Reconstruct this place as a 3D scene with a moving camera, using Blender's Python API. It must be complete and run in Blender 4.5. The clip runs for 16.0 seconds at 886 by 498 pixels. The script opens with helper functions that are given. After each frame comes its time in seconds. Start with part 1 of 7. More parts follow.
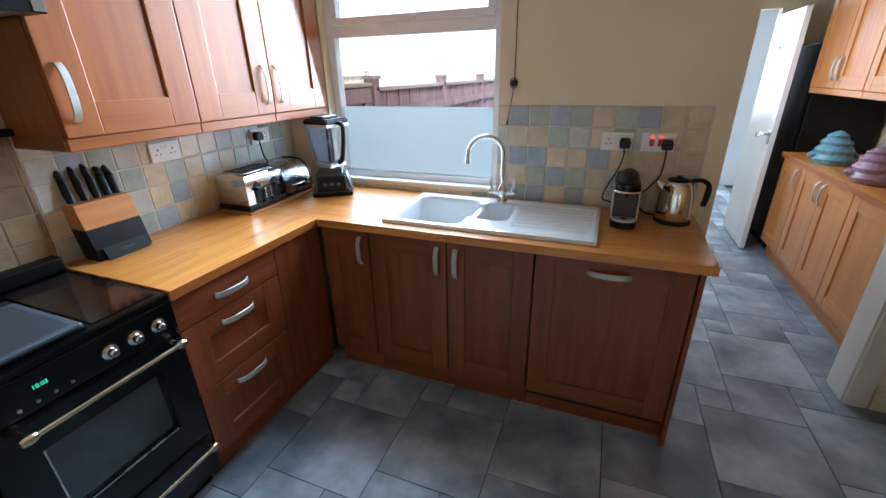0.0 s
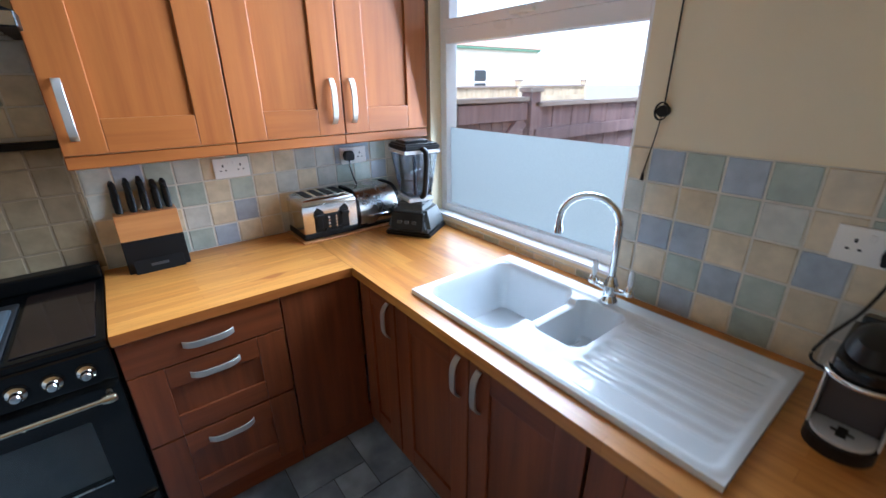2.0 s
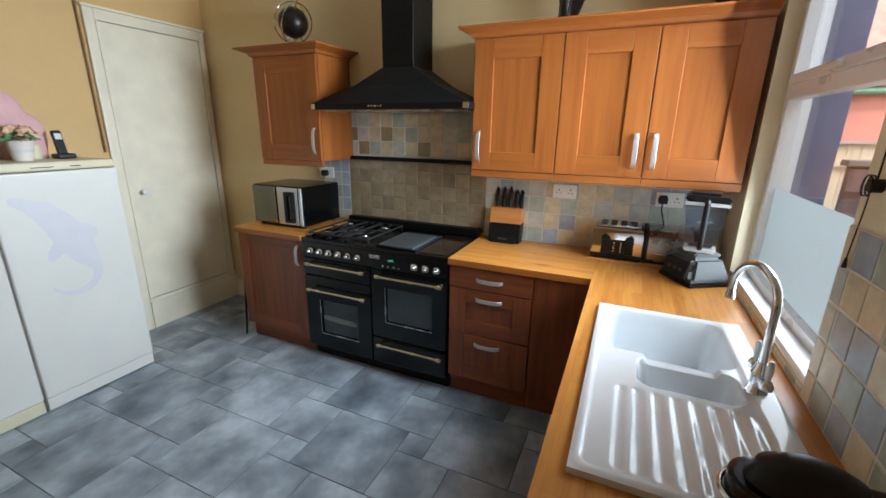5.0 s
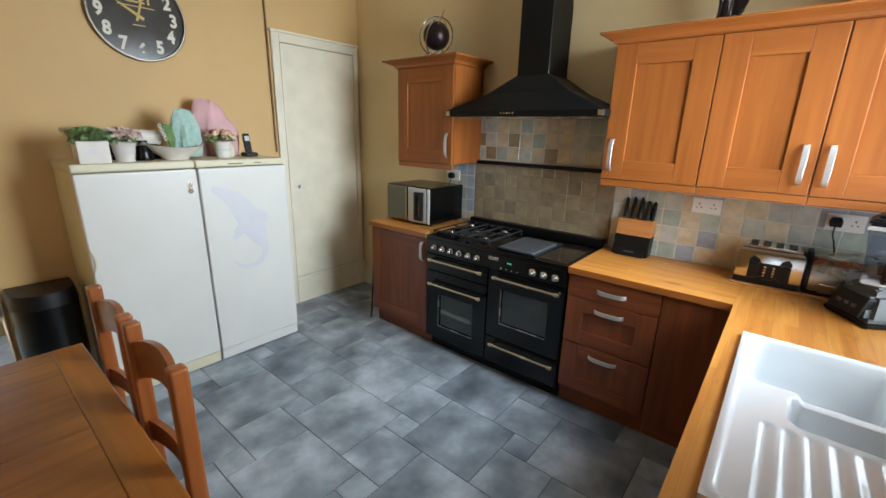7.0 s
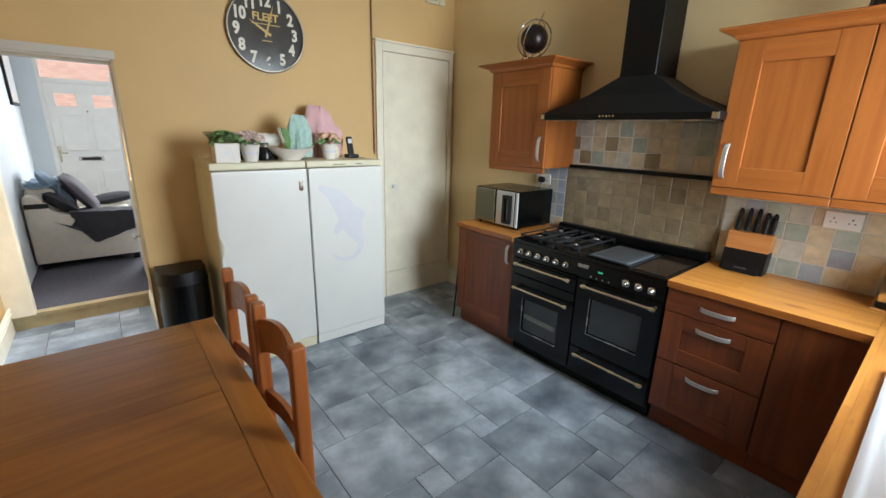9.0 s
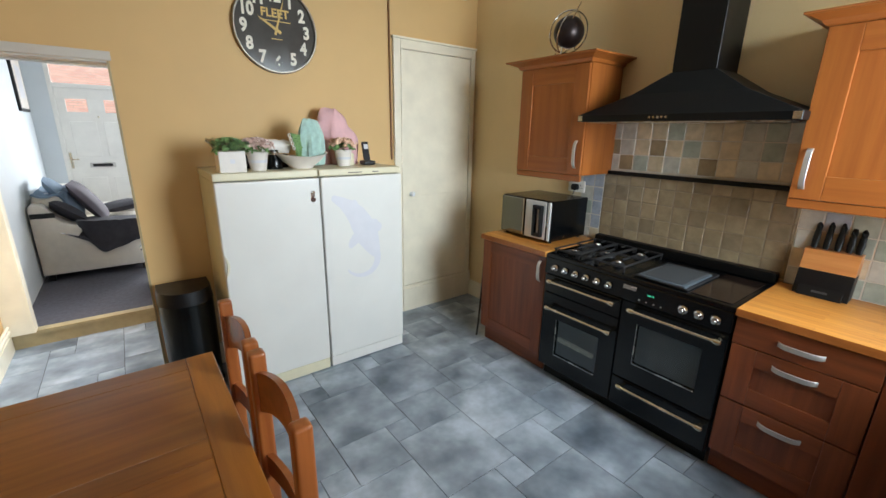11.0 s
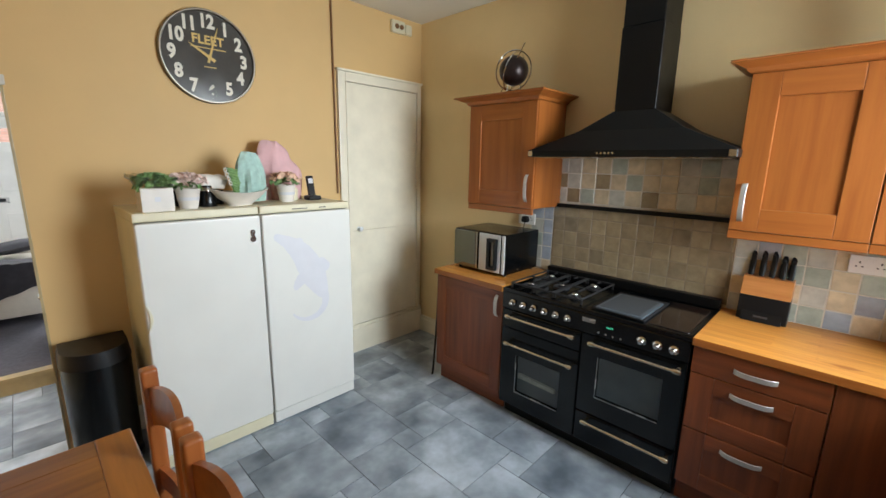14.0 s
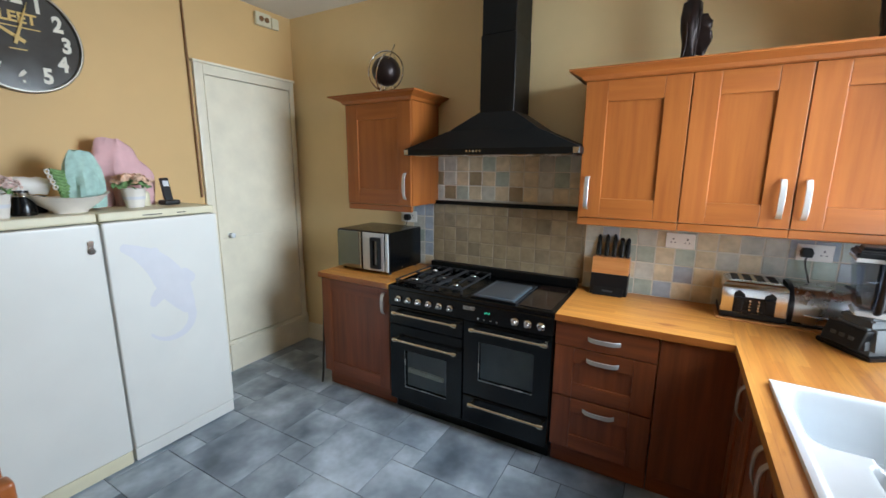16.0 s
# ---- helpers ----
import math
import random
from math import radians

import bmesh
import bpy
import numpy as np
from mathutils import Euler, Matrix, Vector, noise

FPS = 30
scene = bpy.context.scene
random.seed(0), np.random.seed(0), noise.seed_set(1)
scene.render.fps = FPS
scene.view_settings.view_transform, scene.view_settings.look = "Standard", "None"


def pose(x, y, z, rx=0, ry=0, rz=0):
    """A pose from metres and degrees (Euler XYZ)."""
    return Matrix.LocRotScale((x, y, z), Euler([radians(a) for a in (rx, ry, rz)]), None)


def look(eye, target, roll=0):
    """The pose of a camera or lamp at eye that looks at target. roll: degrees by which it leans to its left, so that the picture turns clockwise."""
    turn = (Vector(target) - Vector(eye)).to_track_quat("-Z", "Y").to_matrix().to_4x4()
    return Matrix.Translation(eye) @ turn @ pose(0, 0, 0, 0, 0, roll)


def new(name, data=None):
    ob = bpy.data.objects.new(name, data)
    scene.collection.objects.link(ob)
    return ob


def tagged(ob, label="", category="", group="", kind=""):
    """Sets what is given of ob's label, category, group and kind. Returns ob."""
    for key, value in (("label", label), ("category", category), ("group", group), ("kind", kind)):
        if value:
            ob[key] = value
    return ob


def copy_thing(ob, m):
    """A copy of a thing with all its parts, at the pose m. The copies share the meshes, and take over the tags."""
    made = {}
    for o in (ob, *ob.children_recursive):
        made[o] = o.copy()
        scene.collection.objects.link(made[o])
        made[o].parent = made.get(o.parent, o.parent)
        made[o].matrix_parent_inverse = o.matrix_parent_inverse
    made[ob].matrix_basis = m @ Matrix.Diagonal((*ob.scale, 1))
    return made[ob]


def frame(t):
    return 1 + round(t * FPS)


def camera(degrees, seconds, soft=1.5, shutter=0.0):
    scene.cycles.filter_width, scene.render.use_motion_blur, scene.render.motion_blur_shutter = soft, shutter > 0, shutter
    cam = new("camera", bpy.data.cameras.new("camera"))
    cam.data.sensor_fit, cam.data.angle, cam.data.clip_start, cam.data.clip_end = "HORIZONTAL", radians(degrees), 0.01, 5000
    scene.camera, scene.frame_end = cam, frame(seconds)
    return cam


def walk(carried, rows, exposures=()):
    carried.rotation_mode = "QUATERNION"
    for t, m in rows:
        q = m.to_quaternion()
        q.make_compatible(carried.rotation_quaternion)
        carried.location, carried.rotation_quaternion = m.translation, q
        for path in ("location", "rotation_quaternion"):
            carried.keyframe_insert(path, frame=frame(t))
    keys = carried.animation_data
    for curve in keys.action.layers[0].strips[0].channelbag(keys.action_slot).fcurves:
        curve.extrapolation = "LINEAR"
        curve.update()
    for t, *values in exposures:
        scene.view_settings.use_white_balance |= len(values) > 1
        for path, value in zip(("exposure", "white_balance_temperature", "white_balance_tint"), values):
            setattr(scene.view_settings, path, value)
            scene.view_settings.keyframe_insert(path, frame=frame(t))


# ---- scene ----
cam = camera(94.1, 16.0, soft=1.5, shutter=0.3)
PATH = [
    (0, (0.19, -0.023, 1.57), (-0.489, 1.688, 0.788), -1.2),
    (0.5, (0.223, 0.105, 1.58), (-0.525, 1.788, 0.801), -1.1),
    (1, (0.279, 0.292, 1.605), (-0.618, 1.908, 0.841), -0.8),
    (1.5, (0.269, 0.551, 1.566), (-0.878, 1.998, 0.798), -1.2),
    (2, (0.306, 0.926, 1.597), (-1.159, 2.069, 0.856), -0.6),
    (2.5, (0.418, 1.239, 1.592), (-1.293, 1.981, 0.87), -0.1),
    (3, (0.505, 1.402, 1.612), (-1.349, 1.688, 0.919), -0.0),
    (3.5, (0.649, 1.557, 1.599), (-1.241, 1.488, 0.948), 0.4),
    (4, (0.824, 1.621, 1.623), (-1.039, 1.235, 1.008), 0.6),
    (4.2, (0.88, 1.639, 1.621), (-0.967, 1.157, 1.024), 0.6),
    (6.5, (1.043, 1.697, 1.653), (-0.514, 0.572, 1.098), 1.3),
    (7, (1.084, 1.655, 1.647), (-0.402, 0.435, 1.096), 1.4),
    (7.5, (1.088, 1.655, 1.653), (-0.31, 0.335, 1.102), 1.4),
    (8, (1.099, 1.654, 1.654), (-0.223, 0.258, 1.105), 1.3),
    (8.5, (1.127, 1.644, 1.653), (-0.146, 0.201, 1.106), 1.4),
    (9, (1.146, 1.635, 1.654), (-0.072, 0.147, 1.104), 1.4),
    (9.2, (1.157, 1.626, 1.656), (-0.047, 0.127, 1.105), 1.5),
    (11.5, (1.001, 1.26, 1.676), (-0.165, -0.271, 1.132), 0.8),
    (12, (1.005, 1.203, 1.681), (-0.193, -0.312, 1.161), 1.1),
    (12.5, (0.985, 1.223, 1.696), (-0.231, -0.287, 1.203), 0.9),
    (13, (1.005, 1.2, 1.722), (-0.272, -0.266, 1.251), 0.9),
    (13.5, (1.009, 1.199, 1.728), (-0.326, -0.223, 1.286), 0.7),
    (14, (1.005, 1.208, 1.695), (-0.394, -0.162, 1.288), 1.0),
    (14.5, (0.998, 1.232, 1.691), (-0.466, -0.072, 1.296), 0.7),
    (15, (0.981, 1.253, 1.684), (-0.559, 0.039, 1.289), 0.6),
    (15.5, (0.98, 1.269, 1.694), (-0.642, 0.169, 1.291), 0.3),
    (16, (0.982, 1.286, 1.666), (-0.726, 0.319, 1.28), 0.4),
]
EXPOSURES = [(0.0, 0.1, 5450, 10), (1.5, 0.1, 5150, 10), (2.5, -0.05, 5250, 10), (4.0, -0.15, 5850, 10), (6.5, -0.1, 6300, 10), (9.0, -0.05, 6350, 10), (12.0, 0.05, 6350, 10), (14.0, 0.05, 6500, 11), (16.0, -0.05, 6000, 10)]
walk(cam, [(t, look(eye, target, roll)) for t, eye, target, roll in PATH], EXPOSURES)

# ---- daylight ----
world = bpy.data.worlds.new("overcast_sky")
scene.world = world
world.use_nodes = True
wn, wl = world.node_tree.nodes, world.node_tree.links
sky = wn.new("ShaderNodeTexSky")
sky.sky_type = 'NISHITA'
sky.sun_disc = False
sky.sun_elevation = radians(38)
sky.sun_rotation = radians(150)
sky.air_density, sky.dust_density = 1.0, 2.5
wn["Background"].inputs["Strength"].default_value = 0.15
cloud = wn.new("ShaderNodeMix")
cloud.data_type, cloud.blend_type = 'RGBA', 'ADD'
cloud.inputs["Factor"].default_value = 1.0
cloud.inputs[7].default_value = (13.0, 13.6, 14.2, 1)
wl.new(sky.outputs["Color"], cloud.inputs[6])
wl.new(cloud.outputs[2], wn["Background"].inputs["Color"])

sun = new("sun", bpy.data.lights.new("sun", 'SUN'))
sun.data.energy = 3.5
sun.data.angle = radians(4)
sun.data.color = (1.0, 0.95, 0.88)
sun.matrix_world = look((0, 0, 0), (-0.4, 0.68, -0.62))


def window_light(name, eye, target, w, h, watts, colour=(0.93, 0.97, 1.0), spread=180):
    """An area lamp for daylight, at a window's opening or at an added, unseen one."""
    ob = new(name, bpy.data.lights.new(name, 'AREA'))
    ob.data.shape, ob.data.size, ob.data.size_y = 'RECTANGLE', w, h
    ob.data.energy, ob.data.color = watts, colour
    ob.data.spread = radians(spread)
    ob.matrix_world = look(eye, target)
    return ob


window_light("window_daylight", (-0.90, 2.11, 1.92), (-0.45, -1.8, 1.05), 1.0, 1.05, 49, (0.82, 0.93, 1.0), 118)
window_light("front_window_daylight", (0.0, -6.24, 1.6), (0.9, -3.0, 0.4), 1.4, 1.3, 98)
# added lamp at an unseen opening, sends light into the utility room
window_light("back_room_daylight", (1.1, 6.9, 1.65), (1.2, 4.0, 1.0), 1.1, 1.3, 28)
# unseen side opening, lamp added to brighten the utility room
window_light("utility_window_daylight", (0.72, 3.55, 1.65), (2.0, 3.6, 0.8), 1.0, 0.9, 12)
# no lobby window is seen; lamp added for the bright floor tiles
window_light("lobby_window_daylight", (0.93, -2.45, 1.6), (1.50, -2.40, 0.0), 0.66, 0.76, 15, spread=110)
window_light("frosted_pane_daylight", (-0.90, 2.262, 1.18), (-0.90, -1.0, 1.10), 0.96, 0.38, 6, (0.86, 0.95, 1.0), 170)

# ---- materials ----
def nodes_of(name):
    m = bpy.data.materials.new(name)
    m.use_nodes = True
    n, l = m.node_tree.nodes, m.node_tree.links
    return m, n, l, n["Principled BSDF"]


def lin(r, g, b):
    """Linear colour from a 0-255 sRGB triple."""
    f = lambda v: (v / 255 / 12.92) if v <= 10 else ((v / 255 + 0.055) / 1.055) ** 2.4
    return (f(r), f(g), f(b), 1.0)


def coords(n, l, stretch=(1, 1, 1), shift=True, turn=(0, 0, 0)):
    """Object coordinates in metres, moved by the object's random number, so that copies differ."""
    tc = n.new("ShaderNodeTexCoord")
    mp = n.new("ShaderNodeMapping")
    mp.inputs["Scale"].default_value = stretch
    mp.inputs["Rotation"].default_value = turn
    l.new(tc.outputs["Object"], mp.inputs["Vector"])
    if shift:
        oi = n.new("ShaderNodeObjectInfo")
        mul = n.new("ShaderNodeMath")
        mul.operation = 'MULTIPLY'
        mul.inputs[1].default_value = 37.0
        l.new(oi.outputs["Random"], mul.inputs[0])
        l.new(mul.outputs[0], mp.inputs["Location"])
    return mp.outputs["Vector"]


def noise_of(n, l, vec, scale, detail=4.0, rough=0.55):
    t = n.new("ShaderNodeTexNoise")
    t.inputs["Scale"].default_value = scale
    t.inputs["Detail"].default_value = detail
    t.inputs["Roughness"].default_value = rough
    l.new(vec, t.inputs["Vector"])
    return t.outputs["Fac"]


def ramp(n, l, fac, stops, mode='LINEAR'):
    r = n.new("ShaderNodeValToRGB")
    r.color_ramp.interpolation = mode
    e = r.color_ramp.elements
    while len(e) < len(stops):
        e.new(0.5)
    for k, (pos, col) in zip(e, stops):
        k.position, k.color = pos, col
    l.new(fac, r.inputs["Fac"])
    return r.outputs["Color"]


def blend(n, l, a, b, fac, mode='MIX'):
    x = n.new("ShaderNodeMix")
    x.data_type, x.blend_type = 'RGBA', mode
    for sock, v in ((x.inputs["Factor"], fac), (x.inputs[6], a), (x.inputs[7], b)):
        if hasattr(v, "links"):
            l.new(v, sock)
        else:
            sock.default_value = v
    return x.outputs[2]


def relief(n, l, bsdf, height, strength, distance=0.002):
    b = n.new("ShaderNodeBump")
    b.inputs["Strength"].default_value = strength
    b.inputs["Distance"].default_value = distance
    l.new(height, b.inputs["Height"])
    l.new(b.outputs["Normal"], bsdf.inputs["Normal"])


def rough_by(n, l, bsdf, fac, lo, hi):
    m = n.new("ShaderNodeMapRange")
    m.inputs["To Min"].default_value, m.inputs["To Max"].default_value = lo, hi
    l.new(fac, m.inputs["Value"])
    l.new(m.outputs["Result"], bsdf.inputs["Roughness"])


def plain(name, col, rough=0.5, metal=0.0, vary=0.12, scale=9.0, bump=0.1, fine=160.0, coat=0.0, spec=0.5):
    """A painted, moulded or metal surface with soft blotches and a fine grain."""
    m, n, l, p = nodes_of(name)
    v = coords(n, l)
    big = noise_of(n, l, v, scale)
    dark = tuple(c * (1 - vary) for c in col[:3]) + (1,)
    light = tuple(min(1, c * (1 + vary)) for c in col[:3]) + (1,)
    l.new(ramp(n, l, big, [(0.3, dark), (0.7, light)]), p.inputs["Base Color"])
    small = noise_of(n, l, v, fine, 2.0)
    rough_by(n, l, p, big, max(0.02, rough - 0.06), min(1, rough + 0.08))
    p.inputs["Metallic"].default_value = metal
    p.inputs["Specular IOR Level"].default_value = spec
    p.inputs["Coat Weight"].default_value = coat
    if bump:
        relief(n, l, p, small, bump, 0.001)
    return m


def wood(name, light, dark, along, rough=0.35, coat=0.15, grain=26.0, vary=0.35):
    """Wood whose grain runs along the axis 0, 1 or 2."""
    m, n, l, p = nodes_of(name)
    st = [1.0, 1.0, 1.0]
    st[along] = 0.06
    v = coords(n, l, tuple(st))
    fibres = noise_of(n, l, v, grain, 5.0, 0.6)
    st2 = [1.0, 1.0, 1.0]
    st2[along] = 0.25
    v2 = coords(n, l, tuple(st2))
    figure = noise_of(n, l, v2, 5.0, 2.0)
    fine = noise_of(n, l, v, 190.0, 2.0)
    c = ramp(n, l, fibres, [(0.28, dark), (0.72, light)])
    tint = ramp(n, l, figure, [(0.3, (1 - vary,) * 3 + (1,)), (0.7, (1, 1, 1, 1))])
    l.new(blend(n, l, c, tint, 0.8, 'MULTIPLY'), p.inputs["Base Color"])
    rough_by(n, l, p, figure, rough - 0.05, rough + 0.1)
    p.inputs["Coat Weight"].default_value = coat
    p.inputs["Coat Roughness"].default_value = 0.25
    relief(n, l, p, fine, 0.12, 0.0006)
    return m


def stave_wood(name):
    """Worktop of glued oak staves, the grain along x."""
    m, n, l, p = nodes_of(name)
    tc = n.new("ShaderNodeTexCoord")
    br = n.new("ShaderNodeTexBrick")
    br.offset, br.offset_frequency, br.squash = 0.37, 2, 1.0
    for k, val in (("Scale", 1.0), ("Mortar Size", 0.0004), ("Brick Width", 0.43), ("Row Height", 0.042), ("Bias", 0.0)):
        br.inputs[k].default_value = val
    br.inputs["Color1"].default_value = lin(218, 153, 72)
    br.inputs["Color2"].default_value = lin(200, 131, 56)
    br.inputs["Mortar"].default_value = lin(170, 100, 42)
    l.new(tc.outputs["Object"], br.inputs["Vector"])
    v = coords(n, l, (0.07, 1, 1), False)
    f = noise_of(n, l, v, 45.0, 5.0, 0.6)
    c = blend(n, l, br.outputs["Color"], ramp(n, l, f, [(0.3, (0.62, 0.52, 0.42, 1)), (0.65, (1, 1, 1, 1))]), 0.75, 'MULTIPLY')
    knots = noise_of(n, l, coords(n, l, (0.3, 1, 1), False), 11.0, 2.0)
    c = blend(n, l, c, ramp(n, l, knots, [(0.66, (1, 1, 1, 1)), (0.74, (0.55, 0.36, 0.22, 1))]), 0.9, 'MULTIPLY')
    l.new(c, p.inputs["Base Color"])
    p.inputs["Coat Weight"].default_value = 0.25
    p.inputs["Coat Roughness"].default_value = 0.22
    rough_by(n, l, p, f, 0.3, 0.45)
    relief(n, l, p, f, 0.08, 0.0006)
    return m


def slate_vinyl():
    m, n, l, p = nodes_of("slate_vinyl")
    v = coords(n, l)
    oi = n.new("ShaderNodeObjectInfo")
    cloud = noise_of(n, l, v, 3.4, 3.0, 0.52)
    spots = noise_of(n, l, v, 38.0, 4.0, 0.6)
    base = ramp(n, l, cloud, [(0.27, lin(96, 106, 116)), (0.5, lin(150, 161, 171)), (0.70, lin(200, 211, 221))])
    tone = ramp(n, l, oi.outputs["Random"], [(0.0, (0.78, 0.79, 0.82, 1)), (0.5, (0.92, 0.92, 0.92, 1)), (1.0, (1, 1, 1, 1))])
    c = blend(n, l, base, tone, 1.0, 'MULTIPLY')
    c = blend(n, l, c, ramp(n, l, spots, [(0.3, (0.8, 0.8, 0.8, 1)), (0.7, (1, 1, 1, 1))]), 0.6, 'MULTIPLY')
    l.new(c, p.inputs["Base Color"])
    rough_by(n, l, p, spots, 0.38, 0.58)
    relief(n, l, p, cloud, 0.2, 0.003)
    return m


def glaze(name, col):
    """Handmade-looking glazed wall tile."""
    m, n, l, p = nodes_of(name)
    v = coords(n, l)
    big = noise_of(n, l, v, 14.0, 3.0)
    a = tuple(c * 0.80 for c in col[:3]) + (1,)
    b = tuple(min(1, c * 1.1) for c in col[:3]) + (1,)
    oi = n.new("ShaderNodeObjectInfo")
    c = ramp(n, l, big, [(0.3, a), (0.7, b)])
    c = blend(n, l, c, ramp(n, l, oi.outputs["Random"], [(0, (0.86, 0.86, 0.86, 1)), (1, (1, 1, 1, 1))]), 1.0, 'MULTIPLY')
    l.new(c, p.inputs["Base Color"])
    rough_by(n, l, p, big, 0.16, 0.3)
    relief(n, l, p, big, 0.25, 0.004)
    return m


def glass(name, tint=(1, 1, 1, 1), rough=0.0, clear=0.9):
    """Thin clear glass: mostly let through, with a faint shine."""
    m, n, l, p = nodes_of(name)
    n.remove(p)
    t, g, mix, fr = (n.new("ShaderNodeBsdfTransparent"), n.new("ShaderNodeBsdfGlossy"), n.new("ShaderNodeMixShader"), n.new("ShaderNodeLayerWeight"))
    t.inputs["Color"].default_value = tint
    g.inputs["Roughness"].default_value = rough
    pw, sc = n.new("ShaderNodeMath"), n.new("ShaderNodeMath")
    pw.operation, pw.inputs[1].default_value = 'POWER', 5.0
    sc.operation, sc.inputs[1].default_value, sc.inputs[2].default_value = 'MULTIPLY_ADD', 0.5, 0.03
    l.new(fr.outputs["Facing"], pw.inputs[0])
    l.new(pw.outputs[0], sc.inputs[0])
    l.new(sc.outputs[0], mix.inputs[0])
    l.new(t.outputs["BSDF"], mix.inputs[1])
    l.new(g.outputs["BSDF"], mix.inputs[2])
    l.new(mix.outputs["Shader"], n["Material Output"].inputs["Surface"])
    return m


def frosted(name):
    m, n, l, p = nodes_of(name)
    v = coords(n, l)
    f = noise_of(n, l, v, 300.0, 2.0)
    n.remove(p)
    a, b, mix = n.new("ShaderNodeBsdfTranslucent"), n.new("ShaderNodeBsdfDiffuse"), n.new("ShaderNodeMixShader")
    col = ramp(n, l, f, [(0.3, (0.67, 0.715, 0.71, 1)), (0.7, (0.72, 0.765, 0.76, 1))])
    l.new(col, a.inputs["Color"])
    l.new(col, b.inputs["Color"])
    mix.inputs[0].default_value = 0.05
    l.new(a.outputs["BSDF"], mix.inputs[1])
    l.new(b.outputs["BSDF"], mix.inputs[2])
    l.new(mix.outputs["Shader"], n["Material Output"].inputs["Surface"])
    return m


def glow(name, col, strength):
    m, n, l, p = nodes_of(name)
    p.inputs["Base Color"].default_value = (0.01, 0.01, 0.01, 1)
    p.inputs["Emission Color"].default_value = col
    p.inputs["Emission Strength"].default_value = strength
    return m


def brickwork(name):
    m, n, l, p = nodes_of(name)
    tc = n.new("ShaderNodeTexCoord")
    mp = n.new("ShaderNodeMapping")
    mp.inputs["Rotation"].default_value = (radians(90), 0, 0)
    l.new(tc.outputs["Object"], mp.inputs["Vector"])
    br = n.new("ShaderNodeTexBrick")
    for k, val in (("Scale", 1.0), ("Mortar Size", 0.006), ("Brick Width", 0.225), ("Row Height", 0.075)):
        br.inputs[k].default_value = val
    br.inputs["Color1"].default_value = lin(222, 178, 158)
    br.inputs["Color2"].default_value = lin(206, 156, 138)
    br.inputs["Mortar"].default_value = lin(176, 160, 144)
    l.new(mp.outputs["Vector"], br.inputs["Vector"])
    l.new(br.outputs["Color"], p.inputs["Base Color"])
    p.inputs["Roughness"].default_value = 0.9
    return m


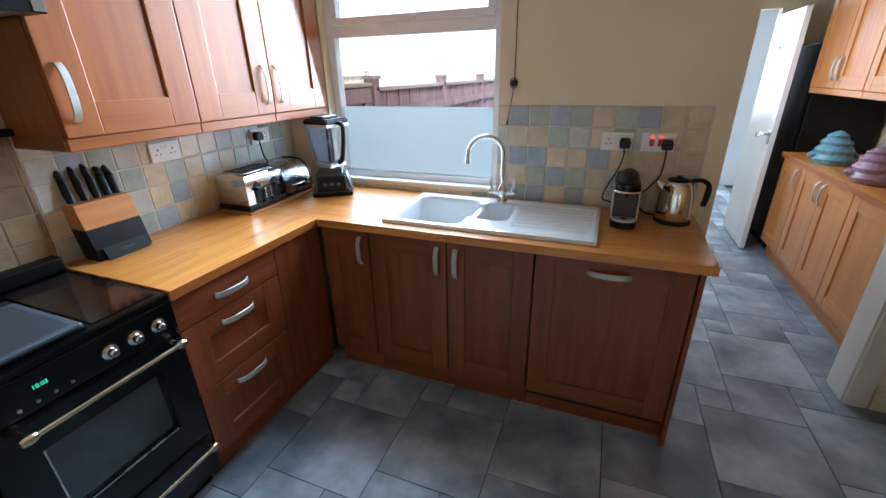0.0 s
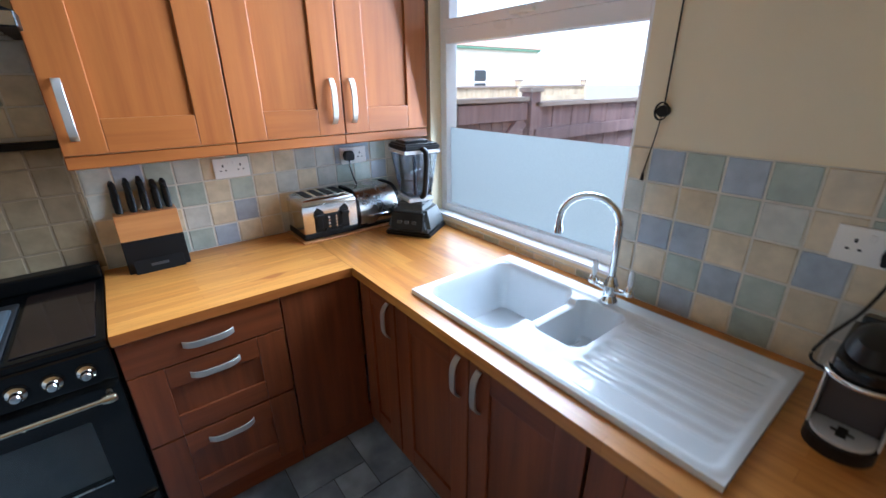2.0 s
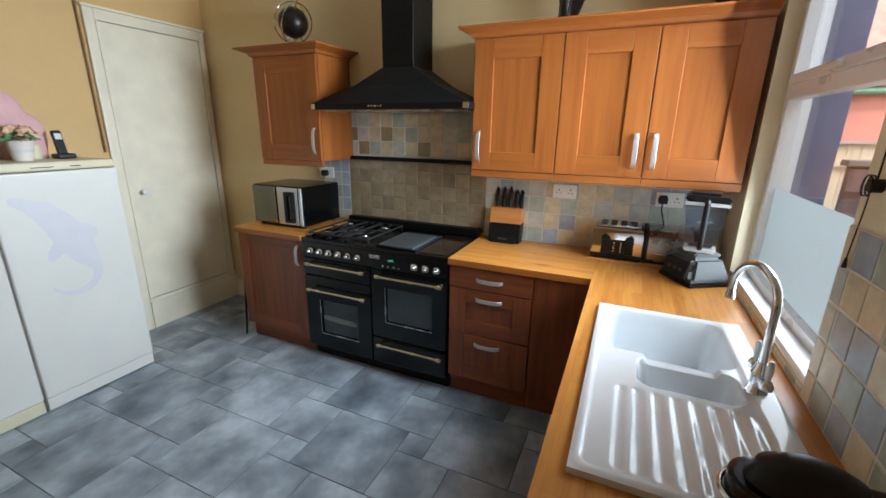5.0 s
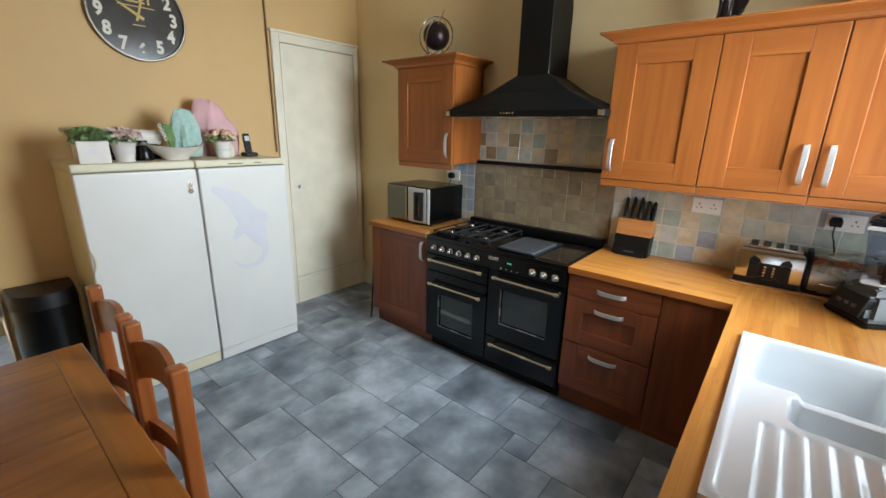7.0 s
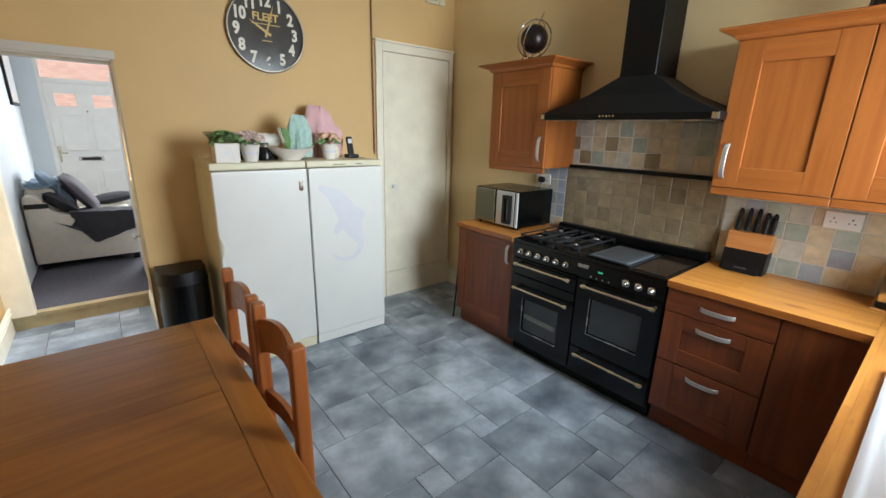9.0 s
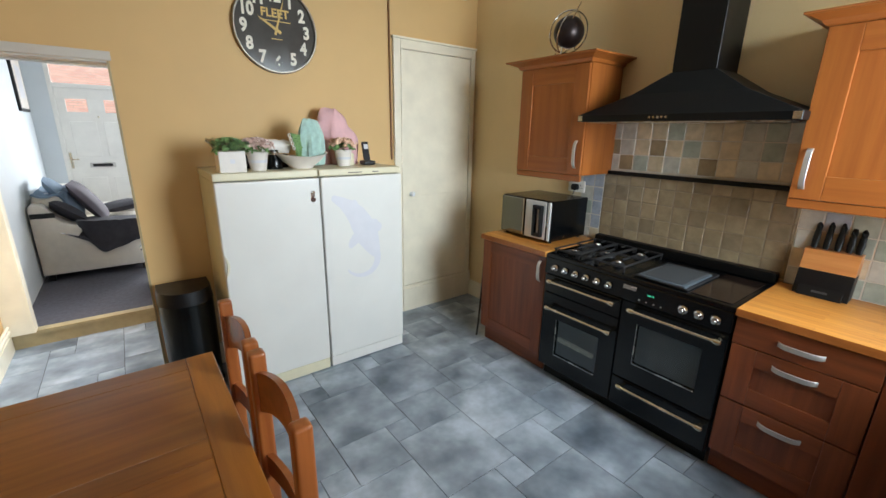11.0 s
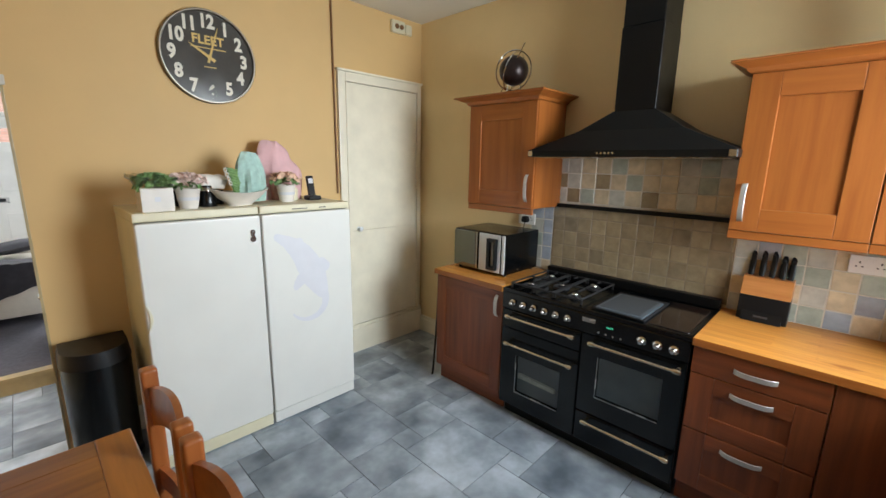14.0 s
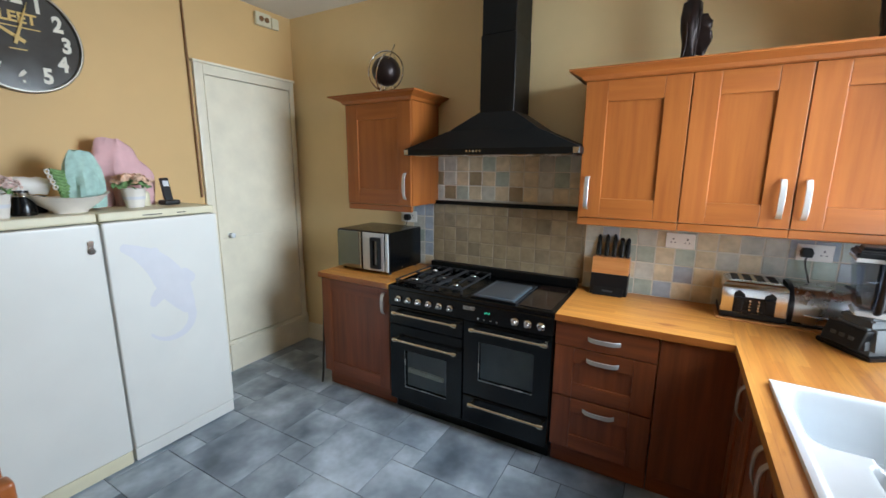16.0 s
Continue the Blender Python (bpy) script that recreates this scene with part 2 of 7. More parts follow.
M = dict(
    wall=plain("cream_wall_paint", lin(215, 179, 122), 0.62, vary=0.05, scale=1.6, bump=0.25, fine=90),
    # same cream paint, paler: the west wall's stronger light is put into its colour
    lit_wall=plain("lit_cream_wall_paint", lin(225, 200, 150), 0.62, vary=0.05, scale=1.6, bump=0.25, fine=90),
    splash_wall=plain("beige_wall_paint", lin(234, 220, 188), 0.6, vary=0.05, scale=1.6, bump=0.25, fine=90),
    white_wall=plain("white_wall_paint", lin(214, 220, 224), 0.6, vary=0.04, scale=1.6, bump=0.2, fine=90),
    ceiling=plain("white_ceiling_paint", lin(226, 223, 214), 0.75, vary=0.03, scale=2, bump=0.2, fine=70),
    trim=plain("cream_gloss_paint", lin(236, 228, 206), 0.32, vary=0.06, scale=6, bump=0.12, fine=60),
    white_trim=plain("white_gloss_paint", lin(236, 234, 228), 0.3, vary=0.04, scale=6, bump=0.08, fine=60),
    upvc=plain("white_upvc", lin(240, 241, 243), 0.28, vary=0.02, scale=5, bump=0.03),
    cherry=wood("cherry_veneer_upright", lin(170, 100, 43), lin(144, 78, 31), 2, vary=0.2),
    cherry_x=wood("cherry_veneer_level", lin(170, 100, 43), lin(144, 78, 31), 0, vary=0.2),
    cherry_y=wood("cherry_veneer_deep", lin(156, 93, 43), lin(132, 73, 33), 1, vary=0.2),
    red_wood=wood("stained_cherry_upright", lin(146, 78, 41), lin(110, 54, 28), 2, vary=0.25),
    red_wood_x=wood("stained_cherry_level", lin(146, 78, 41), lin(110, 54, 28), 0, vary=0.25),
    beech=wood("pale_beech_upright", lin(216, 152, 88), lin(190, 124, 66), 2, vary=0.15),
    beech_x=wood("pale_beech_level", lin(216, 152, 88), lin(190, 124, 66), 0, vary=0.15),
    pine=wood("honey_pine", lin(188, 112, 56), lin(150, 80, 36), 2, rough=0.3, coat=0.3),
    pine_x=wood("honey_pine_level", lin(188, 112, 56), lin(150, 80, 36), 0, rough=0.3, coat=0.3),
    tabletop=wood("varnished_pine_top", lin(184, 114, 38), lin(144, 84, 26), 1, rough=0.28, coat=0.6),
    block=wood("bamboo_block", lin(214, 150, 88), lin(188, 120, 64), 0, vary=0.15),
    oak=stave_wood("oak_staves"),
    slate=slate_vinyl(),
    # close to the lower range tiles' tone, so the joints hardly show
    taupe_grout=plain("tile_toned_grout", lin(138, 123, 100), 0.8, vary=0.1, scale=20, bump=0.3),
    joint=plain("dark_joint", lin(44, 46, 50), 0.8, bump=0.1),
    grout=plain("pale_grout", lin(206, 200, 186), 0.85, vary=0.08, scale=20, bump=0.3),
    black_enamel=plain("black_enamel", lin(6, 7, 8), 0.22, vary=0.1, bump=0.02, coat=0.0, spec=0.4),
    black_matt=plain("black_matt_paint", lin(7, 8, 9), 0.42, vary=0.12, bump=0.1, spec=0.25),
    black_plastic=plain("black_plastic", lin(13, 13, 15), 0.42, vary=0.1, bump=0.12, spec=0.35),
    dark_glass=plain("dark_oven_glass", lin(52, 58, 60), 0.06, vary=0.05, bump=0.0),
    hob_glass=plain("brown_hob_glass", lin(34, 24, 20), 0.1, vary=0.05, bump=0.0),
    iron=plain("cast_iron", lin(26, 26, 28), 0.6, vary=0.2, bump=0.4, fine=220),
    satin=plain("satin_nickel", lin(198, 195, 188), 0.42, 0.75, vary=0.04, bump=0.04),
    steel=plain("brushed_steel", lin(196, 194, 190), 0.26, 1.0, vary=0.06, bump=0.05),
    polished=plain("polished_steel", lin(214, 212, 208), 0.1, 1.0, vary=0.04, bump=0.0),
    chrome=plain("chrome", lin(226, 228, 230), 0.06, 1.0, vary=0.02, bump=0.0),
    brass=plain("worn_brass", lin(208, 198, 174), 0.24, 1.0, vary=0.12, bump=0.05),
    ceramic=plain("white_ceramic", lin(226, 230, 233), 0.12, vary=0.02, bump=0.0, coat=0.3),
    appliance=plain("aged_white_enamel", lin(222, 220, 213), 0.34, vary=0.03, scale=3, bump=0.08, fine=240),
    yellowed=plain("yellowed_plastic", lin(216, 208, 178), 0.4, vary=0.06, scale=6, bump=0.06),
    stain=plain("grey_mark", lin(213, 212, 216), 0.36, vary=0.03, scale=9, bump=0.0),
    socket=plain("white_plastic", lin(236, 234, 228), 0.3, vary=0.02, bump=0.0),
    glass=glass("clear_glass"),
    jug=glass("blender_jug_glass", (0.80, 0.83, 0.87, 1), 0.08),
    mirror_glass=plain("mirrored_glass", lin(150, 156, 160), 0.08, 1.0, vary=0.03, bump=0.0),
    frost=frosted("frosted_film"),
    led_green=glow("green_digits", (0.1, 1.0, 0.55, 1), 1.0),
    led_red=glow("red_neon", (1.0, 0.05, 0.03, 1), 2.5),
    red_switch=plain("red_rocker", lin(196, 40, 36), 0.35, bump=0.0),
    clock_face=plain("clock_face", lin(66, 62, 57), 0.16, vary=0.15, scale=12, bump=0.05),
    clock_white=plain("clock_numerals", lin(226, 220, 204), 0.5, bump=0.0),
    clock_gold=plain("clock_gold", lin(206, 172, 92), 0.4, bump=0.0),
    silver_rim=plain("silver_rim", lin(150, 144, 132), 0.4, 1.0, bump=0.05),
    silver_paint=plain("silver_paint", lin(206, 206, 204), 0.35, 0.2, vary=0.03, bump=0.03),
    rubber=plain("black_rubber", lin(18, 18, 19), 0.55, bump=0.1),
    carpet=plain("grey_carpet", lin(84, 82, 90), 0.95, vary=0.2, scale=30, bump=0.9, fine=300),
    leather=plain("white_leather", lin(216, 208, 196), 0.38, vary=0.05, scale=14, bump=0.2, fine=120),
    throw=plain("charcoal_throw", lin(50, 48, 54), 0.9, vary=0.2, scale=20, bump=0.6, fine=200),
    cushion_blue=plain("grey_blue_cushion", lin(120, 138, 156), 0.85, vary=0.12, bump=0.4),
    cushion_dark=plain("plum_grey_cushion", lin(76, 68, 76), 0.8, vary=0.12, bump=0.4),
    pink_cloth=plain("pink_cloth", lin(222, 178, 180), 0.85, vary=0.1, bump=0.4),
    mint_cloth=plain("mint_floral_cloth", lin(170, 200, 190), 0.85, vary=0.16, scale=26, bump=0.4),
    leaf=plain("green_leaves", lin(112, 146, 88), 0.6, vary=0.35, scale=40, bump=0.2),
    blush=plain("blush_petals", lin(220, 194, 184), 0.7, vary=0.2, scale=50, bump=0.2),
    peach=plain("peach_petals", lin(230, 192, 164), 0.7, vary=0.2, scale=50, bump=0.2),
    pot=plain("white_pot", lin(224, 217, 208), 0.45, vary=0.09, bump=0.05),
    bronze=plain("dark_bronze", lin(48, 38, 36), 0.35, 0.6, vary=0.3, scale=30, bump=0.3),
    teal_glaze=plain("teal_glaze", lin(112, 152, 164), 0.25, vary=0.2, scale=30, bump=0.2),
    mauve_glaze=plain("mauve_glaze", lin(156, 128, 142), 0.25, vary=0.2, scale=30, bump=0.2),
    fence=wood("fence_boards", lin(164, 138, 136), lin(134, 110, 110), 2, rough=0.8, coat=0.0),
    fence_x=wood("fence_rails", lin(190, 176, 164), lin(160, 144, 134), 0, rough=0.8, coat=0.0),
    pale_fence=wood("bleached_fence_boards", lin(226, 208, 178), lin(200, 180, 150), 2, rough=0.8, coat=0.0),
    bricks=brickwork("red_brickwork"),
    paving=plain("concrete_paving", lin(150, 146, 138), 0.9, vary=0.12, scale=4, bump=0.4),
    gutter=plain("green_gutter", lin(120, 160, 132), 0.5, bump=0.05),
    render_red=plain("red_painted_wall", lin(214, 142, 124), 0.8, vary=0.1, scale=3, bump=0.3),
    blue_grey=plain("blue_grey_render", lin(120, 122, 150), 0.8, vary=0.1, scale=3, bump=0.3),
    gold_pipe=plain("brown_cable", lin(120, 84, 48), 0.5, bump=0.05),
)
TILE_COLOURS = dict(
    c=glaze("cream_tile", lin(222, 206, 174)),
    b=glaze("blue_grey_tile", lin(172, 181, 192)),
    s=glaze("sage_tile", lin(181, 190, 177)),
    l=glaze("pale_tile", lin(203, 203, 192)),
    t=glaze("tan_tile", lin(160, 143, 114)),
    k=glaze("taupe_tile", lin(144, 128, 103)),
)

# ---- building tools ----
def part(name, bm, material, parent=None, label="", smooth=False):
    """Links a bmesh as one mesh object under a thing or a part."""
    me = bpy.data.meshes.new(name)
    bm.normal_update()
    if smooth:
        for f in bm.faces:
            f.smooth = True
        me_smooth = True
    bm.to_mesh(me)
    bm.free()
    if smooth:
        me.set_sharp_from_angle(angle=radians(38))
    me.materials.append(material)
    ob = new(name, me)
    ob.parent = parent
    if label:
        ob["label"] = label
    return ob


def thing(name, label, category, at=(0, 0, 0), rz=0, group="", kind=""):
    """An Empty at the thing's base, which its parts are parented to."""
    ob = new(name)
    ob.empty_display_size = 0.1
    ob.matrix_basis = pose(*at, 0, 0, rz)
    return tagged(ob, label, category, group, kind)


def box(x0, y0, z0, x1, y1, z1, bevel=0.0, seg=2, bm=None):
    b = bmesh.new()
    bmesh.ops.create_cube(b, size=1)
    for v in b.verts:
        v.co = Vector((x0 + (v.co.x + 0.5) * (x1 - x0), y0 + (v.co.y + 0.5) * (y1 - y0), z0 + (v.co.z + 0.5) * (z1 - z0)))
    if bevel:
        bmesh.ops.bevel(b, geom=b.edges[:], offset=bevel, segments=seg, affect='EDGES', profile=0.6)
    return join(bm, b)


def join(bm, b):
    if bm is None:
        return b
    me = bpy.data.meshes.new("scratch")
    b.to_mesh(me)
    b.free()
    bm.from_mesh(me)
    bpy.data.meshes.remove(me)
    return bm


def rod(p0, p1, r0, r1=None, seg=16, bm=None):
    p0, p1 = Vector(p0), Vector(p1)
    d = p1 - p0
    b = bmesh.new()
    bmesh.ops.create_cone(b, cap_ends=True, segments=seg, radius1=r0, radius2=r0 if r1 is None else r1, depth=d.length)
    b.transform(Matrix.Translation((p0 + p1) / 2) @ d.to_track_quat("Z", "Y").to_matrix().to_4x4())
    return join(bm, b)


def lathe(profile, at=(0, 0, 0), seg=28, bm=None, axis="Z"):
    """Turns a profile of (radius, height) round an upright axis."""
    b = bmesh.new()
    rings = []
    for r, z in profile:
        if r < 1e-5:
            rings.append([b.verts.new((0, 0, z))])
        else:
            rings.append([b.verts.new((r * math.cos(2 * math.pi * i / seg), r * math.sin(2 * math.pi * i / seg), z)) for i in range(seg)])
    for a, c in zip(rings, rings[1:]):
        for i in range(seg):
            j = (i + 1) % seg
            if len(a) == 1 and len(c) > 1:
                b.faces.new((a[0], c[j], c[i]))
            elif len(c) == 1 and len(a) > 1:
                b.faces.new((a[i], a[j], c[0]))
            elif len(a) > 1:
                b.faces.new((a[i], a[j], c[j], c[i]))
    if axis == "Y":
        b.transform(pose(0, 0, 0, 90))
    if axis == "X":
        b.transform(pose(0, 0, 0, 0, 90))
    b.transform(Matrix.Translation(at))
    bmesh.ops.recalc_face_normals(b, faces=b.faces[:])
    return join(bm, b)


def tube(pts, r, seg=10, bm=None, radii=None, flat=1.0):
    """Sweeps a round section along points."""
    pts = [Vector(p) for p in pts]
    b = bmesh.new()
    rings, up = [], Vector((0.13, 0.21, 0.97)).normalized()
    for i, p in enumerate(pts):
        d = (pts[min(i + 1, len(pts) - 1)] - pts[max(i - 1, 0)]).normalized()
        s = d.cross(up)
        if s.length < 0.05:
            s = d.cross(Vector((1, 0, 0)))
        s.normalize()
        w = s.cross(d)
        rr = radii[i] if radii else r
        rings.append([b.verts.new(p + s * rr * math.cos(2 * math.pi * k / seg) + w * rr * flat * math.sin(2 * math.pi * k / seg)) for k in range(seg)])
    for a, c in zip(rings, rings[1:]):
        for i in range(seg):
            j = (i + 1) % seg
            b.faces.new((a[i], a[j], c[j], c[i]))
    b.faces.new(rings[0][::-1])
    b.faces.new(rings[-1])
    bmesh.ops.recalc_face_normals(b, faces=b.faces[:])
    return join(bm, b)


def arc(cx, cz, r, a0, a1, n, y=0.0):
    return [(cx + r * math.cos(radians(a0 + (a1 - a0) * i / n)), y, cz + r * math.sin(radians(a0 + (a1 - a0) * i / n))) for i in range(n + 1)]


def prism(outline, y0, y1, bevel=0.0, bm=None):
    """A flat outline of (x, z), given the depth y0 to y1."""
    b = bmesh.new()
    lo = [b.verts.new((x, y0, z)) for x, z in outline]
    hi = [b.verts.new((x, y1, z)) for x, z in outline]
    b.faces.new(lo)
    b.faces.new(hi[::-1])
    for i in range(len(lo)):
        j = (i + 1) % len(lo)
        b.faces.new((lo[j], lo[i], hi[i], hi[j]))
    bmesh.ops.recalc_face_normals(b, faces=b.faces[:])
    if bevel:
        bmesh.ops.bevel(b, geom=b.edges[:], offset=bevel, segments=2, affect='EDGES', profile=0.6)
    return join(bm, b)


def slab(x0, y0, x1, y1, z0, z1, name, material, kind="structure", label="", category=""):
    ob = part(name, box(x0, y0, z0, x1, y1, z1), material)
    return tagged(ob, label, category, "", kind)


def words(text, size, material, parent, at, depth=0.0006, rx=90, rz=0, name="lettering", align='CENTER', label="", squeeze=1.0, bold=0.0):
    """Raised lettering in the built-in font."""
    cu = bpy.data.curves.new("lettering", 'FONT')
    cu.body, cu.size, cu.extrude, cu.align_x, cu.align_y = text, size, depth, align, 'CENTER'
    cu.offset = bold
    tmp = bpy.data.objects.new("scratch", cu)
    scene.collection.objects.link(tmp)
    bpy.context.view_layer.update()
    me = bpy.data.meshes.new_from_object(tmp.evaluated_get(bpy.context.evaluated_depsgraph_get()))
    bpy.data.objects.remove(tmp)
    me.materials.clear()
    me.materials.append(material)
    ob = new(name, me)
    ob.parent = parent
    ob.matrix_basis = pose(*at, rx, 0, rz) @ Matrix.Diagonal((squeeze, 1, 1, 1))
    if label:
        ob["label"] = label
    return ob

# ---- plan ----
WX, NY, SY, EX, CZ = -1.74, 2.21, -1.80, 1.93, 2.92
TOP = 0.912          # worktop surface
T = 0.12             # wall thickness


def wall(name, boxes, material):
    bm = None
    for b in boxes:
        bm = box(*b, bm=bm)
    return tagged(part(name, bm, material), "", "", "", "structure")


wall("wall_west", [(WX - T, SY - T, 0, WX, NY + 0.25, CZ)], M["lit_wall"])
# north wall: window opening, then the way through to the utility room
WL, WR, WB, WT = -1.43, -0.365, 0.955, 2.50
wall("wall_north", [(WX, NY, 0, WL, NY + 0.16, CZ), (WL, NY, 0, WR, NY + 0.16, WB), (WL, NY, WT, WR, NY + 0.16, CZ),
                    (WR, NY, 0, 0.58, NY + 0.16, CZ), (0.58, NY, 0, 0.70, NY + 0.25, CZ), (0.70, NY, 2.25, 1.47, NY + 0.14, CZ), (1.47, NY, 0, EX, NY + 0.14, CZ)], M["splash_wall"])
wall("wall_south", [(WX - T, SY - T, 0, 1.000, SY, CZ), (1.000, SY - T, 2.03, EX, SY, CZ)], M["wall"])
wall("wall_east", [(EX, -3.06, 0, EX + T, NY + 0.14, CZ)], M["wall"])
wall("ceiling", [(WX - T, SY - T, CZ, EX + T, NY + 0.25, CZ + 0.1)], M["ceiling"])

# lobby between kitchen and living room
# its west opening is unseen, made for the added lobby lamp
wall("wall_lobby", [(0.865, -2.95, 0, 0.985, -2.80, 2.6), (0.865, -2.10, 0, 0.985, SY - T, 2.6), (0.865, -2.80, 0, 0.985, -2.10, 1.2), (0.865, -2.80, 2.0, 0.985, -2.10, 2.6)], M["wall"])
wall("ceiling_lobby", [(0.865, -3.06, 2.5, EX + T, SY - T, 2.6)], M["ceiling"])
wall("wall_living_north", [(-2.2, -3.06, 0, 0.985, -2.95, 2.6), (0.985, -3.06, 2.12, EX, -2.95, 2.5)], M["white_wall"])
wall("wall_living_east", [(1.875, -6.4, 0, 2.00, -3.06, 2.8)], M["white_wall"])
wall("wall_living_west", [(-2.3, -6.4, 0, -2.2, -2.95, 2.8)], M["white_wall"])
wall("wall_living_south", [(1.66, -6.4, 0, 1.875, -6.25, 2.8), (0.75, -6.4, 2.49, 1.66, -6.25, 2.8), (-2.3, -6.4, 2.3, 0.75, -6.25, 2.8),
                           (-2.3, -6.4, 0, 0.75, -6.25, 0.9), (-2.3, -6.4, 0.9, -0.8, -6.25, 2.3), (0.7, -6.4, 0.9, 0.75, -6.25, 2.3)], M["white_wall"])
wall("ceiling_living", [(-2.3, -6.4, 2.8, 2.1, -2.95, 2.9)], M["ceiling"])
wall("living_room_upstand", [(-2.2, -3.06, 2.6, 2.1, -2.95, 2.8)], M["white_wall"])
slab(-2.2, -6.25, 1.875, -2.965, 0.0, 0.115, "carpet", M["carpet"])
M["grey_trim"] = plain("greyed_white_paint", lin(206, 200, 190), 0.4, vary=0.06, scale=6, bump=0.1, fine=60)
M["step_paint"] = plain("worn_buff_paint", lin(176, 158, 118), 0.34, vary=0.14, scale=9, bump=0.15, fine=60)
wall("doorstep", [(0.985, -2.965, 0, EX, -2.90, 0.105)], M["step_paint"])
wall("doorstep_nosing", [(0.985, -2.965, 0.105, EX, -2.885, 0.130)], M["step_paint"])

# utility room and the room behind it
# the west wall's opening is unseen, cut for the added lamp
wall("wall_utility_west", [(0.58, NY + 0.25, 0, 0.70, 3.05, 2.6), (0.58, 4.05, 0, 0.70, 5.0, 2.6), (0.58, 3.05, 0, 0.70, 4.05, 1.2), (0.58, 3.05, 2.1, 0.70, 4.05, 2.6)], M["splash_wall"])
wall("wall_utility_east", [(2.20, NY + 0.14, 0, 2.32, 5.0, 2.6)], M["splash_wall"])
wall("wall_utility_south", [(EX + T, NY + 0.02, 0, 2.20, NY + 0.14, 2.6)], M["splash_wall"])
wall("wall_utility_north", [(0.58, 5.0, 2.05, 1.50, 5.12, 2.6), (1.50, 5.0, 0, 2.32, 5.12, 2.6), (0.58, 5.0, 0, 0.74, 5.12, 2.05)], M["splash_wall"])
wall("ceiling_utility", [(0.58, NY + 0.14, 2.6, 2.32, 5.12, 2.7)], M["ceiling"])
# the far wall's opening is unseen, left for the added lamp
wall("wall_back_room", [(0.2, 5.12, 0, 0.3, 7.0, 2.6), (2.6, 5.12, 0, 2.7, 7.0, 2.6), (0.3, 6.95, 0, 2.6, 7.05, 0.9), (0.3, 6.95, 2.4, 2.6, 7.05, 2.6), (0.3, 6.95, 0.9, 0.5, 7.05, 2.4), (1.7, 6.95, 0.9, 2.6, 7.05, 2.4)], M["white_wall"])
wall("ceiling_back_room", [(0.2, 5.12, 2.6, 2.7, 7.05, 2.7)], M["ceiling"])

# ground outside and the sheet under everything
slab(-300, -300, 300, 300, -0.35, -0.12, "ground", M["paving"])
wall("floor", [(WX - T, SY - T, -0.12, EX + T, NY + 0.25, -0.004), (0.58, NY + 0.25, -0.12, 2.32, 5.12, -0.004), (0.865, -3.06, -0.12, EX + T, SY - T, -0.004), (0.2, 5.12, -0.12, 2.7, 7.05, -0.004), (-2.3, -6.4, -0.12, 2.1, -3.06, -0.004)], M["joint"])

# skirting
def skirting(name, x0, y0, x1, y1, h=0.16, t=0.02):
    if x0 == x1:
        bm = box(min(x0, x0 + t), y0, 0, max(x0, x0 + t), y1, h * 0.8)
        bm = box(min(x0, x0 + t * 0.6), y0, h * 0.8, max(x0, x0 + t * 0.6), y1, h, bm=bm)
    else:
        bm = box(x0, min(y0, y0 + t), 0, x1, max(y0, y0 + t), h * 0.8)
        bm = box(x0, min(y0, y0 + t * 0.6), h * 0.8, x1, max(y0, y0 + t * 0.6), h, bm=bm)
    return tagged(part(name, bm, M["trim"]), "", "", "", "structure")


skirting("baseboard", WX, SY + 0.024, WX, -0.97)
skirting("baseboard", -0.82, SY, 0.93, SY, 0.16)
skirting("baseboard", EX, -2.88, EX, NY, 0.16, -0.02)
skirting("baseboard", 1.56, NY, EX - 0.022, NY, 0.14, -0.02)
skirting("baseboard", 0.985, -2.88, 0.985, SY - T, 0.16)

